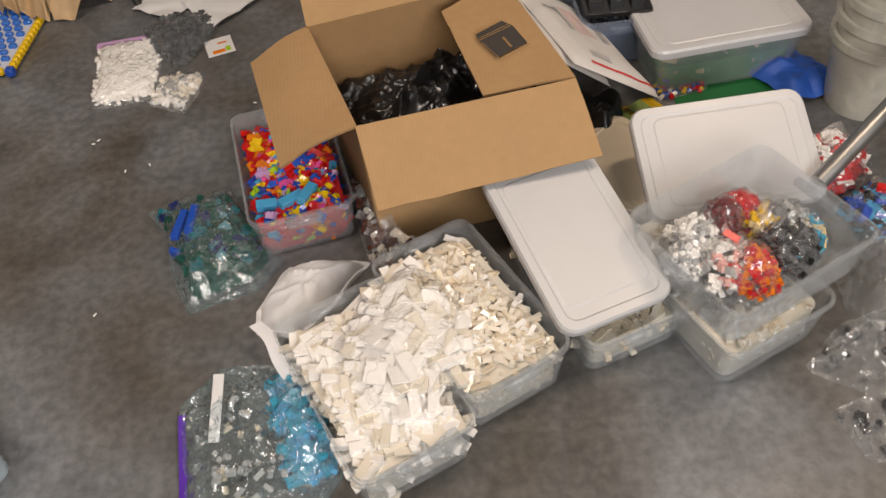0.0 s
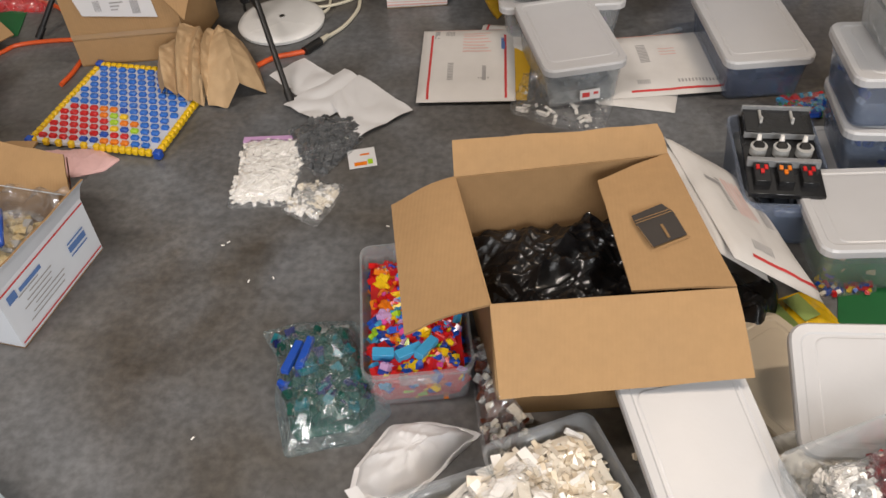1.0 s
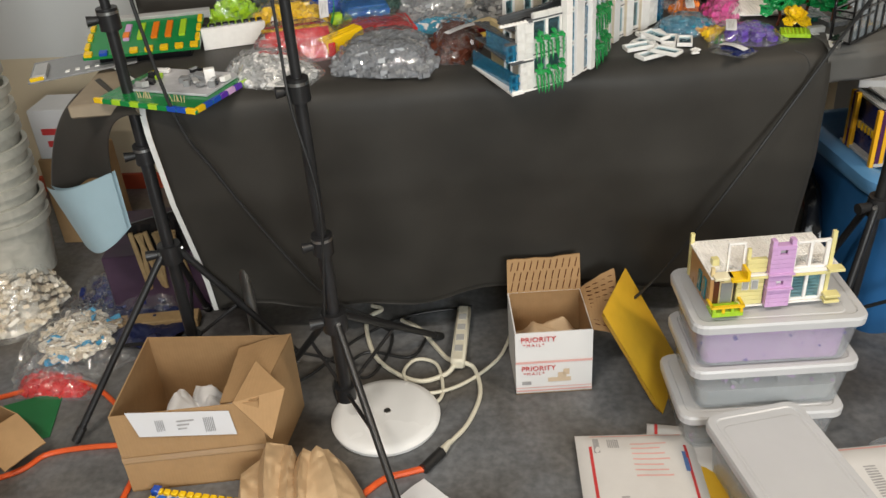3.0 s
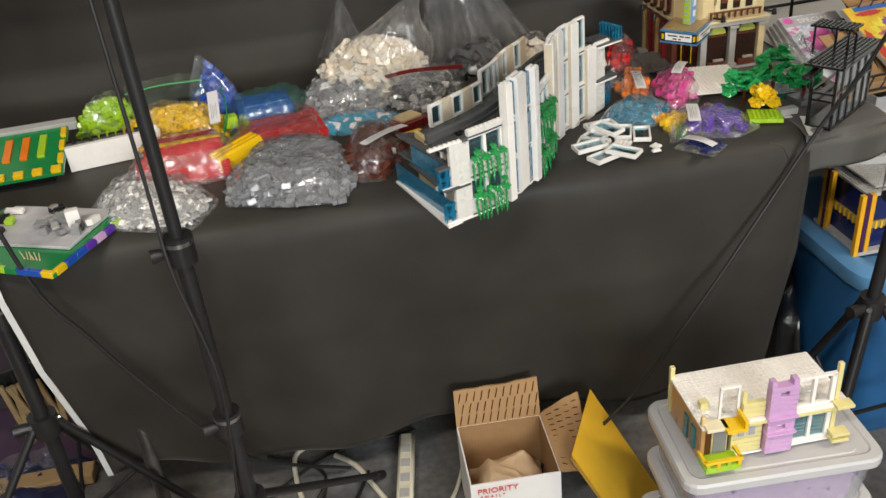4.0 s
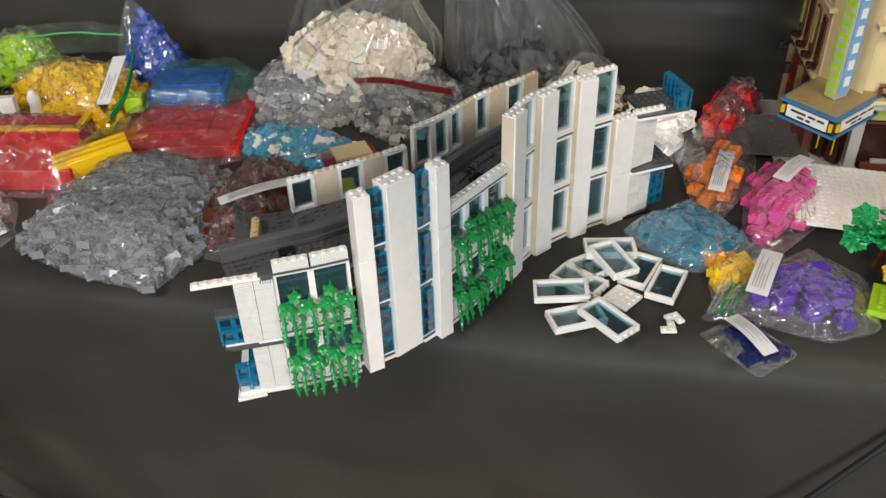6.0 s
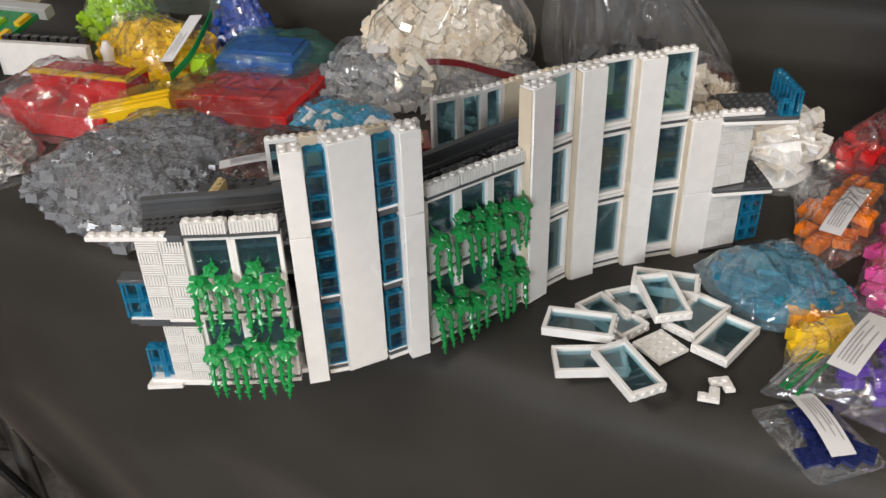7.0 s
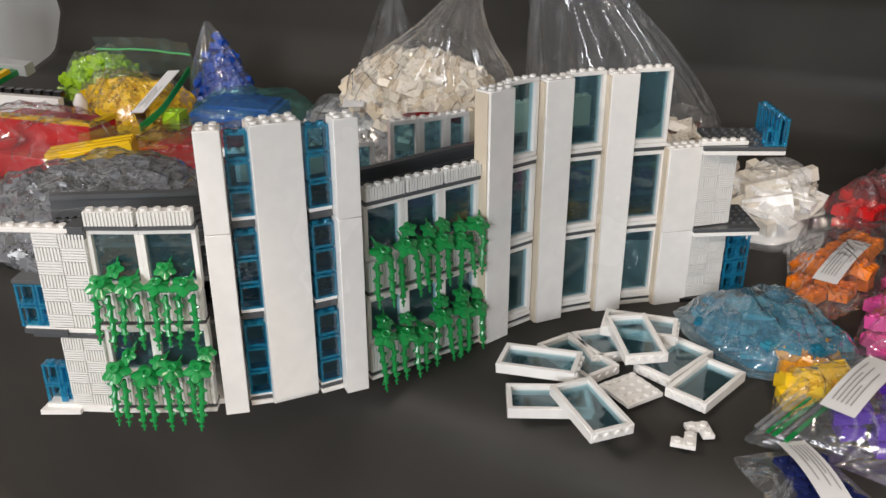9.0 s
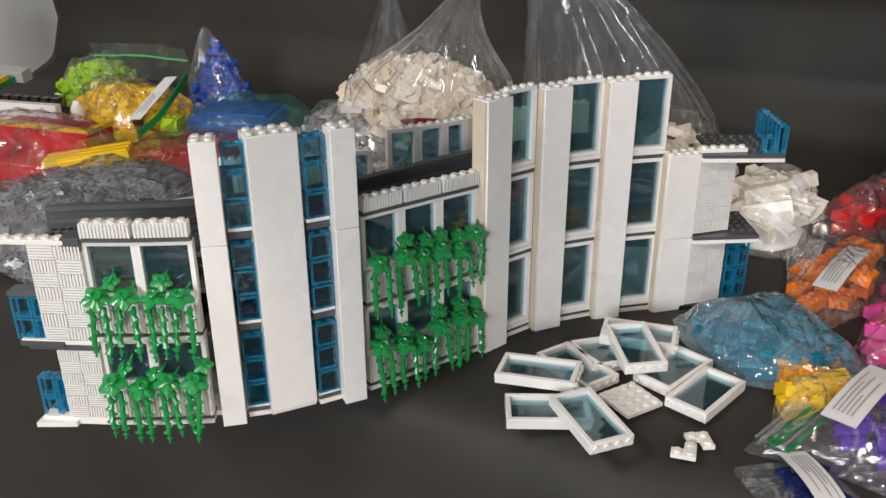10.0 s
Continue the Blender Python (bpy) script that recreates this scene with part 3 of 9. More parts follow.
def envelope(label, M, w, d, puff=0.008, m=None, stripes=(), bars=(), name="envelope", curl=0.0, seed=1):
    """A padded mailer: its origin at one corner, w along x, d along y; stripes and bars are (material, u0, u1, v0, v1)."""
    ob = thing(name, label, "envelope", M=M)

    def surf(u, v, off=0.0):
        e = max(0.0, min(u, 1 - u, v, 1 - v)) * 6
        b = puff * min(1, e) ** 0.6
        wr = 0.0025 * noise.noise(Vector((u * 4 + seed, v * 4, seed))) + 0.0012 * noise.noise(Vector((u * 13, v * 11, seed)))
        return (u * w, v * d, 0.0015 + b + wr * min(1, e * 2) + off + curl * (u - .5) ** 2)

    mb = MB().grid(surf, 24, 24)
    mb.grid(lambda u, v: (u * w, (1 - v) * d, 0.0008 + curl * (u - .5) ** 2), 24, 24)
    part("sleeve", mb, m or TYVEK, ob, angle=70)
    for mt, u0, u1, v0, v1 in stripes:
        s = MB().grid(lambda u, v: surf(u0 + (u1 - u0) * u, v0 + (v1 - v0) * v, .0007), max(2, int(24 * (u1 - u0))), max(2, int(24 * (v1 - v0))))
        part("stripe", s, mt, ob)
    groups = {}
    for mt, u0, u1, v0, v1 in bars:
        groups.setdefault(mt.name, (mt, MB()))[1].grid(lambda u, v: surf(u0 + (u1 - u0) * u, v0 + (v1 - v0) * v, .0007), max(1, int(20 * (u1 - u0))), max(1, int(20 * (v1 - v0))))
    for mt, g in groups.values():
        part("print", g, mt, ob)
    return ob


def code_bars(mt, u0, u1, v0, v1, n, along="u"):
    out = []
    for k in range(n):
        a, b = k / n, (k + 0.55) / n
        out.append((mt, u0 + (u1 - u0) * a, u0 + (u1 - u0) * b, v0, v1) if along == "u" else (mt, u0, u1, v0 + (v1 - v0) * a, v0 + (v1 - v0) * b))
    return out


def slab(parent, name, corners, t, m, label="", sub=1):
    """A board of thickness t with the four corners given."""
    a, b, c, d = [Vector(p) for p in corners]
    nrm = (b - a).cross(d - a).normalized() * t / 2
    mb = MB()
    mb.loft([[p - nrm for p in (a, b, c, d)], [p + nrm for p in (a, b, c, d)]])
    return part(name, mb, m, parent, label, smooth=False)


# ---- the hall ----
def concrete():
    m = mat("worn_concrete", (0.140, 0.140, 0.142), 0.32, vary=0.35, scale=9, bump=0.08, bscale=160)
    nt = m.node_tree
    n, l = nt.nodes, nt.links
    b = n["Principled BSDF"]
    base = b.inputs["Base Color"].links[0].from_socket
    tc = n.new("ShaderNodeTexCoord")
    big, sp = n.new("ShaderNodeTexNoise"), n.new("ShaderNodeTexNoise")
    big.inputs["Scale"].default_value, big.inputs["Detail"].default_value, big.inputs["Distortion"].default_value = 2.3, 6, 0.6
    sp.inputs["Scale"].default_value, sp.inputs["Detail"].default_value = 55, 6
    l.new(tc.outputs["Object"], big.inputs["Vector"])
    l.new(tc.outputs["Object"], sp.inputs["Vector"])
    ramp = n.new("ShaderNodeValToRGB")
    ramp.color_ramp.elements[0].position, ramp.color_ramp.elements[1].position = 0.36, 0.64
    ramp.color_ramp.elements[0].color, ramp.color_ramp.elements[1].color = (0.66, 0.58, 0.48, 1), (1.16, 1.22, 1.28, 1)
    l.new(big.outputs["Fac"], ramp.inputs[0])
    r2 = n.new("ShaderNodeMapRange")
    r2.inputs["From Min"].default_value, r2.inputs["From Max"].default_value = 0.35, 0.65
    r2.inputs["To Min"].default_value, r2.inputs["To Max"].default_value = 0.82, 1.2
    l.new(sp.outputs["Fac"], r2.inputs["Value"])
    m1, m2 = n.new("ShaderNodeMix"), n.new("ShaderNodeMix")
    for q in (m1, m2):
        q.data_type, q.blend_type = "RGBA", "MULTIPLY"
        q.inputs["Factor"].default_value = 1
    l.new(base, m1.inputs[6])
    l.new(ramp.outputs[0], m1.inputs[7])
    l.new(m1.outputs[2], m2.inputs[6])
    l.new(r2.outputs[0], m2.inputs[7])
    l.new(m2.outputs[2], b.inputs["Base Color"])
    return m


WALL = mat("painted_wall", (0.62, 0.63, 0.62), 0.7, vary=0.04, scale=6, bump=0.1, bscale=90)
CREAM = mat("cream_wall_base", (0.62, 0.53, 0.38), 0.7, vary=0.06, scale=6, bump=0.1, bscale=90)
# low albedo on the unseen ceiling holds down the bounced light
CEIL = mat("ceiling_paint", (0.22, 0.22, 0.21), 0.8, vary=0.05, scale=5)
solo("floor", MB().box((0, 0, -.1), (7.2, 7.2, .2)), concrete(), "dark worn concrete floor with stains", "floor", pose(0, 0.6, 0), kind="structure")
solo("wall_north", MB().box((0, 0.1, 1.95), (7.2, .2, 2.9)), WALL, "white painted wall", "wall", pose(0, 3.75, 0), kind="structure")
solo("wall_base_north", MB().box((0, 0.1, .25), (7.2, .2, .5)), CREAM, "cream painted lower wall", "wall", pose(0, 3.75, 0), kind="structure")
# the unseen walls get a dark colour so that less light bounces
DARKW = mat("unseen_dark_wall", (0.16, 0.155, 0.15), 0.7, vary=0.08, scale=6, bump=0.1, bscale=90)
solo("wall_east", MB().box((0.1, 0, 1.7), (.2, 7.2, 3.4)), DARKW, "unseen wall, kept dark to limit bounced light", "wall", pose(3.4, 0.6, 0), kind="structure")
solo("wall_west", MB().box((-0.1, 0, 1.7), (.2, 7.2, 3.4)), DARKW, "unseen wall, kept dark to limit bounced light", "wall", pose(-3.4, 0.6, 0), kind="structure")
# unseen wall; its high opening is added to go with the fill lamp
ws = MB().box((0, -.1, .6), (7.2, .2, 1.2)).box((0, -.1, 3.1), (7.2, .2, .6)).box((-2.15, -.1, 2.0), (2.9, .2, 1.6)).box((3.35, -.1, 2.0), (.5, .2, 1.6))
solo("wall_south", ws, DARKW, "unseen dark grey wall with an added high opening", "wall", pose(0, -2.6, 0), kind="structure")
solo("ceiling", MB().box((0, 0, .1), (7.2, 7.2, .2)), CEIL, "unseen ceiling, kept dark to limit bounced light", "ceiling", pose(0, 0.6, 3.4), kind="structure")
solo("baseboard", MB().box((0, -.008, .03), (4.2, .012, .06)), mat("red_trim", (.45, .07, .03), .5), "thin red skirting strip", "trim", pose(-1.4, 3.745, 0), kind="structure")

# ---- the table under its cloth ----
TM = pose(0.53, 2.75, TH, 0, 0, 6.4)
table = thing("folding_table", "folding table hidden under dark cloth", "table", M=pose(0.53, 2.75, 0, 0, 0, 6.4))
WOODT = mat("table_board", (.30, .24, .17), .6, vary=.1)
part("tabletop", MB().box((-.70, .38, TH - .022), (1.78, .68, .03), ch=.004), WOODT, table)
for lx in (-1.32, -.12):
    for ly in (.12, .64):
        part("leg", MB().cyl((lx, ly, 0), (lx, ly, TH - .036), .014), STEEL, table)

CLOTH = mat("dark_grey_fabric", (0.034, 0.0315, 0.0278), 0.5, vary=0.38, scale=6, bump=0.07, bscale=700, spec=0.2)
CLOTH.node_tree.nodes["Principled BSDF"].inputs["Sheen Weight"].default_value = 0.10
CLOTH.node_tree.nodes["Principled BSDF"].inputs["Sheen Roughness"].default_value = 0.36
CLOTH.node_tree.nodes["Principled BSDF"].inputs["Sheen Tint"].default_value = (1.0, 0.9, 0.8, 1)


def profile_point(s):
    """Along the cloth from the front hem, over the table and up the back: (y, z) from the table's front edge."""
    line = [(0.105, -.60), (0.072, -.45), (0.014, -.25), (-.002, -.08), (0.002, -.035), (0.012, -.012), (0.035, -.001), (0.10, 0.001), (0.3, .001), (0.5, .001), (.62, .004), (.69, .03), (.725, .09), (.728, .2), (.63, .5), (.42, 1.1)]
    L = [0]
    for a, b in zip(line, line[1:]):
        L.append(L[-1] + math.hypot(b[0] - a[0], b[1] - a[1]))
    d = s * L[-1]
    i = max(j for j in range(len(line) - 1) if L[j] <= d)
    t = (d - L[i]) / (L[i + 1] - L[i])
    return line[i][0] + (line[i + 1][0] - line[i][0]) * t, line[i][1] + (line[i + 1][1] - line[i][1]) * t


def cloth_point(u, s):
    x = -1.42 + 1.43 * u
    y, z = profile_point(s)
    if z < -.02:
        k = min(1, (-z - .02) / .5)
        y += k * (.022 * math.sin(x * 9 + 1.0) + .012 * math.sin(x * 21 + z * 3)) - .004 * k
        x += k * (.021 * (1 - 2 * u) + .042 * u ** 3)
        z += .05 * k * (0.4 - u) * 0.3
    elif y > .68:
        k = min(1, max(0, z) / .3)
        x -= (.17 + .07 * k) * (1 - u) ** 3
        y += k * (.012 * math.sin(x * 7 + 2) + .008 * math.sin(x * 15 + z * 4))
    else:
        x -= .17 * min(1, max(0, (y - .08) / .25)) * (1 - u) ** 3
        z += .0012 * noise.noise(Vector((x * 6, y * 6, 3))) - .012 * max(0, (.03 - y) / .03) * 0.2
    return (x, y, z)


cl = MB().grid(cloth_point, 110, 130)
cloth = solo("tablecloth", cl, CLOTH, "dark grey fabric sweep over table and up behind", "cloth", TM, angle=180)
sol = cloth.modifiers.new("thickness", "SOLIDIFY")
sol.thickness, sol.offset = 0.0012, -1
# the white hemmed edge of the cloth and the second cloth over the table's end
WHITE_TAPE = mat("white_hem_tape", (.68, .68, .66), .6, vary=.1, scale=60, bump=.2)
hem = MB().grid(lambda u, v: tuple(Vector(cloth_point(0, .0 + .40 * v)) + Vector((-.012 * u, -.003, .001))), 1, 40)
tagged(part("hem_tape", hem, WHITE_TAPE, cloth), "white selvedge edge")
hem2 = MB().grid(lambda u, v: tuple(Vector(cloth_point(1, .28 + .09 * v)) + Vector((.006 - .016 * u, -.003, .002))), 1, 20)
tagged(part("hem_tape", hem2, WHITE_TAPE, cloth), "white selvedge edge")


def end_cloth(u, s):
    x = .004 + .205 * u
    line = [(.012, -.085), (.002, -.03), (.012, -.006), (.04, .0015), (.2, .0015), (.4, .0015), (.62, .0015)]
    i = min(5, int(s * 6))
    t = s * 6 - i
    y, z = (line[i][k] + (line[i + 1][k] - line[i][k]) * t for k in (0, 1))
    if u > .85:
        z -= ((u - .85) / .15) ** 2 * .1
        x -= ((u - .85) / .15) ** 2 * .012
    if z < -.02:
        y += .01 * math.sin(u * 7) - .012 * u
        z += .03 * max(0, u - .4)
    return (x, y + .035 * u, z)


ec = solo("end_cloth", MB().grid(end_cloth, 40, 48), mat("mid_grey_fabric", (.105, .102, .096), .85, vary=.1, scale=12, bump=.25, bscale=500, spec=.25), "grey cloth draped over the table end", "cloth", TM, angle=180)
s2 = ec.modifiers.new("thickness", "SOLIDIFY")
s2.thickness, s2.offset = 0.0012, -1


def left_cloth(u, s):
    """The cloth's end, sagging off the table to the west; u down the slope, s from back to front."""
    a = Vector((-1.045, 2.77, .748)).lerp(Vector((-.862, 2.535, .745)), s)
    b = Vector((-1.262, 2.80, .455)).lerp(Vector((-1.055, 2.715, .525)), s)
    p = a.lerp(b, u)
    p.z += .045 * math.sin(math.pi * u) ** .8 + .012 * math.sin(s * 7 + u * 3) * u
    p.x -= .02 * math.sin(math.pi * u)
    return tuple(p)


lc = solo("end_cloth", MB().grid(left_cloth, 30, 40), CLOTH, "dark cloth sagging off the table end", "cloth", None, angle=180)
s3 = lc.modifiers.new("thickness", "SOLIDIFY")
s3.thickness, s3.offset = 0.0012, -1


# ---- the toy hotel on the table ----
hotel = thing("toy_hotel", "white brick-built toy hotel with curved front and green vines", "toy building", (0, 0, TH + .001))
PROFILE = mat("ribbed_white_brick", (0.80, 0.79, 0.76), 0.3, vary=0.05, scale=90)


def seg(p0, p1):
    """The frame of a stretch of front: x along it, y to the back."""
    a, b = Vector((*p0, 0)), Vector((*p1, 0))
    x = (b - a).normalized()
    return Matrix(((x.x, -x.y, 0, a.x), (x.y, x.x, 0, a.y), (0, 0, 1, 0), (0, 0, 0, 1))), (b - a).length


def studs_on(mb, M, w, d, z, mi=0):
    nx, ny = max(1, round(w / U)), max(1, round(d / U))
    for i in range(nx):
        for j in range(ny):
            mb.stud((i + .5) * w / nx, (j + .5) * d / ny, z, M, mi)


def column(p0, p1, z1, depth, joints=(), m=None, z0=0.0):
    M, w = seg(p0, p1)
    mb = MB()
    zs = [z0, *joints, z1]
    for a, b in zip(zs, zs[1:]):
        mb.box((w / 2, depth / 2, (a + b) / 2), (w - .0003, depth, b - a - .0003), M, ch=.0004)
    studs_on(mb, M, w, depth, z1)
    return part("column", mb, m or W_BRICK, hotel, "tall white brick column")


def strip(p0, p1, z0, z1, m, depth=.012, y0=0.0, name="plate_band", over=0.0):
    M, w = seg(p0, p1)
    mb = MB().box((w / 2, y0 + depth / 2, (z0 + z1) / 2), (w + over, depth, z1 - z0 - .0002), M, ch=.0003)
    return part(name, mb, m, hotel)


def window(p0, p1, z0, z1, y0=0.003, bar=.0032, glass=None, studs=True):
    M, w = seg(p0, p1)
    d, g = .0075, .0003
    mb = MB()
    mb.box((w / 2, y0 + d / 2, z1 - bar / 2), (w - g, d, bar), M, ch=.0003)
    mb.box((w / 2, y0 + d / 2, z0 + bar / 2), (w - g, d, bar), M, ch=.0003)
    for x in (bar / 2, w - bar / 2):
        mb.box((x, y0 + d / 2, (z0 + z1) / 2), (bar - g, d, z1 - z0 - 2 * bar), M)
    if studs:
        studs_on(mb, M @ Matrix.Translation((0, y0, 0)), w, d, z1)
    ob = part("window", mb, W_BRICK, hotel, "white framed window")
    gl = MB()
    gl.box((w / 2, y0 + d * .55, (z0 + z1) / 2), (w - 2 * bar + .001, .0012, z1 - z0 - 2 * bar + .001), M)
    pane = part("pane", gl, glass or GLASS_T, ob, "pale blue clear pane")
    pane.visible_shadow = False
    return ob


def ribbed(p0, p1, z0, z1, along="v", y0=0.0, depth=.008, n=12):
    """A wall of ribbed bricks; ribs upright or lying."""
    M, w = seg(p0, p1)
    mb = MB().box((w / 2, y0 + depth / 2 + .0005, (z0 + z1) / 2), (w - .0004, depth - .001, z1 - z0 - .0002), M)
    if along == "v":
        for i in range(n):
            mb.box(((i + .5) * w / n, y0 + .0004, (z0 + z1) / 2), (w / n * .62, .0012, z1 - z0 - .0006), M)
    else:
        k = max(2, round((z1 - z0) / .0018))
        for i in range(k):
            mb.box((w / 2, y0 + .0004, z0 + (i + .5) * (z1 - z0) / k), (w - .0008, .0012, (z1 - z0) / k * .62), M)
    return mb, M, w


def ribbed_wall(p0, p1, z0, z1, n=14, studs=False):
    mb, M, w = ribbed(p0, p1, z0, z1, "v", n=n)
    if studs:
        studs_on(mb, M, w, .008, z1)
    return part("ribbed_brick", mb, PROFILE, hotel)


def checker_wall(p0, p1, z0, z1, cols, rows, name="ribbed_brick"):
    """Ribbed bricks laid turn about, each one a piece."""
    a, b = Vector((*p0, 0)), Vector((*p1, 0))
    for r in range(rows):
        for c in range(cols):
            q0, q1 = a.lerp(b, c / cols), a.lerp(b, (c + 1) / cols)
            mb, M, w = ribbed(q0[:2], q1[:2], z0 + (z1 - z0) * r / rows, z0 + (z1 - z0) * (r + 1) / rows, "v" if (r + c) % 2 else "h", n=8)
            part(name, mb, PROFILE, hotel)


def azure_box(M, x, y, z, w, d, h, label, t=.0017):
    """An open clear box brick: bars along its edges, a thin web across, a stud on top."""
    mb = MB()
    for sx in (-1, 1):
        for sy in (-1, 1):
            mb.box((x + sx * (w - t) / 2, y + sy * (d - t) / 2, z + h / 2), (t, t, h), M)
    for zz in (z + t / 2, z + h - t / 2):
        mb.box((x, y, zz), (w - .0002, d - .0002, t * .9), M)
    mb.box((x, y + d * .3, z + h * .45), (w - 2 * t, .0006, h - 2 * t), M, mi=1)
    mb.stud(x, y, z + h, M)
    part("azure_panel", mb, [AZURE_E, AZURE_W], hotel, label)


def azure_stack(p0, p1, z0, z1, n, y0=.0012):
    """Clear azure box bricks standing one on another."""
    M, w = seg(p0, p1)
    h = (z1 - z0) / n
    for k in range(n):
        mb, a = MB(), z0 + k * h
        t = .0017
        mb.box((w / 2, y0 + .004, a + t / 2), (w - .0006, .008, t), M)
        mb.box((w / 2, y0 + .004, a + h - t / 2 - .0015), (w - .0006, .008, t), M)
        for x in (t / 2 + .0003, w - t / 2 - .0003):
            mb.box((x, y0 + .004, a + h / 2 - .0007), (t, .008, h - 2 * t - .0016), M)
        mb.box((w / 2, y0 + .0007, a + h / 2), (w - 2 * t, .0006, h - 2 * t), M, mi=1)
        studs_on(mb, M @ Matrix.Translation((0, y0, 0)), w, .008, a + h - .0016)
        part("azure_panel", mb, [AZURE_E, AZURE_W], hotel, "clear azure panel brick")


wl, wm, wr_ = (-.0840, 2.5725), (-.0555, 2.5905), (-.0265, 2.6115)
S = .0625
# west wing: ribbed end wall, two bays of windows on two floors
checker_wall((-.1095, 2.5582), wl, .006, S - .004, 2, 6)
checker_wall((-.1145, 2.5555), wl, S + .004, .134, 2, 7)
strip((-.1260, 2.5490), wl, 0, .0058, W_BRICK, .02)
strip((-.1255, 2.5495), wl, S - .004, S, GREY_PLATE, .02)
strip((-.1295, 2.5475), wl, S, S + .0035, W_BRICK, .02)
mbp, Mp, wp = MB(), *seg((-.1450, 2.5380), (-.0930, 2.5675))
mbp.box((wp / 2, .004, .136), (wp, .008, .0034), Mp, ch=.0003)
studs_on(mbp, Mp, wp, .008, .1377)
part("roof_edge", mbp, W_BRICK, hotel, "white studded roof edge")
strip((-.0950, 2.5665), wl, .130, .139, GREY_PLATE, .014)
for a, b in ((wl, wm), (wm, wr_)):
    strip(a, b, 0, .0032, W_BRICK)
    strip(a, b, .0032, .0064, GREY_PLATE, .011, .001)
    ribbed_wall(a, b, .0064, .029)
    window(a, b, .029, .0655, studs=False)
    strip(a, b, .0655, .0687, W_BRICK)
    strip(a, b, .0687, .0718, GREY_PLATE, .011, .001)
    ribbed_wall(a, b, .0718, .0950)
    window(a, b, .0950, .1360, studs=False)
    strip(a, b, .1360, .1391, GREY_PLATE, .011, .001)
    va, vb = Vector(a), Vector(b)
    ribbed_wall(va.lerp(vb, .025)[:], va.lerp(vb, .975)[:], .1393, .1490, studs=True)
# columns and azure strips
c1 = ((-.0180, 2.6115), (-.0065, 2.6230))
column(*c1, .2015, .016, (.134,))
b1 = ((-.0115, 2.6295), (-.0010, 2.6410))
wd = ((.0025, 2.6380), (.0200, 2.6655))
column(*wd, .2015, .020, z0=.0034)
strip((.0005, 2.6400), (.0175, 2.6670), 0, .0032, W_BRICK, .018)
b2 = ((.0205, 2.6680), (.0285, 2.6820))
c3 = ((.0355, 2.6775), (.0445, 2.6915))
column(*c3, .2015, .016, (.134,))
for p in (b1, b2):
    strip(*p, 0, .0035, W_BRICK)
    strip(*p, .0035, .0065, GREY_PLATE, .011, .001)
    for z0 in (.0065, .0730, .1395):
        azure_stack(*p, z0 + .002, z0 + .0585, 3)
        strip(*p, z0 - .001, z0 + .002, W_BRICK, .012, .002)
        if z0 > .01:
            strip(*p, z0 - .0065, z0 - .001, GREY_PLATE, .011, .003)
# middle wing of three bays
mids = [(.0400, 2.7010), (.0520, 2.7310), (.0640, 2.7610), (.0770, 2.7920)]
for a, b in zip(mids, mids[1:]):
    strip(a, b, 0, .0032, W_BRICK)
    strip(a, b, .0032, .0064, GREY_PLATE, .011, .001)
    ribbed_wall(a, b, .0064, .029)
    window(a, b, .029, .0655, studs=False)
    strip(a, b, .0655, .0687, W_BRICK)
    strip(a, b, .0687, .0718, GREY_PLATE, .011, .001)
    ribbed_wall(a, b, .0718, .0950)
    window(a, b, .0950, .1360, studs=False)
    strip(a, b, .1360, .1391, GREY_PLATE, .011, .001)
    va, vb = Vector(a), Vector(b)
    ribbed_wall(va.lerp(vb, .025)[:], va.lerp(vb, .975)[:], .1393, .1490, studs=True)
# tower: three columns with tall windows set back between them
t1 = ((.0835, 2.7905), (.0905, 2.8140))
t2 = ((.1010, 2.8430), (.1140, 2.8630))
t3 = ((.1330, 2.8880), (.1490, 2.9040))
rc = ((.1710, 2.9260), (.1905, 2.9480))
for p in (t1, t2, t3):
    column(*p, .2015, .016)
column(*rc, .1395, .016, (.067,))


def set_back(p0, p1, d):
    """The stretch between two columns, moved back by d."""
    a, b = Vector(p0), Vector(p1)
    x = (b - a).normalized()
    n = Vector((-x.y, x.x)) * d
    return (a + n)[:], (b + n)[:]


tw = [set_back(a[1], b[0], .0075) for a, b in ((t1, t2), (t2, t3), (t3, rc))]
# a thin cream slab on one side of each column, beside the set-back windows
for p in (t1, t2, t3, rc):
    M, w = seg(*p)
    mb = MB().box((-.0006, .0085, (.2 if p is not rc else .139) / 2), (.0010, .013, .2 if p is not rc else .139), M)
    part("column_side", mb, W_BRICK3, hotel, "cream column side")
for a, b in tw:
    strip(a, b, 0, .0035, W_BRICK)
    strip(a, b, .0035, .0065, GREY_PLATE, .010, .001)
    for k in range(3):
        z0 = .0065 + k * .0668
        window(a, b, z0 + .003, z0 + .0632, y0=.001, studs=(k == 2))
        strip(a, b, z0 - .0003, z0 + .003, W_BRICK, .010)
        if k:
            strip(a, b, z0 - .0036, z0 - .0003, GREY_PLATE, .010, .001)
e1 = ((.1905, 2.9480), (.2120, 2.9725))
checker_wall(*e1, .004, .0640, 2, 6)
checker_wall(*e1, .0700, .1350, 2, 6)
strip((.1920, 2.9445), (.2370, 2.9780), .0655, .0690, GREY_PLATE, .02)
strip((.1920, 2.9445), (.2370, 2.9780), .0620, .0655, W_BRICK, .016)
strip((.1920, 2.9445), (.2470, 2.9800), .1365, .1400, GREY_PLATE, .02)
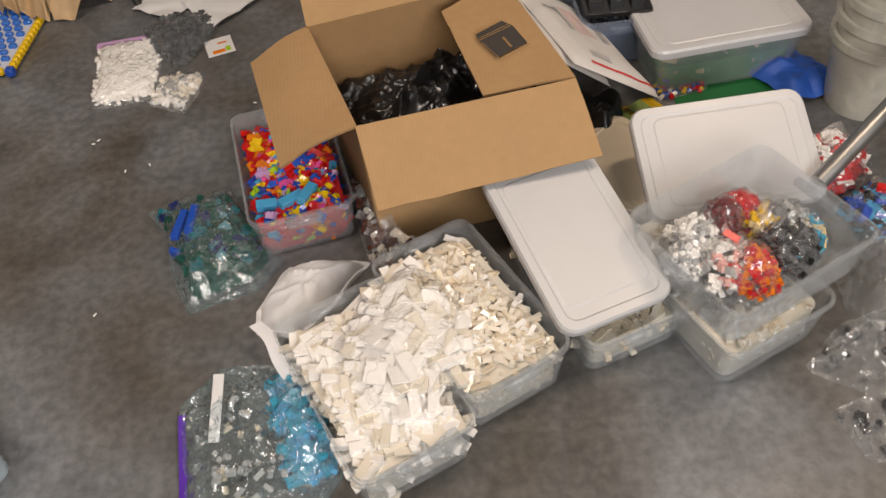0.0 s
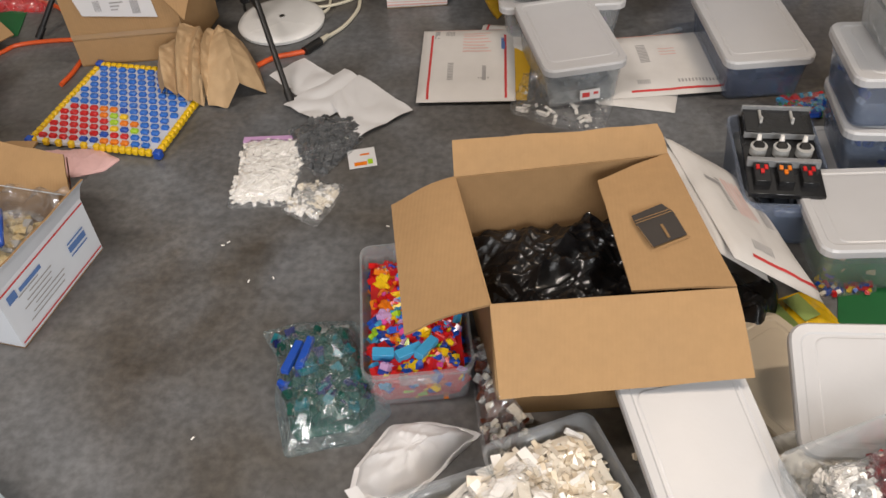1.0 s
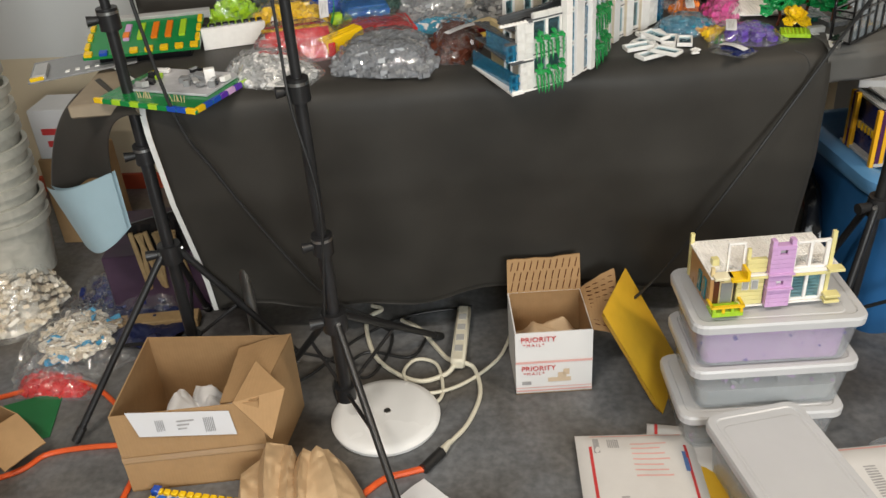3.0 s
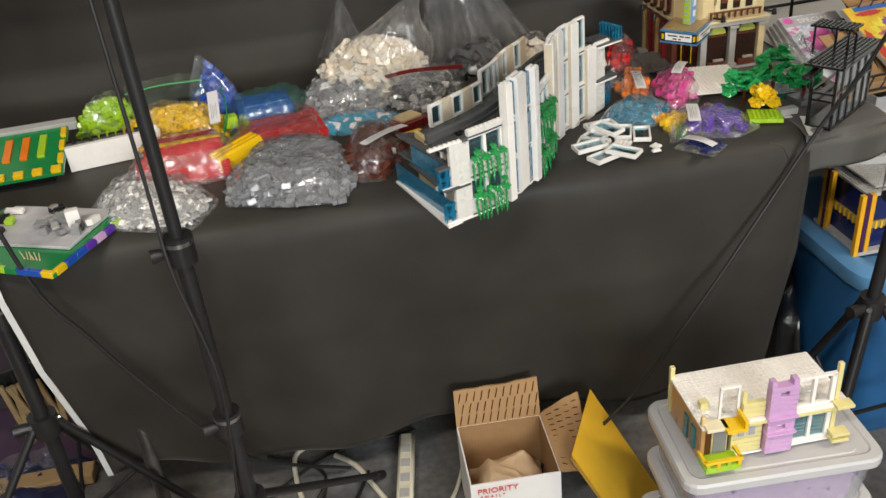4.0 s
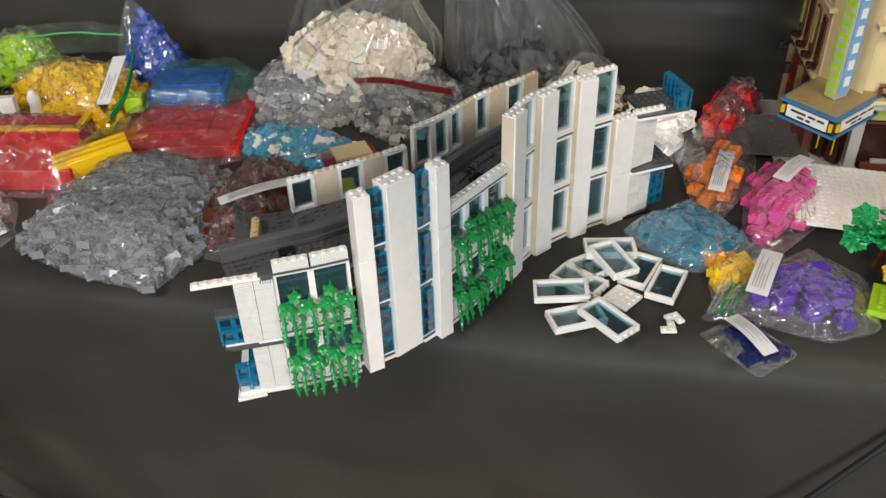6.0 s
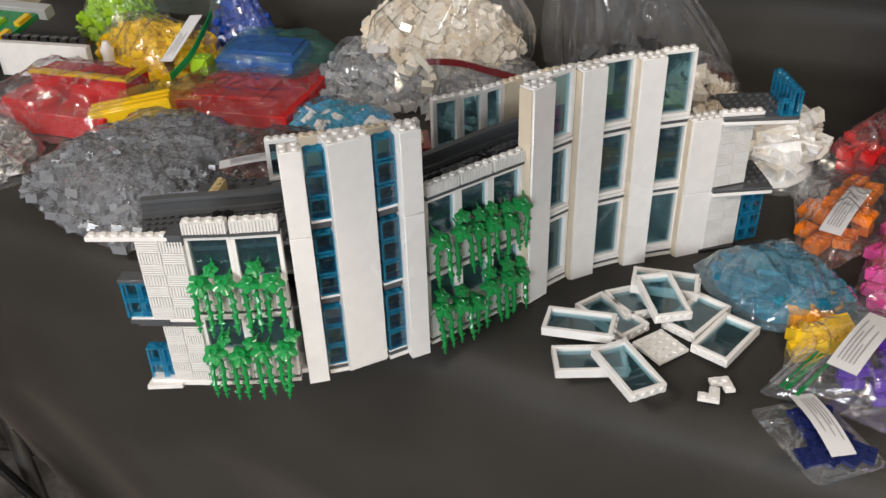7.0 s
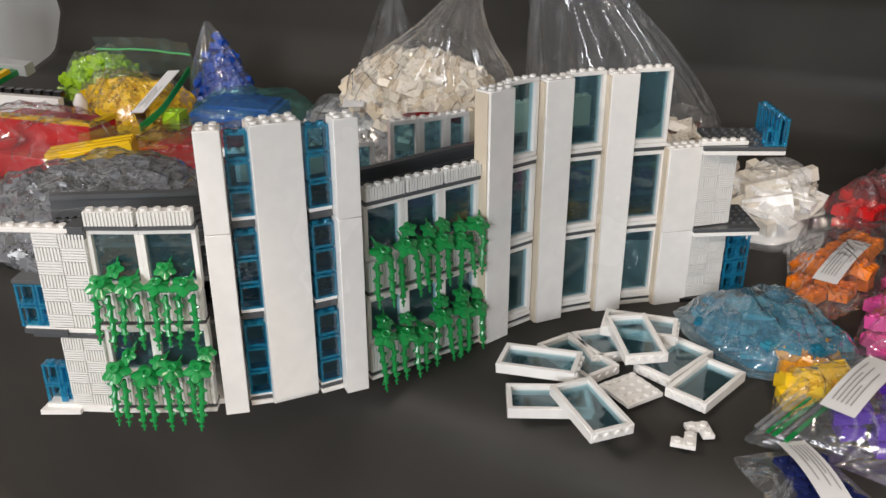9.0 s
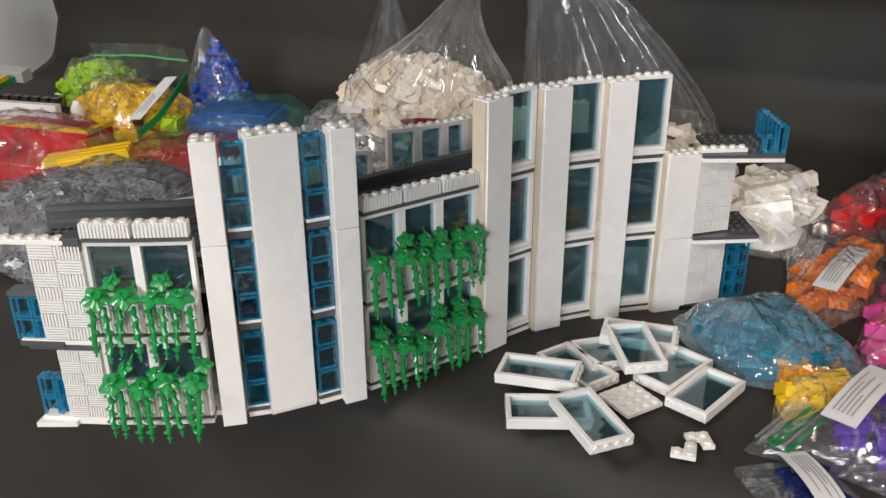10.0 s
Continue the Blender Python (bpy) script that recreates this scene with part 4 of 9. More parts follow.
mbq, Mq, wq = MB(), *seg((.1890, 2.9460), (.2200, 2.9690))
mbq.box((wq / 2, .004, .1418), (wq, .008, .0034), Mq, ch=.0003)
studs_on(mbq, Mq, wq, .008, .1435)
part("roof_edge", mbq, W_BRICK, hotel)
strip((.1920, 2.9445), (.2470, 2.9800), .1330, .1365, W_BRICK, .014)
strip((.1880, 2.9430), (.2170, 2.9690), 0, .004, BLACK_P, .02)
# the roof terrace: azure railing at its end and back along its side
M, w = seg((.2130, 2.9585), (.2470, 2.9800))
for k in range(2):
    azure_box(M, w - .0045 - .0090 * k, .0045, .1402, .0085, .0085, .0135 + .0095 * (k == 0), "clear azure railing brick")
for k in range(1, 6):
    azure_box(M, w - .0045, .0045 + .0088 * k, .1402, .0085, .0085, .023, "clear azure railing brick")
M, w = seg((.2130, 2.9745), (.2280, 2.9920))
for zz in (.005, .034):
    for k in range(2):
        x = w * (k + .5) / 2
        azure_box(M, x, .004, zz, w / 2 - .0006, .008, .0135, "clear azure railing brick")
        azure_box(M, x, .004, zz + .014, w / 2 - .0006, .008, .0135, "clear azure railing brick")
for zz, p0, p1 in ((.0675, (.2070, 2.9575), (.2370, 2.9780)), (.1385, (.1980, 2.9500), (.2460, 2.9800))):
    M, w = seg(p0, p1)
    mb = MB().box((w / 2, .031, zz), (w, .046, .003), M)
    n = round(w / U)
    for i in range(n):
        for j in range(5):
            mb.stud(w * (i + .5) / n, .012 + j * .009, zz + .0015, M)
    part("balcony_deck", mb, GREY_PLATE, hotel, "dark grey studded deck")

# floors, roof and the back wall
front = [(-.118, 2.560), (-.086, 2.580), (-.03, 2.621), (-.014, 2.640), (.004, 2.668), (.026, 2.692), (.034, 2.714), (.058, 2.772), (.072, 2.818), (.092, 2.856), (.122, 2.902), (.168, 2.945), (.20, 2.980)]
back = [(-.200, 2.712), (-.165, 2.712), (-.105, 2.752), (-.075, 2.783), (-.05, 2.810), (-.040, 2.838), (-.025, 2.868), (-.002, 2.905), (.02, 2.945), (.04, 2.98), (.065, 3.015), (.12, 3.05), (.17, 3.06)]


def deck(z, t, a, b, m, name, studs=False, skip=0.0, seed=2):
    rnd = random.Random(seed)
    mb = MB()
    lo = [(*p, z) for p in front[a:b]] + [(*p, z) for p in reversed(back[a:b])]
    mb.loft([lo, [(x, y, z + t) for x, y, _ in lo]])
    if studs:
        out = [(x, y) for x, y, _ in lo]
        M = Matrix.Rotation(radians(34), 4, "Z")
        for i in range(-60, 60):
            for j in range(-60, 60):
                q = M @ Vector((i * U, j * U + 3.2 * .0, 0)) + Vector((0, 2.76, 0))
                if inside(q, out) and rnd.random() > skip:
                    mb.stud(q.x, q.y, z + t, n=8)
    return part(name, mb, m, hotel)


deck(0.0, .004, 0, 13, W_BRICK, "base_plate")
deck(.064, .003, 0, 13, GREY_PLATE, "floor_plate", True, .35)
deck(.096, .0035, 0, 12, GREY_PLATE, "roof_plate", True, .45)
# the curved rail along the roof and the studded walk in front of it
rail = smooth_line([Vector((*p, 0)) for p in ((-.148, 2.594), (-.128, 2.611), (-.100, 2.632), (-.072, 2.655), (-.035, 2.698), (-.005, 2.750), (.010, 2.790), (.023, 2.830), (.048, 2.885), (.080, 2.935), (.118, 2.972))], 5)
fr_line = smooth_line([Vector((*p, 0)) for p in front[:12]], 5)
walk_line = [fr_line[min(len(fr_line) - 1, round(k * (len(fr_line) - 1) / (len(rail) - 1)))] for k in range(len(rail))]
mb = MB()
for k in range(len(rail) - 1):
    f0, f1, r0, r1 = walk_line[k], walk_line[k + 1], rail[k], rail[k + 1]
    up = lambda p, z: (p.x, p.y, z)
    mb.loft([[up(p, .1215) for p in (f0, f1, r1, r0)], [up(p, .1247) for p in (f0, f1, r1, r0)]])
    n = max(2, round((r0 - f0).length / U))
    for i in range(n):
        q = ((f0 + f1) / 2).lerp((r0 + r1) / 2, (i + .5) / n)
        if (k + i) % 5 or k % 3:
            mb.stud(q.x, q.y, .1247, n=8)
part("roof_walk", mb, GREY_PLATE, hotel, "dark grey studded roof plates")
for k, (dz, w, m, lab) in enumerate(((.1285, .0052, GREY2, "mid-grey curved roof rail"), (.1395, .0034, GREY2, "mid-grey curved roof rail"), (.1330, .0022, GREY_PLATE, "dark grey rail web"))):
    mb, h = MB(), (.0022, .0016, .0060)[k]
    lo = []
    for i, p in enumerate(rail):
        d = (rail[min(i + 1, len(rail) - 1)] - rail[max(0, i - 1)]).normalized()
        nn = Vector((-d.y, d.x, 0)) * w
        lo.append([p + nn * a + Vector((0, 0, dz + h * b)) for a, b in ((-1, -1), (1, -1), (1, 1), (-1, 1))])
    mb.loft(lo)
    part("curved_rail", mb, m, hotel, lab)
rndr = random.Random(8)
for k in range(14):
    i = rndr.randrange(2, len(rail) - 2)
    p = walk_line[i].lerp(rail[i], rndr.uniform(.25, .75))
    d = rail[i + 1] - rail[i - 1]
    w, dd = rndr.choice((2, 2, 3, 4)) * U, rndr.choice((1, 2)) * U
    R = Matrix.Translation((p.x, p.y, .1248)) @ Matrix.Rotation(math.atan2(d.y, d.x), 4, "Z")
    mb = MB().box((0, 0, .0016), (w, dd, .0032), R, ch=.0002)
    studs_on(mb, R @ Matrix.Translation((-w / 2, -dd / 2, 0)), w, dd, .0032)
    part("roof_plate", mb, rndr.choice((GREY_PLATE, GREY_PLATE, GREY2, BLACK_P)), hotel, "studded roof plate")


def back_bay(p0, p1, z0, z1, win):
    M, w = seg(p0, p1)
    if win:
        window(p0, p1, z0, z1, y0=0, bar=.004)
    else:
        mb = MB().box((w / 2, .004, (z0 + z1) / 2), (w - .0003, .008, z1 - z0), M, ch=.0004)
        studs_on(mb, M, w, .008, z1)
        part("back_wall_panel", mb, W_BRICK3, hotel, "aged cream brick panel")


bw = [Vector((-.137, 2.720)), Vector((-.116, 2.739)), Vector((-.098, 2.757)), Vector((-.077, 2.778)), Vector((-.060, 2.796)), Vector((-.041, 2.818))]
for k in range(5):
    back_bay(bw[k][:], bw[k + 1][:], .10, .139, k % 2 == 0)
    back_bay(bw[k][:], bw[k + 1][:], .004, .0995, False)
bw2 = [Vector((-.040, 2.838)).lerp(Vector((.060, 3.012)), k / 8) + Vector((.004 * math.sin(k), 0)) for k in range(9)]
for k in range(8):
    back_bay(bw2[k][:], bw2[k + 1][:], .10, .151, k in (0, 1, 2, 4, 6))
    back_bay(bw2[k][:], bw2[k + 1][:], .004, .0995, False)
# the west end: balconies with azure railings
we0, we1 = Vector((-.1260, 2.5470)), Vector((-.2090, 2.7290))
mb = MB()
q = [(-.1260, 2.5430), (-.1030, 2.5580), (-.1800, 2.7300), (-.2100, 2.7300)]
mb.loft([[(x, y, 0) for x, y in q], [(x, y, .0036) for x, y in q]])
part("balcony_deck", mb, W_BRICK, hotel)
mb = MB()
q = [(-.1295, 2.5465), (-.1030, 2.5605), (-.1550, 2.6780), (-.1810, 2.6660)]
mb.loft([[(x, y, S - .001) for x, y in q], [(x, y, S + .0025) for x, y in q]])
part("balcony_deck", mb, GREY_PLATE, hotel)
for z0, frac, off in ((.0036, 1.0, .0), (S + .0025, .62, .0)):
    a, b = we0 + Vector((.006, .012)), we0.lerp(we1, frac)
    n = max(3, int(9 * frac))
    for k in range(n):
        M, w = seg(a.lerp(b, k / n)[:], a.lerp(b, (k + 1) / n)[:])
        mb = MB()
        mb.box((w / 2, -.003, z0 + .016), (w - .0006, .0012, .032), M)
        mb.box((w / 2, -.005, z0 + .002), (w - .0006, .005, .003), M)
        mb.box((w / 2, -.0045, z0 + .0305), (w - .0006, .004, .003), M)
        mb.box((w / 2, -.0045, z0 + .016), (w - .0006, .003, .002), M)
        for xx in (.001, w - .001):
            mb.box((xx, -.0045, z0 + .016), (.0014, .004, .030), M)
        part("azure_panel", mb, AZURE_E, hotel, "clear azure railing panel")
    M, w = seg((-.1280, 2.5510), (-.1070, 2.5625)) if z0 < .03 else seg((-.1335, 2.5475), (-.1085, 2.5610))
    for k in range(2):
        for r in range(2):
            azure_box(M, w * (k + .5) / 2, .004, z0 + .016 * r, w / 2 - .0006, .008, .0155, "clear azure corner brick")
strip((-.1340, 2.5470), (-.1070, 2.5615), S + .0340, S + .0372, GREY2, .012)
for z0, z1 in ((.0045, S - .002), (S + .003, .111)):
    column((-.1050, 2.5680), (-.1180, 2.5980), z1, .008, m=W_BRICK3, z0=z0)
    window((-.1180, 2.5980), (-.1320, 2.6300), z0, z1, studs=False)
    column((-.1320, 2.6300), (-.1600, 2.6920), min(z1, .110), .008, m=TAN_P, z0=z0)


# ---- vines ----
def leaf_mesh():
    """Five drooping lobes round a raised ring, with a short spike of stem."""
    mb = MB()
    n, pts = 50, []
    for i in range(n):
        a = 2 * math.pi * i / n
        r = .0066 + .0027 * (1 - abs(math.sin(2.5 * a)) ** 2.0)
        pts.append((r * math.cos(a), r * math.sin(a), -.0017 * (r / .01) ** 2.2))
    mid = [(x * .55, y * .55, .0002 - .0006 * (k % 10 in (4, 5, 6))) for k, (x, y, _) in enumerate(pts)]
    inner = [(x * .25, y * .25, .0010) for x, y, _ in pts]
    mb.loft([[(x * .98, y * .98, z - .0011) for x, y, z in pts], pts, mid, inner], True, True)
    mb.tube([(.0026 * math.cos(k * math.pi / 7), .0026 * math.sin(k * math.pi / 7), .0026) for k in range(15)], .0010, 6)
    mb.cyl((0, 0, .0008), (0, 0, .0024), .0022, n=10)
    mb.cyl((.001, .004, -.002), (.002, .0135, -.001), .0011, .0006, n=6)
    return mb


def strand_mesh(n, seed):
    rnd = random.Random(seed)
    mb, p = MB(), Vector((0, 0, 0))
    for k in range(n):
        q = p + Vector((.0011 * (1 if k % 2 else -1) + rnd.uniform(-.0004, .0004), -.0004, -.0046))
        mb.cyl(p, q, .0013, .0024, n=8)
        s = Vector((.0030 * (1 if k % 2 else -1), -.0006, .0010))
        mb.cyl(q, q + s, .0017, .0008, n=6)
        p = q
    mb.cyl(p, p + Vector((0, -.0006, -.0075)), .0008, n=6)
    mb.box(p + Vector((0, -.0004, -.004)), (.0034, .001, .001))
    return mb


LEAF = [leaf_mesh() for _ in range(1)]
lm = part("leaf", LEAF[0], VINE_G, hotel, "bright green five-lobed leaf")
strands = [part("vine", strand_mesh(6 + k % 2, k), VINE_G, hotel, "hanging green vine strand") for k in range(4)]
first_leaf, first_strand = True, [True] * 4


def put_leaf(M, s):
    global first_leaf
    if first_leaf:
        ob, first_leaf = lm, False
    else:
        ob = new("leaf", lm.data)
        ob.parent = hotel
        tagged(ob, "bright green five-lobed leaf")
    ob.matrix_basis = M @ Matrix.Scale(s, 4)


def put_strand(M, k):
    if first_strand[k]:
        ob, first_strand[k] = strands[k], False
    else:
        ob = new("vine", strands[k].data)
        ob.parent = hotel
        tagged(ob, "hanging green vine strand")
    ob.matrix_basis = M


def vine_row(p0, p1, z, n, strands_n, seed, rise=0.0):
    """A hanging row: single leaves facing out and up, and strands at an even pitch below them."""
    rnd = random.Random(seed)
    M, w = seg(p0, p1)
    lift = lambda x: rise * max(0, x / w) ** 2
    for i in range(n):
        x = w * (i + .5) / n + rnd.uniform(-.002, .002)
        zz = z + lift(x) + rnd.choice((-.004, 0, .004))
        R = M @ Matrix.Translation((x, -.009, zz)) @ Euler((radians(rnd.uniform(18, 36)), radians(rnd.uniform(-18, 18)), 0)).to_matrix().to_4x4() @ Matrix.Rotation(rnd.uniform(-.5, .5), 4, "Z")
        put_leaf(R, rnd.uniform(.98, 1.10))
        if rnd.random() < .5:
            R = M @ Matrix.Translation((x + rnd.uniform(.004, .008), -.002, zz + rnd.uniform(.006, .009))) @ Euler((radians(rnd.uniform(20, 45)), radians(rnd.uniform(-20, 20)), rnd.uniform(-.6, .6))).to_matrix().to_4x4()
            put_leaf(R, rnd.uniform(.7, .85))
    for i in range(strands_n):
        x = w * (i + .5) / strands_n + rnd.uniform(-.0012, .0012)
        R = M @ Matrix.Translation((x, -.0055 - .0025 * (i % 2), z + lift(x) - .004)) @ Euler((radians(rnd.uniform(-4, 4)), radians(rnd.uniform(-5, 5)), rnd.uniform(-.4, .4))).to_matrix().to_4x4()
        put_strand(R, rnd.randrange(4))


vine_row(wl, wr_, .099, 4, 8, 11)
vine_row(wl, wr_, .036, 4, 8, 12)
vine_row(mids[0], mids[3], .101, 6, 10, 13, .003)
vine_row(mids[0], mids[3], .036, 6, 10, 14, .003)


# ---- floor, front group: the big carton and the tubs round it ----
def carton(label, base, top, h, t=.004, m=None, mi=None, flaps=(), name="cardboard_box"):
    """An open carton; base and top: its four corners in the plan, in turn; flaps: (name, four corners)."""
    cx, cy = sum(p[0] for p in base) / 4, sum(p[1] for p in base) / 4
    ob = thing(name, label, "box", (cx, cy, 0))
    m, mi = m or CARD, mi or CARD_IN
    B = [Vector((p[0] - cx, p[1] - cy, .003)) for p in base]
    T = [Vector((p[0] - cx, p[1] - cy, h)) for p in top]
    k = lambda P, s: [p + (sum(P, Vector()) / 4 - p).normalized() * s for p in P]
    for i in range(4):
        j = (i + 1) % 4
        mb = MB()
        bi, ti = k(B, t), k(T, t)
        mb.add([B[i], B[j], T[j], T[i]], [(0, 1, 2, 3)], 0)
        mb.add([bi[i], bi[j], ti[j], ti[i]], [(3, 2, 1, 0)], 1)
        mb.add([T[i], T[j], ti[j], ti[i]], [(0, 1, 2, 3)], 0)
        part("side_panel", mb, [m, mi], ob, smooth=False)
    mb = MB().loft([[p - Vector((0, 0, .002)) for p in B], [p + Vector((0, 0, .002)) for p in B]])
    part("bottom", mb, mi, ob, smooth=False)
    for fname, cs, fm in flaps:
        cs = [Vector((p[0] - cx, p[1] - cy, p[2])) for p in cs]
        a, b, c, d = cs
        nrm = (b - a).cross(d - a).normalized() * t * .5
        mb = MB()
        bend = lambda u, v: a.lerp(b, u).lerp(d.lerp(c, u), v) + Vector((0, 0, (.004 if fname == "right_flap" else .011) * math.sin(math.pi * min(1, v * 1.1)) * (0.45 + .8 * noise.noise(Vector((u * 2.3, v * 2, len(fname) + a.x * 3)))) + .004 * v * noise.noise(Vector((u * 6, 3, len(fname) + a.y * 5)))))
        mb.grid(lambda u, v: bend(u, v) + nrm, 8, 6)
        mb.grid(lambda u, v: bend(1 - u, v) - nrm, 8, 6)
        E = [(0, 0, 1, 0), (1, 0, 1, 1), (1, 1, 0, 1), (0, 1, 0, 0)]
        for u0, v0, u1, v1 in E:
            mb.grid(lambda s, w: bend(u0 + (u1 - u0) * s, v0 + (v1 - v0) * s) + nrm * (1 - 2 * w), 8, 1, 1)
        part(fname, mb, [fm or m, mi], ob, angle=50)
    return ob


BL, BRR, FR, FL = (.150, 1.410), (.527, 1.476), (.592, 1.150), (.223, 1.108)
BH = .297
big = carton("large open cardboard box lined with a black bag", [(.165, 1.40), (.523, 1.462), (.583, 1.155), (.232, 1.118)], [BL, BRR, FR, FL], BH, flaps=[
    ("left_flap", [(*FL, BH), (*BL, BH), (.040, 1.372, .262), (.094, 1.076, .262)], None),
    ("front_flap", [(*FL, BH + .002), (*FR, BH + .002), (.617, 1.049, .212), (.240, .997, .212)], None),
    ("back_flap", [(*BL, BH), (*BRR, BH), (.505, 1.500, .345), (.146, 1.452, .345)], None),
    ("right_flap", [(*BRR, BH + .001), (*FR, BH + .004), (.437, 1.145, BH - .004), (.400, 1.404, BH - .004)], None)])
# printed sketch of a box on the inner flap
ox, oy = big.location.x, big.location.y
P = lambda u, v: Vector((.442 - ox, 1.338 - oy, BH + .0075)).lerp(Vector((.520 - ox, 1.352 - oy, BH + .0075)), u) + Vector((.016, -.118, 0)) * v
INKBOX = mat("brown_black_print", (.045, .038, .034), .7, vary=.15, scale=40)
pr = MB()
pr.add([P(.05, .5), P(.22, .95), P(1.0, .78), P(.90, .30), P(.72, .12), P(.02, .30)], [(0, 1, 2, 3, 4, 5)])
part("printed_mark", pr, INKBOX, big, "dark printed drawing of a carton")
ln = MB()
for a, b in (((.05, .47), (.86, .30)), ((.07, .52), (.25, .99)), ((.27, 1.0), (1.03, .83)), ((.05, .42), (.86, .25))):
    q0, q1 = P(*a) + Vector((0, 0, .001)), P(*b) + Vector((0, 0, .001))
    ln.cyl(q0, q1, .0007, n=5)
ln.cyl(P(.56, .55) + Vector((0, 0, .001)), P(.62, .80) + Vector((0, 0, .001)), .0025, n=5)
part("printed_line", ln, CARD_IN, big)


def crumple(poly, h, seed, n=60, rings=26, amp=.02, f=(14, 34)):
    """A crumpled heap of sheet."""
    out = ring_of(poly, n)
    c = sum(out, Vector((0, 0))) / n
    vs, fs = [], []
    for k in range(rings):
        r = k / (rings - 1)
        for p in out:
            q = c + (p - c) * max(.001, r)
            w = abs(noise.noise(Vector((q.x * f[0], q.y * f[0], seed)))) * 1.3 + abs(noise.noise(Vector((q.x * f[1], q.y * f[1], seed + 4)))) * .6
            vs.append((q.x, q.y, h * (1 - r ** 3) + amp * w))
    for k in range(rings - 1):
        for i in range(n):
            j = (i + 1) % n
            fs.append((k * n + i, (k + 1) * n + i, (k + 1) * n + j, k * n + j))
    return MB().add(vs, fs)


def liner(u, v):
    """A slack black bag: long sharp folds crossing at several angles over a low heap."""
    a, b, c, d = [Vector((*p, 0)) for p in ((.24, 1.125), (.58, 1.16), (.52, 1.46), (.165, 1.395))]
    p = a.lerp(b, u).lerp(d.lerp(c, u), v)
    z = .035 * math.sin(math.pi * u) * math.sin(math.pi * v) + .03 * noise.noise(Vector((p.x * 6, p.y * 6, 3)))
    for k, (ang, f, st, am) in enumerate(((25, 11, .22, .024), (100, 13, .22, .020), (150, 19, .2, .014), (60, 34, .3, .009), (128, 48, .35, .006))):
        ex, ey = math.cos(math.radians(ang)), math.sin(math.radians(ang))
        s, t = p.x * ex + p.y * ey, -p.x * ey + p.y * ex
        s += .012 * noise.noise(Vector((p.x * 14, p.y * 14, k + 20)))
        z += am * (1 - min(1, abs(noise.noise(Vector((s * f, t * f * st, k * 7.3)))) * 2.6))
    return (p.x, p.y, .13 + z)


solo("bin_liner", MB().grid(liner, 150, 130), BLACKFILM, "crumpled shiny black plastic bag inside the box", "bag", angle=35)
# torn plastic and card at the side of the box
bag("plastic_bag", "crumpled clear bag beside the cardboard box", [(.168, 1.29), (.205, 1.30), (.232, 1.11), (.30, 1.075), (.30, 1.03), (.21, 1.02)], 0.0, .075, [BROWN_P, W_BRICK2, GREY3], count=40, seed=21, wr=.012, skin=FILM_THICK)

# coloured bricks
MIXC = [RED_P, BLUE_P, YEL_P, ORANGE_P, LIME_P, LPINK_P, PINK_P, LBLUE_P]
tub("clear tub full of bright mixed toy bricks", (.075, 1.283), 98.5, .325, .195, .105, fillmat=MIXC, kind="mix", fill=.72, count=420, seed=5, scale=1.15, weights=[9, 6, 3, 3, 1, 1, 1, 2], sticker=False)
mb = MB()
for k, (x, y, a) in enumerate(((.075, 1.185, 35), (.03, 1.18, 5), (.105, 1.195, 60))):
    mb.box((0, 0, 0), (.05 - .012 * (k == 1), .018, .018), pose(x, y, .085, 8, 6, a), ch=.0008)
solo("long_brick", mb, LBLUE_P, "long sky-blue bricks on the mixed bricks", "toy brick", pose(0, 0, 0))

bag("zip_bag", "clear zip bag of dark green and blue bricks", [(-.230, 1.290), (-.16, 1.318), (-.048, 1.325), (.0, 1.23), (.047, 1.112), (.0, 1.050), (-.06, 1.036), (-.128, 1.015), (-.170, 1.13), (-.184, 1.225)], 0.0, .058, [DGREEN_P, DGREEN_P, TEAL_P, NAVY_P], "big", 120, 6, weights=[6, 4, 2, 1], skin=film("blue_milky_film", tint=(.86, .93, .95), haze=.11, body=(.50, .62, .66), gloss=.95, wrinkle=.7, rough=.12), wr=.010, scale=1.25, fill=.64, zipper=((-.205, 1.268), (-.06, 1.306), .010, GREY3))
rnb = random.Random(14)
bl = scatter([(rnb.uniform(-.152, -.112), rnb.uniform(1.12, 1.235), rnb.uniform(.014, .030)) for _ in range(12)], "big", 1, rnb, 1.1, .4)
solo("blue_bricks", bl, BLUE_P, "blue toy bricks in the dark green bag", "toy bricks", smooth=False, kind="stuff")
mb = MB()
for x, y, a in ((-.14, 1.19, 80), (-.118, 1.20, 84)):
    mb.box((0, 0, 0), (.075, .014, .011), pose(x, y, .046, 0, 4, a), ch=.0006)
solo("long_brick", mb, BLUE_P, "long blue bricks in the zip bag", "toy brick", pose(0, 0, .012))

# white padded bag with its torn strip
mail = thing("mailer_bag", "grey-white plastic mailer bag, torn open", "bag", (.09, .98, 0))
mb, _, _ = pillow([(-.095, .02), (-.045, .108), (.03, .118), (.118, .098), (.075, .05), (.02, -.02), (-.03, -.05), (-.098, -.03)], .040, .007, 5.1, flat=2.6, n=60, rings=16)
MAILG = mat("grey_white_polythene", (.80, .80, .82), .45, vary=.04, scale=20, bump=.25, bscale=40)
part("sleeve", mb, MAILG, mail)
path = smooth_line([(-.085, -.045, .05), (-.06, -.08, .05), (-.045, -.125, .04), (-.02, -.165, .02)], 6)
mb = MB().loft([[p + Vector((-.010, -.004, 0)), p + Vector((.010, .004, .001)), p + Vector((.010, .004, .003)), p + Vector((-.010, -.004, .002))] for p in path])
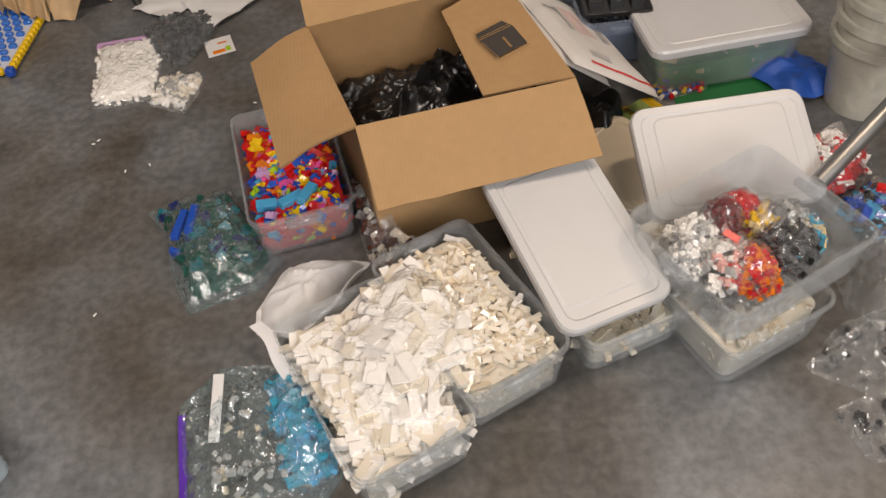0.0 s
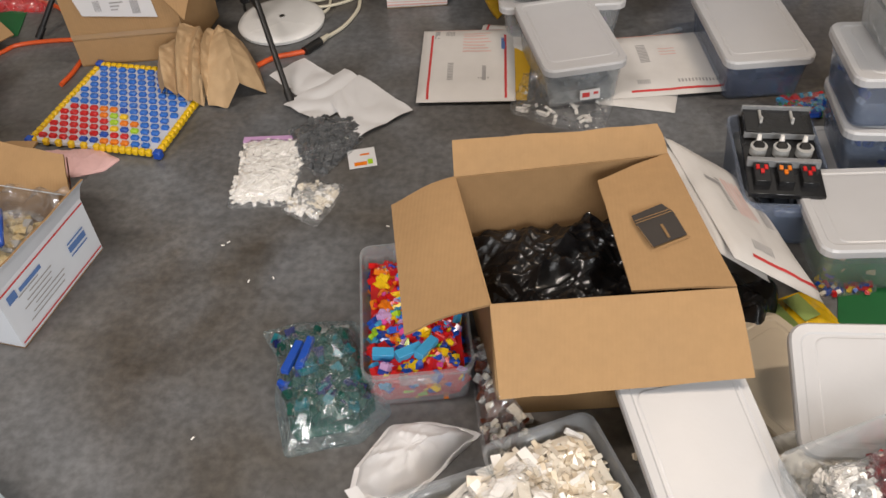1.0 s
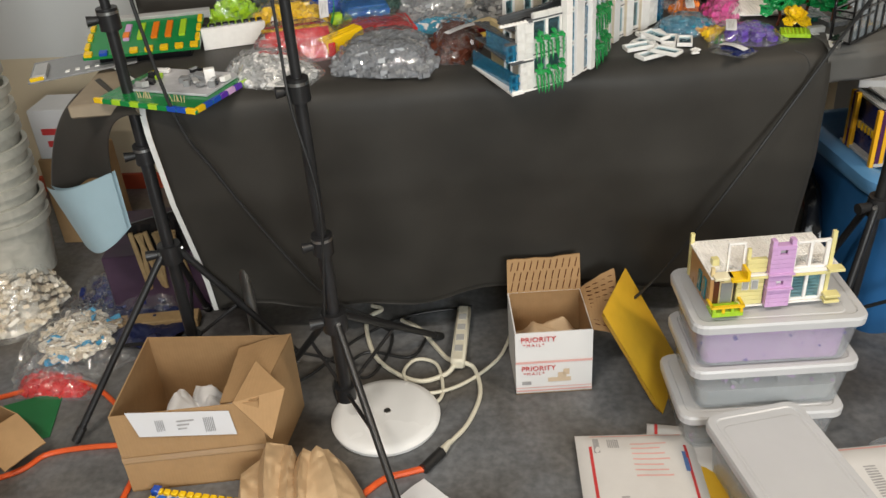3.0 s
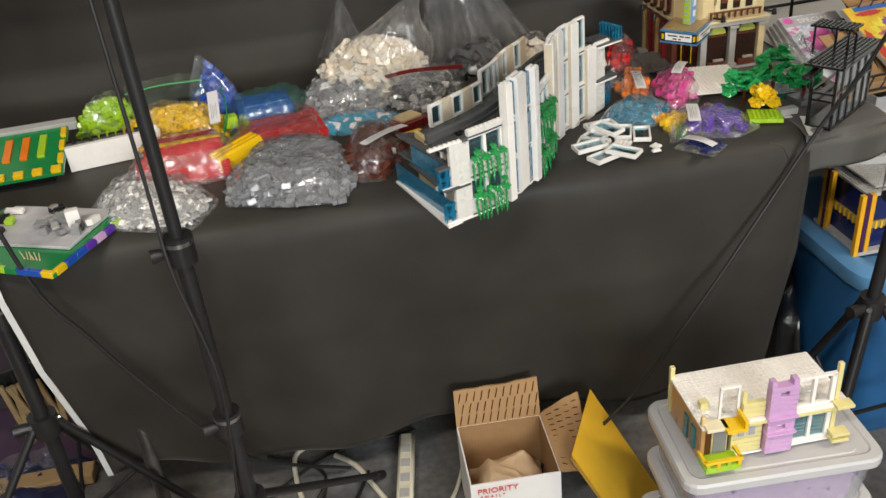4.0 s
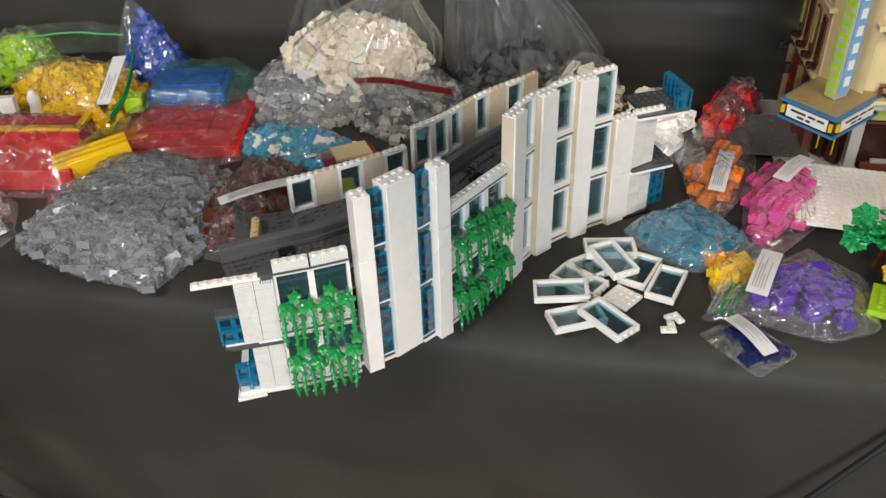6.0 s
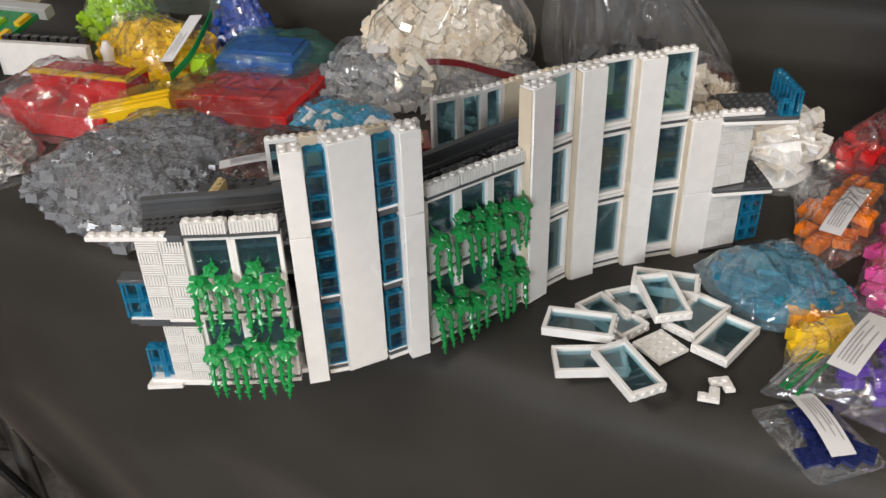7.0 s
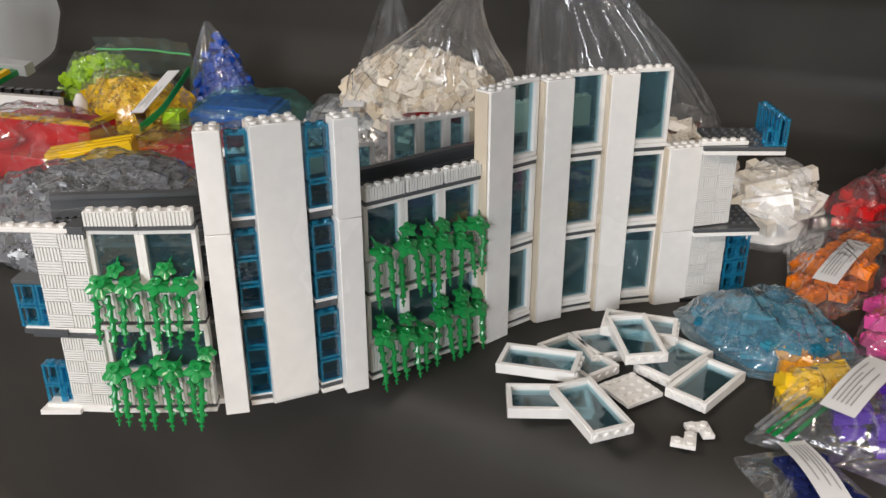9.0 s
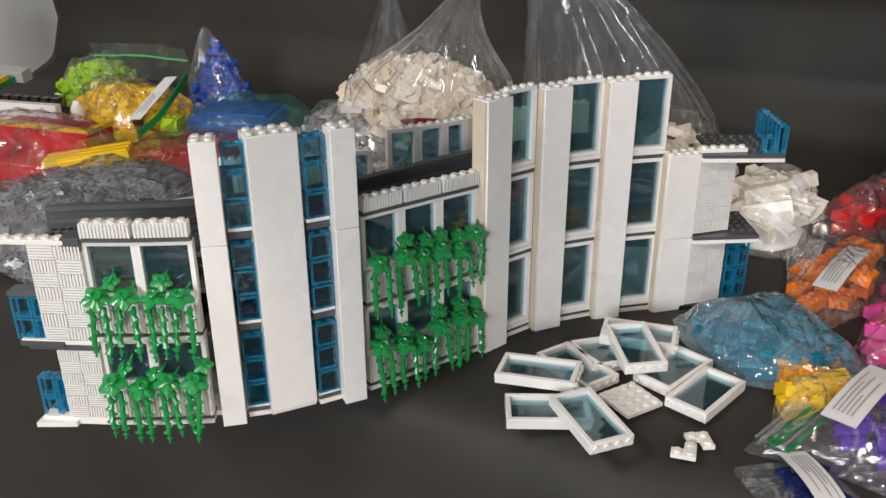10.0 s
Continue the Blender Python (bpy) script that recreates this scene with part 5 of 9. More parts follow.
part("torn_strip", mb, MAILG, mail)
bag("zip_bag", "large clear zip bag with a purple seal", [(-.128, .822), (-.063, .890), (.02, .880), (.10, .815), (.16, .69), (.09, .60), (-.01, .50), (-.095, .53), (-.112, .66)], 0.0, .040, [GREY3, GREY3, W_BRICK3], "small", 26, 8, skin=film("blue_milky_film"), zipper=((-.122, .805), (-.098, .54), .012, PURPLE_P), wr=.016, fill=.6, core=False, flat=3.5)
bag("small_bag", "clear inner bag of turquoise bricks", [(.015, .862), (.06, .845), (.11, .79), (.150, .70), (.120, .655), (.055, .640), (.03, .745)], 0.0, .052, [TQ_P, TQ_P, TQ_P, LBLUE_P], "big", 60, 9, wr=.010, fill=.84, scale=1.1, flat=3.0)
solo("card_strip", MB().box((0, 0, 0), (.017, .12, .0012), ch=.0003), PAPER, "white card strip in the purple-sealed bag", "paper", pose(-.056, .788, .042, 4, 6, -2))

tub("empty clear tub on the bare floor", (-.556, .770), -35, .33, .20, .124, seed=10, group="", plastic=film("milky_tub_plastic", tint=(.88, .93, .96), haze=.36, body=(.62, .72, .78), rough=.25, wrinkle=.06, wscale=25, gloss=.3))
tub("clear tub heaped with white bricks and tiles", (.196, .762), -67.5, .325, .198, .115, fillmat=[W_BRICK2, W_BRICK, W_BRICK3], kind="strip", fill=.84, count=380, seed=11, heap=.014, scale=1.6, tilt=.24, weights=[3, 6, 0], sticker=True)
tub("clear tub full of cream toy strips", (.358, .868), -66.5, .325, .19, .115, fillmat=[W_BRICK2, W_BRICK3, W_BRICK], kind="strip", fill=.88, count=560, seed=12, heap=.012, scale=.95, tilt=.45, weights=[5, 2, 1])
bag("plastic_bag", "clear bag of white tiles across two tubs", [(.115, .80), (.19, .92), (.285, .99), (.335, .93), (.38, .83), (.33, .72), (.28, .64), (.20, .65)], .100, .046, [W_BRICK, W_BRICK, W_BRICK2], "panel", 105, 13, wr=.007, fill=.95, tilt=.26, core=True, more=1.3, scale=1.05, flat=3.2)
# tub with strips under a shifted lid
tub("clear tub of cream strips under a loose lid", (.578, .935), -74, .325, .19, .095, fillmat=[W_BRICK2, W_BRICK3], kind="strip", fill=.7, count=240, seed=14, scale=1.3, tilt=.2)
o, px, py = (.494, .776, .118), (.668, .828, .114), (.402, 1.03, .190)
Ml = frame_of(o, px, py)
loose_lid("white tub lid lying tilted on a tub", Ml @ Matrix.Translation((.095, .148, .004)) @ Matrix.Rotation(radians(90), 4, "Z"), .305, .185, WHITE_LID)
# the pair of tubs with bags in them
tub("clear tub of cream bricks under another tub", (.768, .884), 22, .215, .33, .105, fillmat=[W_BRICK2, W_BRICK, W_BRICK3], kind="small", fill=.8, count=420, seed=15)
tub("clear tub holding small bags of bricks", (.804, .868), 24, .292, .25, .092, z=.108, fillmat=None)
BAGX = [((.735, .905), .05, [W_BRICK, GREY3, W_BRICK], 31), ((.79, .925), .042, [DRED_P], 32), ((.835, .955), .04, [RED_P], 33), ((.765, .83), .055, [W_BRICK, GREY3, W_BRICK, PINK_INK], 34), ((.80, .80), .04, [RED_P, ORANGE_P], 35),
        ((.865, .905), .045, [TAN_P, YEL_P], 36), ((.90, .90), .045, [GREY1, GREY3], 37), ((.88, .85), .05, [GREY2, BLACK_P], 38), ((.93, .88), .035, [TQ_P, TAN_P], 39), ((.70, .86), .03, [W_BRICK, GREY3], 40)]
for (bx, by), r, ms, sd in BAGX:
    rn = random.Random(sd)
    r *= 1.22
    bx, by = .804 + (bx - .815) * .85, .868 + (by - .868) * .85
    poly = [(bx + r * rn.uniform(.8, 1.15) * math.cos(a), by + r * rn.uniform(.85, 1.1) * math.sin(a)) for a in (k * math.pi / 4 for k in range(8))]
    bag("small_bag", "small clear bag of toy bricks in a tub", poly, .122 + .008 * (sd % 3), .062, ms, "small", 90, sd, wr=.008, group="small bags in the tub", core=False)
mb = MB()
mb.box((0, 0, 0), (.026, .012, .0008))
solo("brand_sticker", mb, RED_P, "small red square printed label", "label", pose(.765, .848, .202, 12, 8, -50))
loose_lid("white tub lid leaning behind the tubs", frame_of((.71, 1.012, .088), (1.0, 1.012, .088), (.71, 1.19, .175)) @ Matrix.Translation((.145, .09, .004)), .30, .20, WHITE_LID)
loose_lid("cream tub lid lying on the floor", pose(.73, 1.15, .055, 8, -6, -58), .30, .17, CREAM_LID)
loose_lid("cream tub lid under the others", pose(.68, 1.08, .032, 4, 0, -62), .30, .17, CREAM_LID)
bag("clear_bag", "crumpled clear plastic bag on the floor", [(.87, .72), (.955, .79), (1.05, .81), (1.08, .70), (.97, .64)], 0, .05, [GREY2, BLACK_P, GREY3], "small", 12, 41, wr=.014, core=False)
bag("clear_bag", "clear bag of small grey parts", [(.88, .64), (.945, .66), (1.02, .63), (1.0, .54), (.90, .55)], 0, .022, [GREY2, BLACK_P], "small", 8, 42, wr=.012, core=False)

# beside the carton: packaging, plates and tubs
pk = thing("toy_package", "yellow and green printed bag of toys", "package", (.75, 1.335, 0), 24)
mb, _, _ = pillow([(-.10, -.055), (.11, -.055), (.11, .055), (-.10, .055)], .02, .004, 9)
part("sleeve", mb, YEL_P, pk)
mb = MB()
for k in range(3):
    mb.box((-.05 + k * .05, 0, .026), (.036, .06, .001), pose(0, 0, 0, 0, 0, 3 * k))
part("printed_panel", mb, mat("pale_green_print", (.30, .42, .12), .5, vary=.2, scale=60), pk)
solo("black_heap", crumple([(.60, 1.30), (.66, 1.44), (.76, 1.40), (.72, 1.26)], .06, 7, amp=.03), BLACKFILM, "black plastic bag beside the cardboard box", "bag", pose(0, 0, .002))


def baseplate(label, poly, z, m, h=.0025, studs=True, M=None):
    cx, cy = sum(p[0] for p in poly) / len(poly), sum(p[1] for p in poly) / len(poly)
    mb = MB().loft([[(x - cx, y - cy, 0) for x, y in poly], [(x - cx, y - cy, h) for x, y in poly]])
    if studs:
        a = math.atan2(poly[1][1] - poly[0][1], poly[1][0] - poly[0][0])
        ex, ey = rot2(a)
        for i in range(-40, 40):
            for j in range(-40, 40):
                q = ex * (i + .5) * U + ey * (j + .5) * U
                if inside((q.x + cx, q.y + cy), poly) and inside((q.x * 1.05 + cx, q.y * 1.05 + cy), poly):
                    mb.stud(q.x, q.y, h, n=6)
    return solo("baseplate", mb, m, label, "baseplate", M or pose(cx, cy, z))


GREEN_SH = mat("green_sheet", (.004, .13, .035), .55, vary=.1, scale=20)
BLUE_SH = mat("blue_sheet", (.012, .09, .42), .55, vary=.1, scale=20)
baseplate("green toy baseplate on the floor", [(.86, 1.34), (1.10, 1.34), (1.12, 1.56), (.90, 1.50)], .001, GREEN_SH, studs=False)
solo("blue_bag", crumple([(1.04, 1.46), (1.16, 1.52), (1.24, 1.36), (1.10, 1.33)], .03, 3, amp=.02), BLUE_SH, "crumpled bright blue plastic bag", "bag", pose(0, 0, .006))
bag("toy_pieces", "loose coloured toy pieces on the floor", [(.83, 1.40), (.95, 1.42), (.96, 1.46), (.84, 1.46)], .004, .01, [RED_P, BLUE_P, YEL_P, W_BRICK], "small", 26, 43, core=False)
GREENB = [GREEN_P, TAN_P, BLUE_P, W_BRICK]
tub("lidded clear tub with green and mixed contents", (.985, 1.535), 3, .33, .225, .118, lid=True, fillmat=GREENB, kind="mix", fill=.6, count=120, seed=16, weights=[4, 2, 1, 1], lidmat=WHITE_LID)
for k, (zz, dx, dy) in enumerate(((.024, .02, 0), (.158, .0, .0), (.292, .04, .02))):
    tub("lidded smoky plastic tub in a stack", (1.088 + dx, 1.835 + dy), -2 + 3 * k, .33, .21, .122, z=zz, lid=True, plastic=TUBS if k < 2 else TUBP, fillmat=[GREY3, BLUE_P, W_BRICK], kind="mix", fill=.5, count=80, seed=50 + k, group="stack of tubs")
loose_lid("white tub lid on the floor under a stack", pose(1.10, 1.82, .012, 0, 0, -2), .34, .215, WHITE_LID)
tub("smoky open tub under a black toy", (.80, 1.69), 88, .30, .18, .12, plastic=TUBS, fillmat=[GREY2, BLACK_P], fill=.8, count=60, seed=55)


def black_toy():
    ob = thing("toy_stage", "black brick-built toy front with round dials", "toy building", M=pose(.795, 1.68, .128, 3, 0, -4))
    part("base", MB().box((0, 0, .006), (.145, .245, .012), ch=.001), BLACK_P, ob)
    mb = MB().box((0, .08, .022), (.135, .075, .02), ch=.001)
    part("top_block", mb, BLACK_P, ob)
    for k, x in enumerate((-.035, .028)):
        part("clip", MB().box((x, .09, .034), (.006, .04, .006), ch=.001).box((x, .075, .038), (.006, .006, .014), ch=.001), GREY3, ob)
    part("rim", MB().box((0, .118, .026), (.14, .005, .03), ch=.001).box((0, .044, .022), (.14, .006, .014), ch=.001), GREY1, ob)
    for x in (-.045, 0, .045):
        mb = MB()
        mb.cyl((x, .0, .012), (x, .0, .03), .017, n=20)
        part("dial", mb, GREY3, ob)
        part("dial_face", MB().cyl((x, .0, .03), (x, -.002, .033), .012, .009, n=16), BLACK_P, ob)
        part("knob", MB().cyl((x, .012, .03), (x, .016, .046), .006, .004, n=10), W_BRICK, ob)
        mb = MB()
        mb.box((x, -.072, .018), (.03, .055, .014), ch=.001)
        part("drawer", mb, BLACK_P, ob)
        mb = MB()
        for k in range(3):
            mb.box((x - .008 + .008 * k, -.06 - .012 * (k % 2), .0265), (.007, .011, .004), ch=.0004)
        part("tiles", mb, [RED_P, ORANGE_P, RED_P][int(x > 0) + int(x >= 0)], ob)
    part("ledge", MB().box((0, -.038, .02), (.142, .012, .018), ch=.001), GREY1, ob)
    return ob


black_toy()
# mailer leaning on the carton
e3, e1, e2 = (.628, 1.300, .212), (.612, 1.715, .122), (.808, 1.312, .088)
M = frame_of(e3, e2, e1)
bars = [(GREY_INK, .16, .34, .62, .66)] + code_bars(GREY_INK, .30, .36, .42, .7, 9, "v") + code_bars(GREY_INK, .70, .80, .42, .62, 12, "v") + code_bars(GREY_INK, .28, .52, .12, .18, 9) + [(PINK_INK, .40 + .045 * k, .415 + .045 * k, .40, .72) for k in range(5)]
envelope("white padded postal envelope leaning against the box", M, .217, .42, .016, stripes=[(RED_INK, .22, .99, .055, .075)], bars=bars, seed=3)
envelope("second white padded envelope behind the first", M @ pose(-.012, .02, -.012, 0, 4, 2), .13, .40, .012, seed=5)
# crumbs of white plastic on the floor
for k, (x, y) in enumerate(((-.372, 1.535), (-.362, 1.545), (-.29, 1.43), (-.24, 1.44), (-.02, 1.60), (.02, .93), (-.30, 1.05))):
    solo("crumb", MB().box((0, 0, .0012), (.008, .003, .0022), ch=.0005), W_BRICK, "tiny white plastic crumb on the floor", "crumb", pose(x, y, 0, 0, 0, 40 * k), group="crumbs on the floor")


# ---- floor, middle ground ----
# the open mail box at the west
A, B = Vector((-.691, 1.241)), Vector((-.636, 1.520))
pp = Vector((-.981, .193)) * .31
WB = [A[:], B[:], (B + pp)[:], (A + pp)[:]]
MAILW = mat("white_mail_carton", (.70, .74, .80), .55, vary=.04, scale=20, bump=.08)
wb = carton("open white mail box with red and blue print", WB, WB, .150, m=MAILW, flaps=[
    ("front_flap", [(*A, .150), (*B, .150), (B.x + .030, B.y - .01, .205), (A.x + .01, A.y - .02, .200)], MAILW),
    ("back_flap", [((B + pp).x, (B + pp).y, .150), (B.x - .02, B.y + .005, .150), (B.x - .045, B.y + .075, .20), ((B + pp).x - .01, (B + pp).y + .09, .20)], CARD)])
wx, wy = wb.location.x, wb.location.y
A3, B3 = Vector((A.x - wx, A.y - wy, 0)), Vector((B.x - wx, B.y - wy, 0))
out = Vector((.981, -.193, 0)) * .0022
face = lambda u, v: A3.lerp(B3, u) + Vector((0, 0, v)) + out
for v0, v1, m_ in ((.012, .016, RED_INK), (.135, .139, RED_INK)):
    part("stripe", MB().add([face(.01, v0), face(.99, v0), face(.99, v1), face(.01, v1)], [(0, 1, 2, 3)]), m_, wb)
mb = MB()
for u0, u1, v0, v1 in ((.06, .15, .105, .125), (.70, .90, .06, .064), (.70, .90, .07, .085), (.70, .90, .09, .094), (.18, .42, .108, .118)):
    mb.add([face(u0, v0), face(u1, v0), face(u1, v1), face(u0, v1)], [(0, 1, 2, 3)])
part("print", mb, BLUE_INK, wb)
mb = MB()
for k in range(7):
    u0, v0 = .15 + .05 * (k % 3), .035 + .011 * k
    mb.add([face(u0, v0), face(u0 + .4 - .03 * k, v0), face(u0 + .4 - .03 * k, v0 + .003), face(u0, v0 + .003)], [(0, 1, 2, 3)])
part("print", mb, GREY_INK, wb)
BP = Vector((*(B + pp), 0)) - Vector((wx, wy, 0))
mb = MB()
for k in range(16):
    p = BP.lerp(B3, .06 + .057 * k) + Vector((-.012, .05, .168))
    mb.cyl(p + Vector((.01, -.03, -.018)), p + Vector((-.01, .03, .018)), .0016, n=5)
part("print", mb, BROWN_P, wb)
bag("clear_bag", "clear bag of tan and grey parts in the mail box", [(-.93, 1.33), (-.90, 1.55), (-.70, 1.52), (-.70, 1.29)], .08, .07, [TAN_P, W_BRICK3, GREY3], "big", 60, 61, wr=.014, skin=FILM_THICK)
solo("blue_packet", MB().box((0, 0, 0), (.07, .10, .014), ch=.004), BLUE_P, "blue plastic packet in the mail box", "packet", pose(-.790, 1.415, .148, 10, -8, 22))
mb = MB().grid(lambda u, v: (-.855 + .205 * u + .02 * v, 1.452 + .075 * v - .02 * u, .158 + .030 * math.sin(math.pi * v * .8) + .026 * noise.noise(Vector((u * 6, v * 3, 5)))), 40, 16)
solo("film_sheet", mb, FILM_THICK, "creased clear plastic sheet over the parts", "plastic film", angle=60)

# second box, with a patterned white sheet on its side
A, B = Vector((-1.098, 1.866)), Vector((-1.160, 2.122))
pp = Vector((-.97, -.235)) * .30
WB = [A[:], B[:], (B + pp)[:], (A + pp)[:]]
b2x = carton("open cardboard box with a patterned white label", WB, WB, .19, flaps=[("side_flap", [((A + pp).x, (A + pp).y, .19), (*A, .19), (A.x + .05, A.y - .07, .16), ((A + pp).x + .04, (A + pp).y - .08, .16)], None)])
ox, oy = b2x.location.x, b2x.location.y
A3, B3 = Vector((A.x - ox, A.y - oy, 0)), Vector((B.x - ox, B.y - oy, 0))
out = Vector((.97, .235, 0)) * .0026
face = lambda u, v, k=0: A3.lerp(B3, u) + Vector((0, 0, v)) + out * (1 + k)
part("label_sheet", MB().add([face(.04, .01), face(.97, .01), face(.93, .205), face(.10, .185)], [(0, 1, 2, 3)]), PAPER, b2x, "white sheet with black scribble print")
rn = random.Random(4)
mb = MB()
for k in range(70):
    u, v = rn.uniform(.10, .9), rn.uniform(.025, .175)
    pts = [face(u + .05 * math.cos(t + k), v + .012 * math.sin(t * 1.4 + k), .5) for t in (0, .9, 1.8, 2.7)]
    mb.tube(smooth_line(pts, 4), .0012, 4)
part("print", mb, mat("slate_print", (.16, .19, .22), .6, vary=.2), b2x)
bag("clear_bag", "clear bag of white foam in the box", [(-1.36, 1.86), (-1.40, 2.05), (-1.19, 2.08), (-1.14, 1.88)], .10, .07, [W_BRICK, GREY3], "small", 80, 62, wr=.012)
# low box in front of it
A, B, C, D = (-.93, 1.60), (-.92, 1.74), (-1.16, 1.78), (-1.16, 1.62)
carton("flattened open cardboard box with torn flaps", [A, B, C, D], [A, B, C, D], .12, flaps=[("side_flap", [(*A, .12), (*B, .12), (-.80, 1.70, .155), (-.80, 1.60, .15)], None)])
carton("small open cardboard box on the floor", [(-1.343, 2.322), (-1.285, 2.415), (-1.40, 2.47), (-1.455, 2.375)], [(-1.335, 2.315), (-1.277, 2.408), (-1.41, 2.475), (-1.465, 2.38)], .085, flaps=[("side_flap", [(-1.335, 2.315, .085), (-1.277, 2.408, .085), (-1.20, 2.36, .04), (-1.25, 2.27, .04)], None)])
baseplate("green toy plate on the floor", [(-1.40, 2.53), (-1.27, 2.59), (-1.23, 2.42), (-1.30, 2.40)], .001, GREEN_SH, studs=False)


# ---- the peg board ----
def peg_board():
    ob = thing("peg_board", "white toy board of coloured pegs with yellow edge", "toy board", M=frame_of((-.964, 1.886, .002), (-.602, 1.828, .002), (-.934, 2.245, .002)))
    W, D = .365, .362
    part("board", MB().box((W / 2, D / 2, .007), (W - .02, D - .02, .012), ch=.002), mat("pale_grey_plastic", (.60, .62, .68), .35, vary=.04), ob)
    mesh = {}

    def peg(name, x, y, z, m, box, label):
        key = (name, m.name, box)
        if key not in mesh:
            mb = MB()
            mb.box((0, 0, 0), box, ch=.0025)
            o = part(name, mb, m, ob, label)
            mesh[key] = o.data
        else:
            o = new(name, mesh[key])
            o.parent = ob
            tagged(o, label)
        o.location = (x, y, z)
    for k in range(19):
        for e, (x, y) in enumerate((((k + .8) * W / 20.6, .008), ((k + .8) * W / 20.6, D - .008), (.008, (k + .8) * D / 20.6), (W - .008, (k + .8) * D / 20.6))):
            if k % 1 == 0 and (e > 0 or k % 2 == 0 or k > 9):
                peg("edge_tile", x, y, .012, YEL_P, (.015, .015, .017), "yellow edge tile")
    for x, y in ((.006, .006), (W - .006, .006), (.006, D - .006), (W - .006, D - .006)):
        peg("corner_cap", x, y, .012, BLUE_P, (.020, .020, .021), "blue corner cap")
    rows = 13
    peg_blue = abs_plastic("mid_blue_peg", (0.020, 0.15, 0.56))
    art = {}
    for j in range(6):
        for i in range(6):
            art[(i, j)] = RED_P
    for i, j, m in ((6, 0, ORANGE_P), (7, 0, ORANGE_P), (8, 0, ORANGE_P), (4, 0, BLUE_P), (5, 0, BLUE_P), (5, 1, BLUE_P), (6, 1, RED_P), (7, 1, RED_P), (6, 2, YEL_P), (7, 2, BLUE_P), (8, 2, LIME_P), (6, 3, ORANGE_P), (7, 3, ORANGE_P), (5, 3, LIME_P), (5, 4, LIME_P), (6, 4, YEL_P), (3, 5, ORANGE_P), (4, 5, ORANGE_P), (5, 5, BLUE_P), (4, 4, ORANGE_P), (3, 4, RED_P)):
        art[(i, j)] = m
    for j in range(rows):
        for i in range(11):
            x = .030 + (i + .5 * (j % 2)) * (W - .062) / 10.6
            y = .028 + j * (D - .056) / (rows - 1)
            peg("peg", x, y, .0165, art.get((i, j), peg_blue), (.0195, .0142, .011), "coloured square peg")


peg_board()
pk2 = thing("pink_cloth", "pale pink foam sheet with a rough edge", "foam sheet", (-.83, 1.83, 0))
mb, _, _ = pillow([(-.115, .03), (-.06, -.045), (.03, -.07), (.10, -.045), (.125, .0), (.05, .04)], .014, .003, 3, edge=.98)
part("sheet", mb, mat("pale_pink_foam", (.72, .45, .44), .7, vary=.08, scale=40, bump=.3), pk2)
part("rough_edge", crumple([(-.075, -.03), (-.03, -.066), (.03, -.078), (.0, -.05)], .006, 2, amp=.008), mat("brown_fluff", (.16, .11, .09), .9, vary=.3, scale=120, bump=.5), pk2)

# ---- brown carton with a shipping label ----
q0, q1, q2, q3 = (-.962, 2.248), (-.662, 2.292), (-.640, 2.520), (-.978, 2.520)
bb = carton("open brown cardboard box with a shipping label", [q0, q1, q2, q3], [q0, q1, q2, q3], .212, flaps=[
    ("right_flap", [(*q2, .214), (*q1, .214), (-.745, 2.300, .200), (-.760, 2.50, .190)], None)])
slab(bb, "loose_flap", [Vector(p) - Vector((bb.location.x, bb.location.y, 0)) for p in ((-.712, 2.284, .216), (-.640, 2.270, .130), (-.612, 2.325, .218), (-.690, 2.400, .232))], .003, CARD, "torn flap folded over the corner")
ox, oy = bb.location.x, bb.location.y
A3, B3 = Vector((q0[0] - ox, q0[1] - oy, 0)), Vector((q1[0] - ox, q1[1] - oy, 0))
nn = Vector((B3 - A3).cross(Vector((0, 0, 1)))).normalized() * .003
face = lambda u, v, k=0: A3.lerp(B3, u) + Vector((0, 0, v)) + nn * (1 + .5 * k)
part("front_tape", MB().add([face(0, .085), face(1, .085), face(1, .10), face(0, .10)], [(0, 1, 2, 3)]), mat("packing_tape", (.42, .28, .16), .2, vary=.05), bb)
lab = MB().add([face(.12, .222, 1), face(.80, .200, 1), face(.82, .135, 1), face(.17, .155, 1)], [(3, 2, 1, 0)])
part("shipping_label", lab, PAPER, bb, "white shipping label with bars")
mb = MB()
for u0, u1, v0, v1 in [(.30 + .012 * k, .306 + .012 * k, .165, .195) for k in range(5)] + [(.62 + .012 * k, .627 + .012 * k, .152, .19) for k in range(6)] + [(.44, .56, .185, .189), (.44, .52, .175, .179), (.44, .50, .165, .169)]:
    mb.add([face(u0, v0, 2), face(u1, v0, 2), face(u1, v1, 2), face(u0, v1, 2)], [(0, 1, 2, 3)])
part("print", mb, GREY_INK, bb)
solo("packing_paper", crumple([(-.93, 2.27), (-.70, 2.31), (-.68, 2.49), (-.94, 2.49)], .07, 6, amp=.06), PAPER, "crumpled pale packing paper in the box", "paper", pose(0, 0, .02))


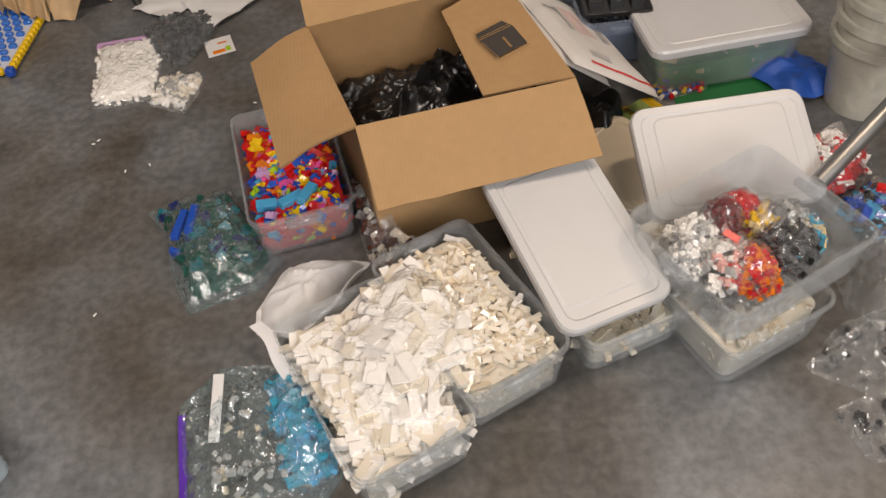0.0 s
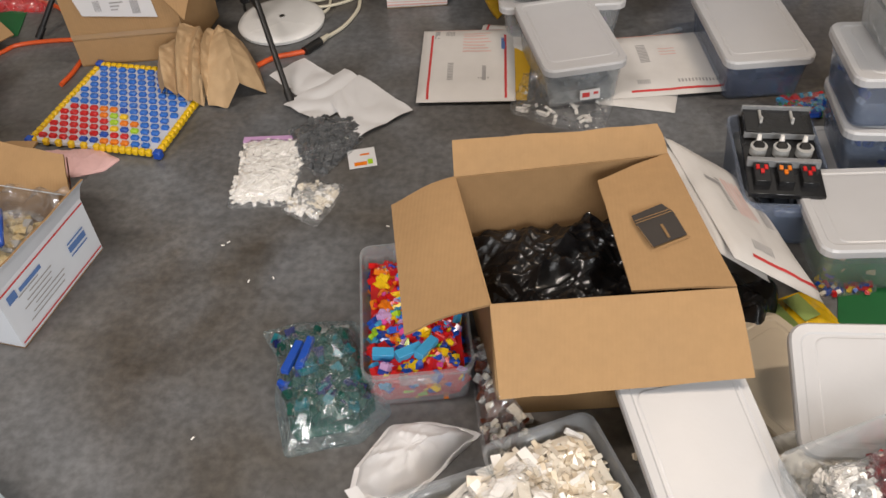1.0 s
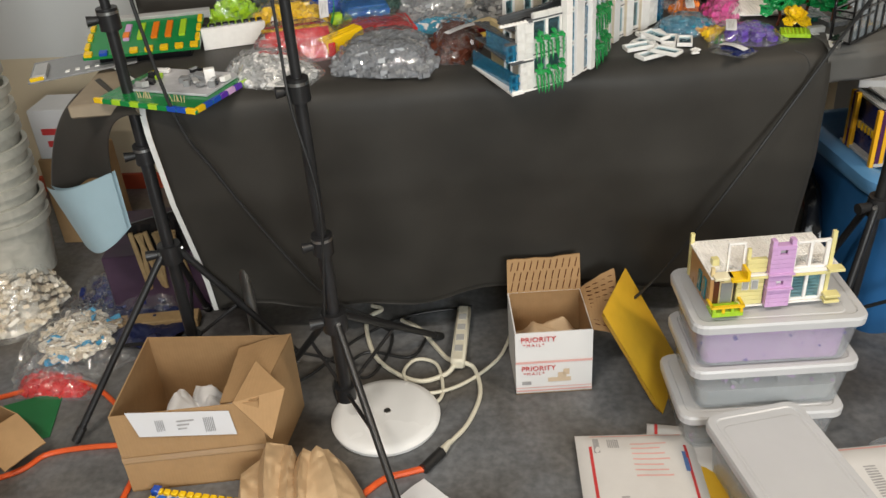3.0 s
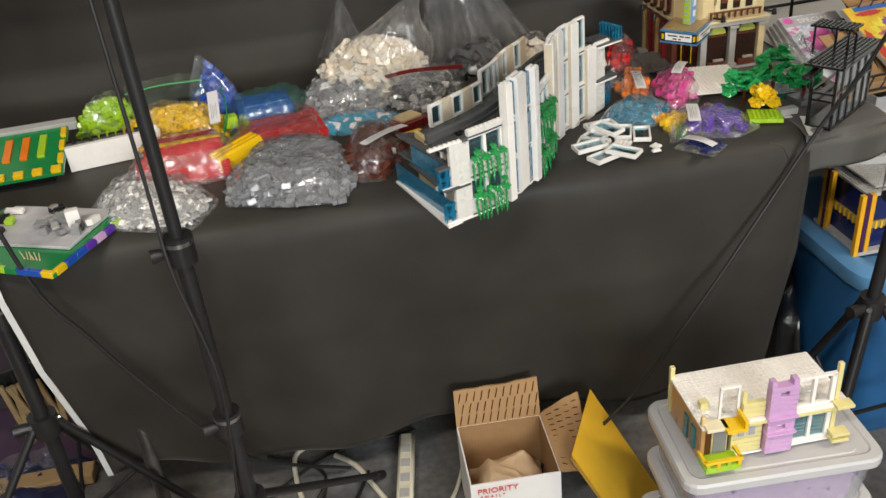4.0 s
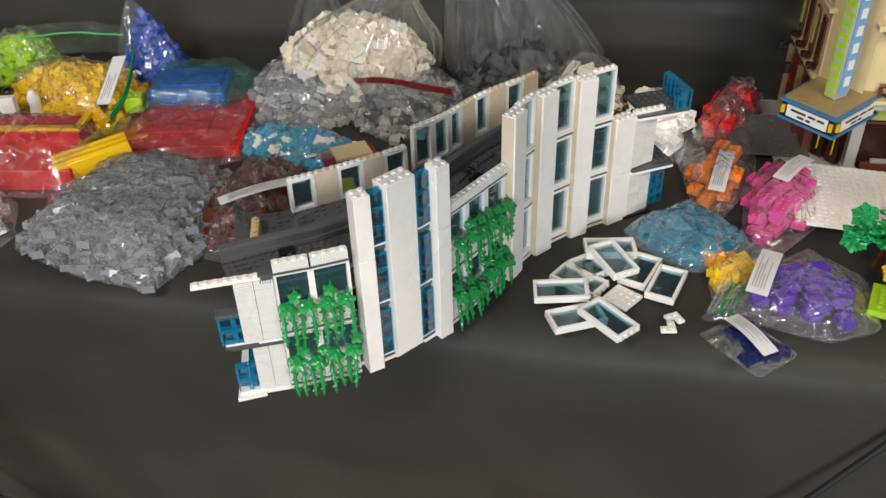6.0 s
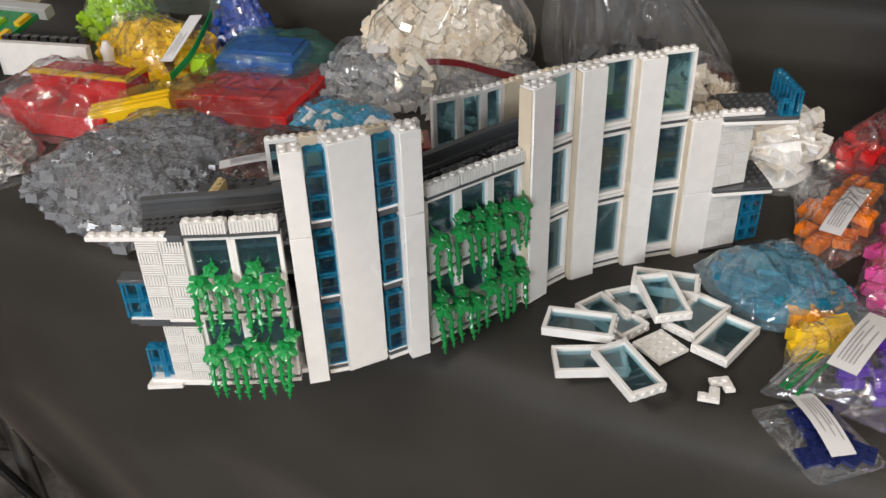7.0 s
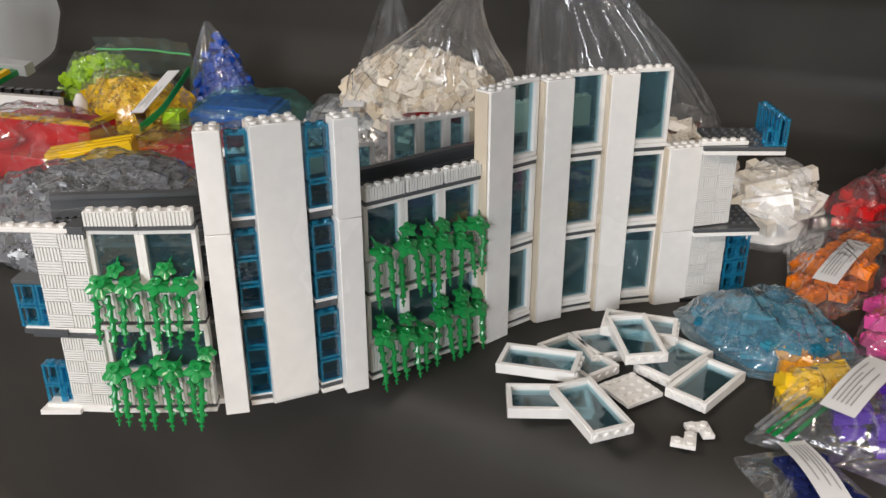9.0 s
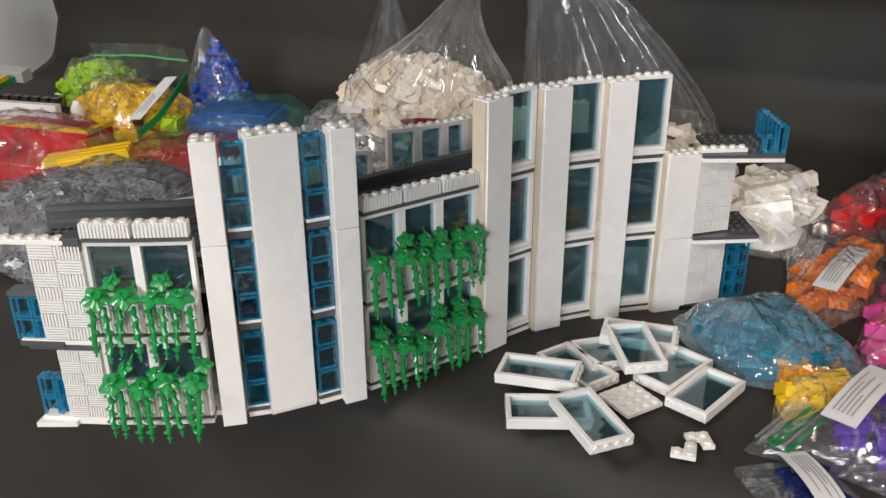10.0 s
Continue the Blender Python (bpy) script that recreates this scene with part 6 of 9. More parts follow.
def kraft_heap():
    ob = thing("kraft_paper", "crumpled brown kraft packing paper", "paper", (0, 0, 0))

    def creased(fn, nu, nv, seed, amp):
        def g(u, v):
            p = Vector(fn(u, v))
            for f, a in ((22, 1.0), (48, .45)):
                p += Vector((.4, -.6, .7)) * amp * a * (abs(noise.noise(p * f + Vector((seed, 0, 0)))) * 2 - .5)
            p.z = max(.003, p.z)
            return p
        mb = MB().grid(lambda u, v: tuple(g(u, v)), nu, nv)
        mb.grid(lambda u, v: tuple(g(1 - u, v) + Vector((.0003, .0003, -.0009))), nu, nv)
        return mb
    # a folded fan of paper standing on its spread edge, with two sharp folds
    base = [Vector(p) for p in ((-.612, 2.155, .005), (-.560, 2.100, .075), (-.545, 2.052, .006), (-.490, 2.040, .005), (-.455, 2.072, .060), (-.402, 2.106, .006), (-.440, 2.205, .004))]
    peak = [Vector(p) for p in ((-.590, 2.270, .085), (-.575, 2.262, .112), (-.560, 2.258, .105), (-.548, 2.262, .118), (-.535, 2.262, .108), (-.525, 2.270, .100), (-.520, 2.280, .07))]

    def fan(u, v):
        k = min(5, int(u * 6))
        t = u * 6 - k
        lo, hi = base[k].lerp(base[k + 1], t), peak[k].lerp(peak[k + 1], t)
        p = lo.lerp(hi, v)
        p.z += .03 * math.sin(math.pi * v)
        return p
    part("folded_sheet", creased(fan, 54, 30, 3, .006), KRAFT, ob, angle=25)
    # and a second folded sheet beside it, gathered at its foot
    foot = [Vector(p) for p in ((-.690, 2.100, .004), (-.655, 2.068, .050), (-.632, 2.075, .020), (-.612, 2.045, .048), (-.596, 2.052, .016), (-.575, 2.036, .030), (-.556, 2.050, .004))]
    head = [Vector(p) for p in ((-.712, 2.180, .005), (-.700, 2.215, .085), (-.672, 2.262, .080), (-.650, 2.262, .128), (-.622, 2.285, .100), (-.598, 2.262, .118), (-.572, 2.230, .060))]

    def gathered(u, v):
        k = min(5, int(u * 6))
        t = u * 6 - k
        p = foot[k].lerp(foot[k + 1], t).lerp(head[k].lerp(head[k + 1], t), v)
        p.z += .035 * math.sin(math.pi * v) * (1 if 0 < u < 1 else 0)
        return p
    part("crushed_sheet", creased(gathered, 60, 30, 7, .008), KRAFT, ob, angle=25)
    back = lambda u, v: head[min(5, int(u * 6))].lerp(head[min(5, int(u * 6)) + 1], u * 6 - min(5, int(u * 6))).lerp(Vector((-.66 + .07 * u, 2.29, .004)), v)
    part("back_sheet", creased(back, 40, 16, 9, .006), KRAFT, ob, angle=25)
    return ob


kraft_heap()
# white base disc
disc = thing("round_base", "round white plastic lamp base lying on the floor", "lamp base", (-.437, 2.47, 0))
mb = MB()
prof = [(.0, .026), (.02, .026), (.105, .024), (.121, .020), (.127, .012), (.125, .003), (.118, .0005), (.0, .0005)]
mb.loft([[(r * math.cos(2 * math.pi * i / 64), r * math.sin(2 * math.pi * i / 64), z) for i in range(64)] for r, z in reversed(prof[1:-1])], True, True)
part("disc", mb, mat("gloss_white_enamel", (.80, .80, .79), .25, vary=.02), disc)
part("socket", MB().cyl((.005, 0, .0255), (.005, 0, .0285), .008, n=16), STEEL, disc)

# ---- papers, zip bags ----
def paper_sheet(label, poly, z, seed, lift=.012):
    cx, cy = sum(p[0] for p in poly) / 4, sum(p[1] for p in poly) / 4
    a, b, c, d = [Vector((p[0] - cx, p[1] - cy, 0)) for p in poly]
    fn = lambda u, v: tuple(a.lerp(b, u).lerp(d.lerp(c, u), v) + Vector((0, 0, .0012 + lift * abs(noise.noise(Vector((u * 2.1, v * 2.1, seed)))) + .006 * max(0, abs(u - .5) - .42) * 10 * abs(noise.noise(Vector((seed, v * 3, 1)))))))
    mb = MB().grid(fn, 22, 22)
    mb.grid(lambda u, v: tuple(Vector(fn(1 - u, v)) - Vector((0, 0, .0005))), 22, 22)
    return solo("paper_sheet", mb, PAPER, label, "paper", pose(cx, cy, z), group="papers on the floor")


paper_sheet("creased white paper sheet on the floor", [(-.415, 2.195), (-.335, 2.282), (-.20, 2.15), (-.285, 2.06)], .001, 1)
paper_sheet("creased white paper sheet on another sheet", [(-.345, 2.05), (-.21, 2.218), (-.11, 2.12), (-.24, 1.97)], .006, 2)
paper_sheet("creased white paper sheet with folded corner", [(-.225, 2.06), (-.165, 2.18), (-.005, 2.018), (-.135, 1.898)], .011, 3)
bag("zip_bag", "clear zip bag of white bricks with purple seal", [(-.416, 1.912), (-.250, 1.922), (-.247, 1.76), (-.243, 1.665), (-.395, 1.650), (-.402, 1.77)], 0, .028, [W_BRICK, W_BRICK], "strip", 330, 70, tilt=.14, zipper=((-.413, 1.900), (-.252, 1.909), .022, LPINK_P), fill=.85, wr=.004, flat=4)
bag("zip_bag", "clear zip bag of dark grey bricks", [(-.315, 1.935), (-.235, 2.005), (-.150, 1.985), (-.110, 1.90), (-.165, 1.80), (-.20, 1.745), (-.262, 1.83)], .006, .026, [GREY_PLATE, GREY2, GREY2], "mix", 200, 71, fill=.84, wr=.004, skin=film("very_clear_film", haze=.02, gloss=.4, wrinkle=.35))
bag("zip_bag", "small clear bag of white and grey pieces", [(-.235, 1.76), (-.135, 1.738), (-.15, 1.66), (-.178, 1.592), (-.272, 1.648)], 0, .018, [W_BRICK, W_BRICK2, GREY3], "mix", 60, 72, fill=.76, wr=.004)
card = thing("picture_card", "small white card with orange and green print", "card", M=pose(-.11, 1.836, .002, 0, 0, 14))
part("card_sheet", MB().box((0, 0, .0006), (.066, .072, .0012)), PAPER, card)
part("print", MB().box((-.005, -.022, .0016), (.03, .013, .0006)).box((.008, .012, .0016), (.022, .006, .0006)), ORANGE_P, card)
part("print", MB().box((.018, -.018, .0016), (.012, .018, .0006)), LIME_P, card)

# ---- cables ----
def cable(name, label, pts, r, m, n=8):
    return solo(name, MB().tube(smooth_line(pts, n), r, 8), m, label, "cable")


cable("extension_cable", "orange extension cable on the floor", [(-1.75, 2.05, .006), (-1.5, 2.18, .006), (-1.263, 2.296, .006), (-1.20, 2.36, .006), (-1.06, 2.385, .006), (-.985, 2.37, .006), (-.975, 2.23, .006), (-.985, 2.15, .006)], .0065, CABLE_O)
cable("extension_cable", "orange extension cable on the floor", [(-.50, 2.195, .006), (-.467, 2.224, .007), (-.42, 2.275, .007), (-.37, 2.295, .007), (-.33, 2.308, .008)], .0075, CABLE_O)
cable("extension_cable", "orange cable behind the boxes", [(-1.62, 2.50, .006), (-1.42, 2.56, .006), (-1.30, 2.62, .006), (-1.20, 2.60, .006), (-1.10, 2.52, .006)], .0065, CABLE_O)
pg = thing("cable_plug", "black and cream cable connector", "plug", (0, 0, 0))
part("socket", MB().cyl((-.336, 2.300, .012), (-.300, 2.352, .012), .0125, n=12), WIRE_BLK, pg)
part("plug", MB().cyl((-.300, 2.352, .012), (-.283, 2.384, .012), .010, .006, n=12), CABLE_W, pg)
cable("power_cable", "cream power cable on the floor", [(-.283, 2.384, .008), (-.245, 2.45, .006), (-.22, 2.55, .006), (-.235, 2.64, .008), (-.262, 2.655, .02)], .0055, CABLE_W)
cable("power_cable", "cream power cable curling on the floor", [(-.53, 2.93, .006), (-.50, 2.91, .006), (-.535, 2.86, .006), (-.50, 2.72, .006), (-.44, 2.64, .006), (-.37, 2.60, .006), (-.31, 2.62, .008), (-.285, 2.64, .02)], .006, CABLE_W)
cable("power_cable", "cream power cable curling on the floor", [(-.44, 2.86, .006), (-.39, 2.82, .006), (-.34, 2.74, .006), (-.31, 2.69, .008), (-.29, 2.66, .02)], .006, CABLE_W)
cable("power_cable", "white cable looping to the lamp base", [(-.34, 2.50, .008), (-.31, 2.55, .008), (-.33, 2.66, .008), (-.385, 2.68, .01), (-.41, 2.62, .012), (-.36, 2.55, .012), (-.27, 2.58, .008), (-.18, 2.68, .006), (-.14, 2.80, .006)], .0045, CABLE_W)
ps = thing("power_strip", "cream power strip standing on end", "power strip", M=pose(-.273, 2.76, .018, 0, 0, 88))
part("strip_body", MB().box((0, 0, .004), (.24, .036, .03), ch=.006), CABLE_W, ps)
for k in range(4):
    part("outlet", MB().box((-.07 + k * .045, 0, .0195), (.024, .02, .001)), GREY3, ps)
cable("thin_cable", "black cable on the floor", [(-.80, 2.55, .004), (-.66, 2.62, .004), (-.55, 2.78, .004), (-.42, 2.88, .004), (-.25, 2.92, .004)], .004, WIRE_BLK)
cable("thin_cable", "black cable on the floor", [(-.52, 2.45, .004), (-.58, 2.60, .004), (-.52, 2.72, .004), (-.40, 2.70, .004), (-.36, 2.80, .004)], .004, WIRE_BLK)
cable("thin_cable", "black cable on the floor", [(-.78, 2.75, .004), (-.62, 2.70, .004), (-.50, 2.62, .004), (-.46, 2.80, .004), (-.60, 2.88, .004)], .004, WIRE_BLK)

# ---- priority box, yellow mailer, stack with the dolls' house ----
q0, q1, q2, q3 = (-.134, 2.552), (.044, 2.566), (.028, 2.735), (-.150, 2.722)
pb = carton("white priority mail box standing open", [q0, q1, q2, q3], [q0, q1, q2, q3], .178, m=mat("white_carton", (.74, .73, .72), .55, vary=.03, scale=20), flaps=[
    ("back_flap", [(*q3, .178), (*q2, .178), (.025, 2.744, .272), (-.149, 2.731, .266)], CARD), ("side_flap", [(*q2, .178), (*q1, .178), (.118, 2.60, .13), (.104, 2.715, .245)], CARD)])
ox, oy = pb.location.x, pb.location.y
A3, B3 = Vector((q0[0] - ox, q0[1] - oy, 0)), Vector((q1[0] - ox, q1[1] - oy, 0))
nn = Vector((B3 - A3).cross(Vector((0, 0, 1)))).normalized() * .0025
face = lambda u, v, k=0: A3.lerp(B3, u) + Vector((0, 0, v)) + nn * (1 + .5 * k)
for v0, v1 in ((.010, .014), (.020, .022), (.092, .098)):
    part("stripe", MB().add([face(0, v0), face(1, v0), face(1, v1), face(0, v1)], [(0, 1, 2, 3)]), PINK_INK, pb)
fr = frame_of(face(.07, .155, 1), face(.5, .155, 1), face(.07, .19, 1))
words("PRIORITY", .019, fr, RED_INK, pb)
words("* M A I L *", .011, frame_of(face(.10, .142, 1), face(.5, .142, 1), face(.10, .19, 1)), RED_INK, pb)
words("PRIORITY", .019, frame_of(face(.07, .072, 1), face(.5, .072, 1), face(.07, .1, 1)), RED_INK, pb)
words("* M A I L *", .011, frame_of(face(.10, .059, 1), face(.5, .059, 1), face(.10, .1, 1)), RED_INK, pb)
mb = MB()
for u0, u1, v0, v1 in ((.42, .72, .036, .048), (.55, .66, .048, .062), (.62, .70, .055, .072)):
    mb.add([face(u0, v0), face(u1, v0), face(u1, v1), face(u0, v1)], [(0, 1, 2, 3)])
part("print", mb, mat("tan_print", (.62, .48, .34), .6), pb)
part("print", MB().add([face(.08, .03), face(.2, .03), face(.2, .04), face(.08, .04)], [(0, 1, 2, 3)]), GREY_INK, pb)
Q3, Q2 = Vector((q3[0] - ox, q3[1] - oy, .178)), Vector((q2[0] - ox, q2[1] - oy, .178))
mb = MB()
F3, F2 = Vector((-.149 - ox, 2.731 - oy, .266)), Vector((.025 - ox, 2.744 - oy, .272))
for r in range(3):
    for k in range(11):
        u = .05 + k * .088 + .03 * (r % 2)
        lo, hi = Q3.lerp(Q2, u), F3.lerp(F2, u)
        mb.cyl(lo.lerp(hi, .06 + .31 * r) + Vector((0, -.0035, 0)), lo.lerp(hi, .31 + .31 * r) + Vector((.005, -.0035, 0)), .0010, n=5)
part("print", mb, BROWN_P, pb)
mb = MB()
S0, S1, S2, S3 = [Vector((x - ox, y - oy, z)) for x, y, z in ((*q2, .178), (*q1, .178), (.118, 2.60, .13), (.104, 2.715, .245))]
for r in range(4):
    for k in range(10):
        u = .08 + k * .09
        lo, hi = S0.lerp(S1, u), S3.lerp(S2, u)
        mb.cyl(lo.lerp(hi, .12 + .22 * r) + Vector((0, 0, .004)), lo.lerp(hi, .25 + .22 * r) + Vector((0, -.003, .004)), .0010, n=5)
part("print", mb, BROWN_P, pb)
solo("packing_paper", crumple([(-.13, 2.57), (.03, 2.58), (.02, 2.72), (-.14, 2.71)], .075, 9, amp=-.05, n=90, rings=40, f=(9, 22)), mat("tan_paper", (.62, .46, .30), .7, vary=.08, bump=.2), "crumpled tan paper in the mail box", "paper", pose(0, 0, .07))
YENV = mat("yellow_kraft_mailer", (.72, .42, .03), .55, vary=.07, scale=30, bump=.25, bscale=50)
envelope("yellow padded mailer standing against the tubs", frame_of((.196, 2.475, .004), (.062, 2.535, .245), (.262, 2.675, .012)), .285, .205, .026, m=YENV, name="padded_mailer", seed=9)
for k, (dx, dy, a) in enumerate(((-.004, 0, 4), (.008, .006, 4.5), (.003, -.002, 4))):
    tub("lidded tub of purple bricks" if k == 2 else "lidded clear tub under a stack", (.371 + dx, 2.456 + dy), a, .328, .205, .106, z=k * .1165, lid=True, fillmat=[LPINK_P, PURPLE_P] if k == 2 else [GREY3, LPINK_P], kind="small", fill=(.35, .45, .9)[k], count=(60, 80, 260)[k], seed=80 + k, group="stack with the toy house")


def dolls_house():
    """The front of a two-storey toy house; its upper floor is a wide studded plate behind the front."""
    ob = thing("toy_house", "pale yellow and lilac brick-built toy house front", "toy house", M=pose(.243, 2.371, .3588, 0, 0, 6.2))
    PY = abs_plastic("pale_yellow_brick", (.74, .66, .30))
    W, D, F, T = .2525, .142, .074, .138
    box = lambda c, q, ch=.0005: MB().box(c, q, ch=ch)
    part("base_plate", box((W / 2, D * .5, .0016), (W - .008, D - .01, .0032)), W_BRICK, ob)
    mb = box((W / 2, D * .5, F), (W, D, .0034))
    for i in range(31):
        for j in range(17):
            if j > 2 or i > 26:
                mb.stud(.006 + i * U, .006 + j * U, F + .0017, n=6)
    part("floor_plate", mb, W_BRICK, ob, "white studded upper floor plate")
    part("plate_edge", box((W / 2, .001, F - .005), (W - .05, .004, .006)), PY, ob)
    # lower storey: brown door and grey pane over a lime and yellow balcony
    part("end_wall", box((.004, D * .45, F / 2), (.007, D * .85, F - .004)), mat("tan_side_brick", (.48, .26, .10), .3, vary=.06), ob)
    for y in (D * .22, D * .42):
        part("shutter", box((-.001, y, F * .48), (.004, .016, .044)), TEAL_P, ob, "teal shutter")
    part("door", box((.014, .012, .032), (.018, .006, .056)), BROWN_P, ob)
    part("pane", box((.034, .008, .036), (.022, .004, .044)), GREY1, ob)
    part("pane_frame", box((.034, .0095, .036), (.027, .004, .050)), TAN_P, ob)
    part("balcony", box((.030, -.006, .006), (.060, .036, .010)), LIME_P, ob, "lime green balcony base")
    for k in range(4):
        part("balcony_post", box((.004 + k * .0175, -.021, .015), (.006, .006, .014)), YEL_P if k % 2 else LIME_P, ob)
    part("balcony_rail", box((.030, -.021, .022), (.064, .007, .005)), YEL_P, ob)
    for x in (.0, .060):
        part("balcony_rail", box((x, -.006, .022), (.006, .030, .005)), YEL_P, ob)
    # pale yellow walls in courses, with small panes
    for r in range(7):
        part("course", box((.080, .012, .009 + r * .0098), (.052, .010, .0092)), PY, ob)
    for x in (.070, .088):
        part("pane", box((x, .0062, .050), (.011, .003, .018)), GREY3, ob)
        part("pane_frame", box((x, .0074, .050), (.014, .003, .022)), W_BRICK, ob)
    for r in range(3):
        part("course", box((.089, .012, F + .008 + r * .0098), (.038, .010, .0092)), PY, ob)
    part("corner_post", box((.073, .014, F + .028), (.007, .007, .052)), PY, ob)
    # upper balcony and yellow awning seat
    part("upper_ledge", box((.022, .002, F + .004), (.036, .024, .006)), abs_plastic("cream_brick", (.80, .72, .50)), ob)
    part("awning", box((.050, -.004, F + .004), (.034, .032, .006)), YEL_P, ob, "bright yellow awning")
    part("awning_back", box((.064, -.004, F + .014), (.006, .032, .016)), YEL_P, ob)
    for x in (.034, .064):
        part("screen_post", box((x, .016, F + .034), (.004, .005, .064)), W_BRICK, ob)
    for z in (F + .004, F + .066):
        part("screen_rail", box((.049, .016, z), (.034, .005, .005)), W_BRICK, ob)
    part("toy_cube", box((.022, .050, F + .009), (.014, .014, .014)), PY, ob)
    # lilac tower in courses
    for r in range(14):
        zz = .006 + r * .0098
        if r in (5, 12):
            for x in (.117, .147):
                part("lilac_brick", box((x, .004, zz), (.016, .016, .0093)), LPINK_P, ob, "lilac tower brick")
            part("pane", box((.132, .006, zz), (.012, .006, .0090)), W_BRICK if r == 5 else GREY3, ob)
        else:
            part("lilac_brick", box((.132, .004, zz), (.046, .016, .0093)), LPINK_P, ob, "lilac tower brick")
    for x in (.114, .150):
        part("lilac_prong", box((x, .005, .0060 + 14 * .0098), (.009, .014, .011)), LPINK_P, ob)
    for z in (.0445, F + .003):
        part("lilac_ledge", box((.132, .000, z), (.050, .022, .003)), LPINK_P, ob)
    # white window frames beside the tower, on both floors
    for z0, z1 in ((.0034, F - .002), (F + .002, T)):
        for x in (.160, .190, .222):
            part("post", box((x, .012, (z0 + z1) / 2), (.006 if x < .2 else .008, .007, z1 - z0)), W_BRICK, ob)
        for z in (z0 + .003, z1 - .003):
            part("window_rail", box((.191, .012, z), (.068, .007, .005)), W_BRICK, ob)
    pn = part("pane", box((.191, .013, F / 2), (.060, .001, F - .012)), GLASS_T, ob)
    pn.visible_shadow = False
    for r in range(8):
        part("louvre", box((.191, .016, .012 + r * .0075), (.058, .0012, .002)), W_BRICK, ob)
    part("corner_post", box((.232, .014, .0765), (.008, .008, .153)), PY, ob, "pale yellow corner post")
    part("corner_post", box((.004, D - .005, .049), (.008, .008, .098)), PY, ob, "pale yellow corner post")
    part("corner_post", box((.005, .010, F / 2 + .010), (.007, .007, F + .020)), TAN_P, ob)
    for z in (.006, .018, F + .003):
        part("corner_ledge", box((.238, .000, z), (.030, .020, .006)), PY, ob)
    return ob


dolls_house()
# ---- mailers and lidded tubs at the east ----
PR = [(GREY_INK, .14, .19, .80, .94)] + code_bars(GREY_INK, .26, .36, .84, .93, 6) + code_bars(GREY_INK, .30, .36, .22, .46, 11, "v") + [(PINK_INK, .45, .45 + .3 * (1 - .1 * (k % 3)), .60 + k * .045, .612 + k * .045) for k in range(7)] + [(GREY_INK, .66, .70, .20, .40), (BLUE_INK, .86, .90, .64, .80)] + [(PINK_INK, .12, .9, .965, .975)] + code_bars(GREY_INK, .62, .74, .22, .24, 5)
envelope("white padded postal envelope with red side stripes", pose(.0, 2.046, .013, 0, 0, 1.5), .252, .348, .016, stripes=[(RED_INK, .10, .125, .02, .86), (RED_INK, .89, .915, .02, .86)], bars=PR, seed=2)
envelope("yellow padded mailer under a white envelope", pose(.008, 2.085, .002, 0, 0, -3), .272, .27, .010, m=YENV, name="padded_mailer", seed=4)
envelope("white padded envelope with a red corner stripe", pose(.135, 2.30, .003, 0, 0, -8), .16, .145, .012, stripes=[(RED_INK, .10, .14, .5, .98)], seed=6)
bag("clear_bag", "crumpled clear bag under the tub", [(.235, 2.02), (.272, 2.20), (.33, 2.17), (.40, 2.05), (.51, 2.10), (.46, 1.93), (.33, 1.965)], 0, .022, [W_BRICK], "strip", 14, 90, wr=.02, core=False)
tub("lidded clear tub of grey parts with a sticker", (.382, 2.182), -76, .325, .195, .115, z=.012, lid=True, fillmat=[GREY3, GREY1], kind="mix", fill=.4, count=70, seed=91, sticker=False)
st = thing("tub_sticker", "white printed sticker on the tub end", "label", M=pose(.432, 2.020, .055, 84, 0, 14))
part("label_sheet", MB().box((0, 0, 0), (.05, .026, .001)), PAPER, st)
part("print", MB().box((-.01, 0, .001), (.018, .012, .0006)).box((.015, .003, .001), (.012, .006, .0006)), RED_INK, st)
E3 = [(GREY_INK, .06, .12, .55, .7)] + code_bars(GREY_INK, .34, .42, .48, .78, 12, "v") + [(PINK_INK, .52, .66, .58 + k * .05, .59 + k * .05) for k in range(3)] + [(PINK_INK, .02, .8, .955, .975)] + code_bars(GREY_INK, .25, .36, .14, .20, 7) + code_bars(GREY_INK, .58, .92, .13, .17, 12)
envelope("large white postal envelope with a red stripe", pose(.488, 2.058, .012, 0, 0, 7), .306, .285, .012, stripes=[(RED_INK, .18, .99, .045, .07)], bars=E3, seed=7)
envelope("white envelope under another envelope", pose(.455, 2.055, .001, 0, 0, -12), .19, .12, .010, seed=8)
tub("lidded smoky blue plastic tub", (.838, 2.235), -83, .345, .205, .115, lid=True, plastic=TUBS, fillmat=[NAVY_P, GREY2], kind="mix", fill=.5, count=70, seed=92)
bag("toy_pieces", "loose green, blue and red toy pieces", [(.86, 1.98), (1.0, 2.0), (1.02, 2.10), (.90, 2.09)], .0, .02, [GREEN_P, BLUE_P, RED_P, LBLUE_P], "mix", 40, 93, core=False)
solo("clear_strip", MB().box((0, 0, .004), (.10, .018, .006), ch=.001), TUBP, "narrow clear plastic strip on the floor", "strip", pose(.66, 2.39, 0, 0, 0, 25))


# ---- on the table ----
Z = TH + .0022


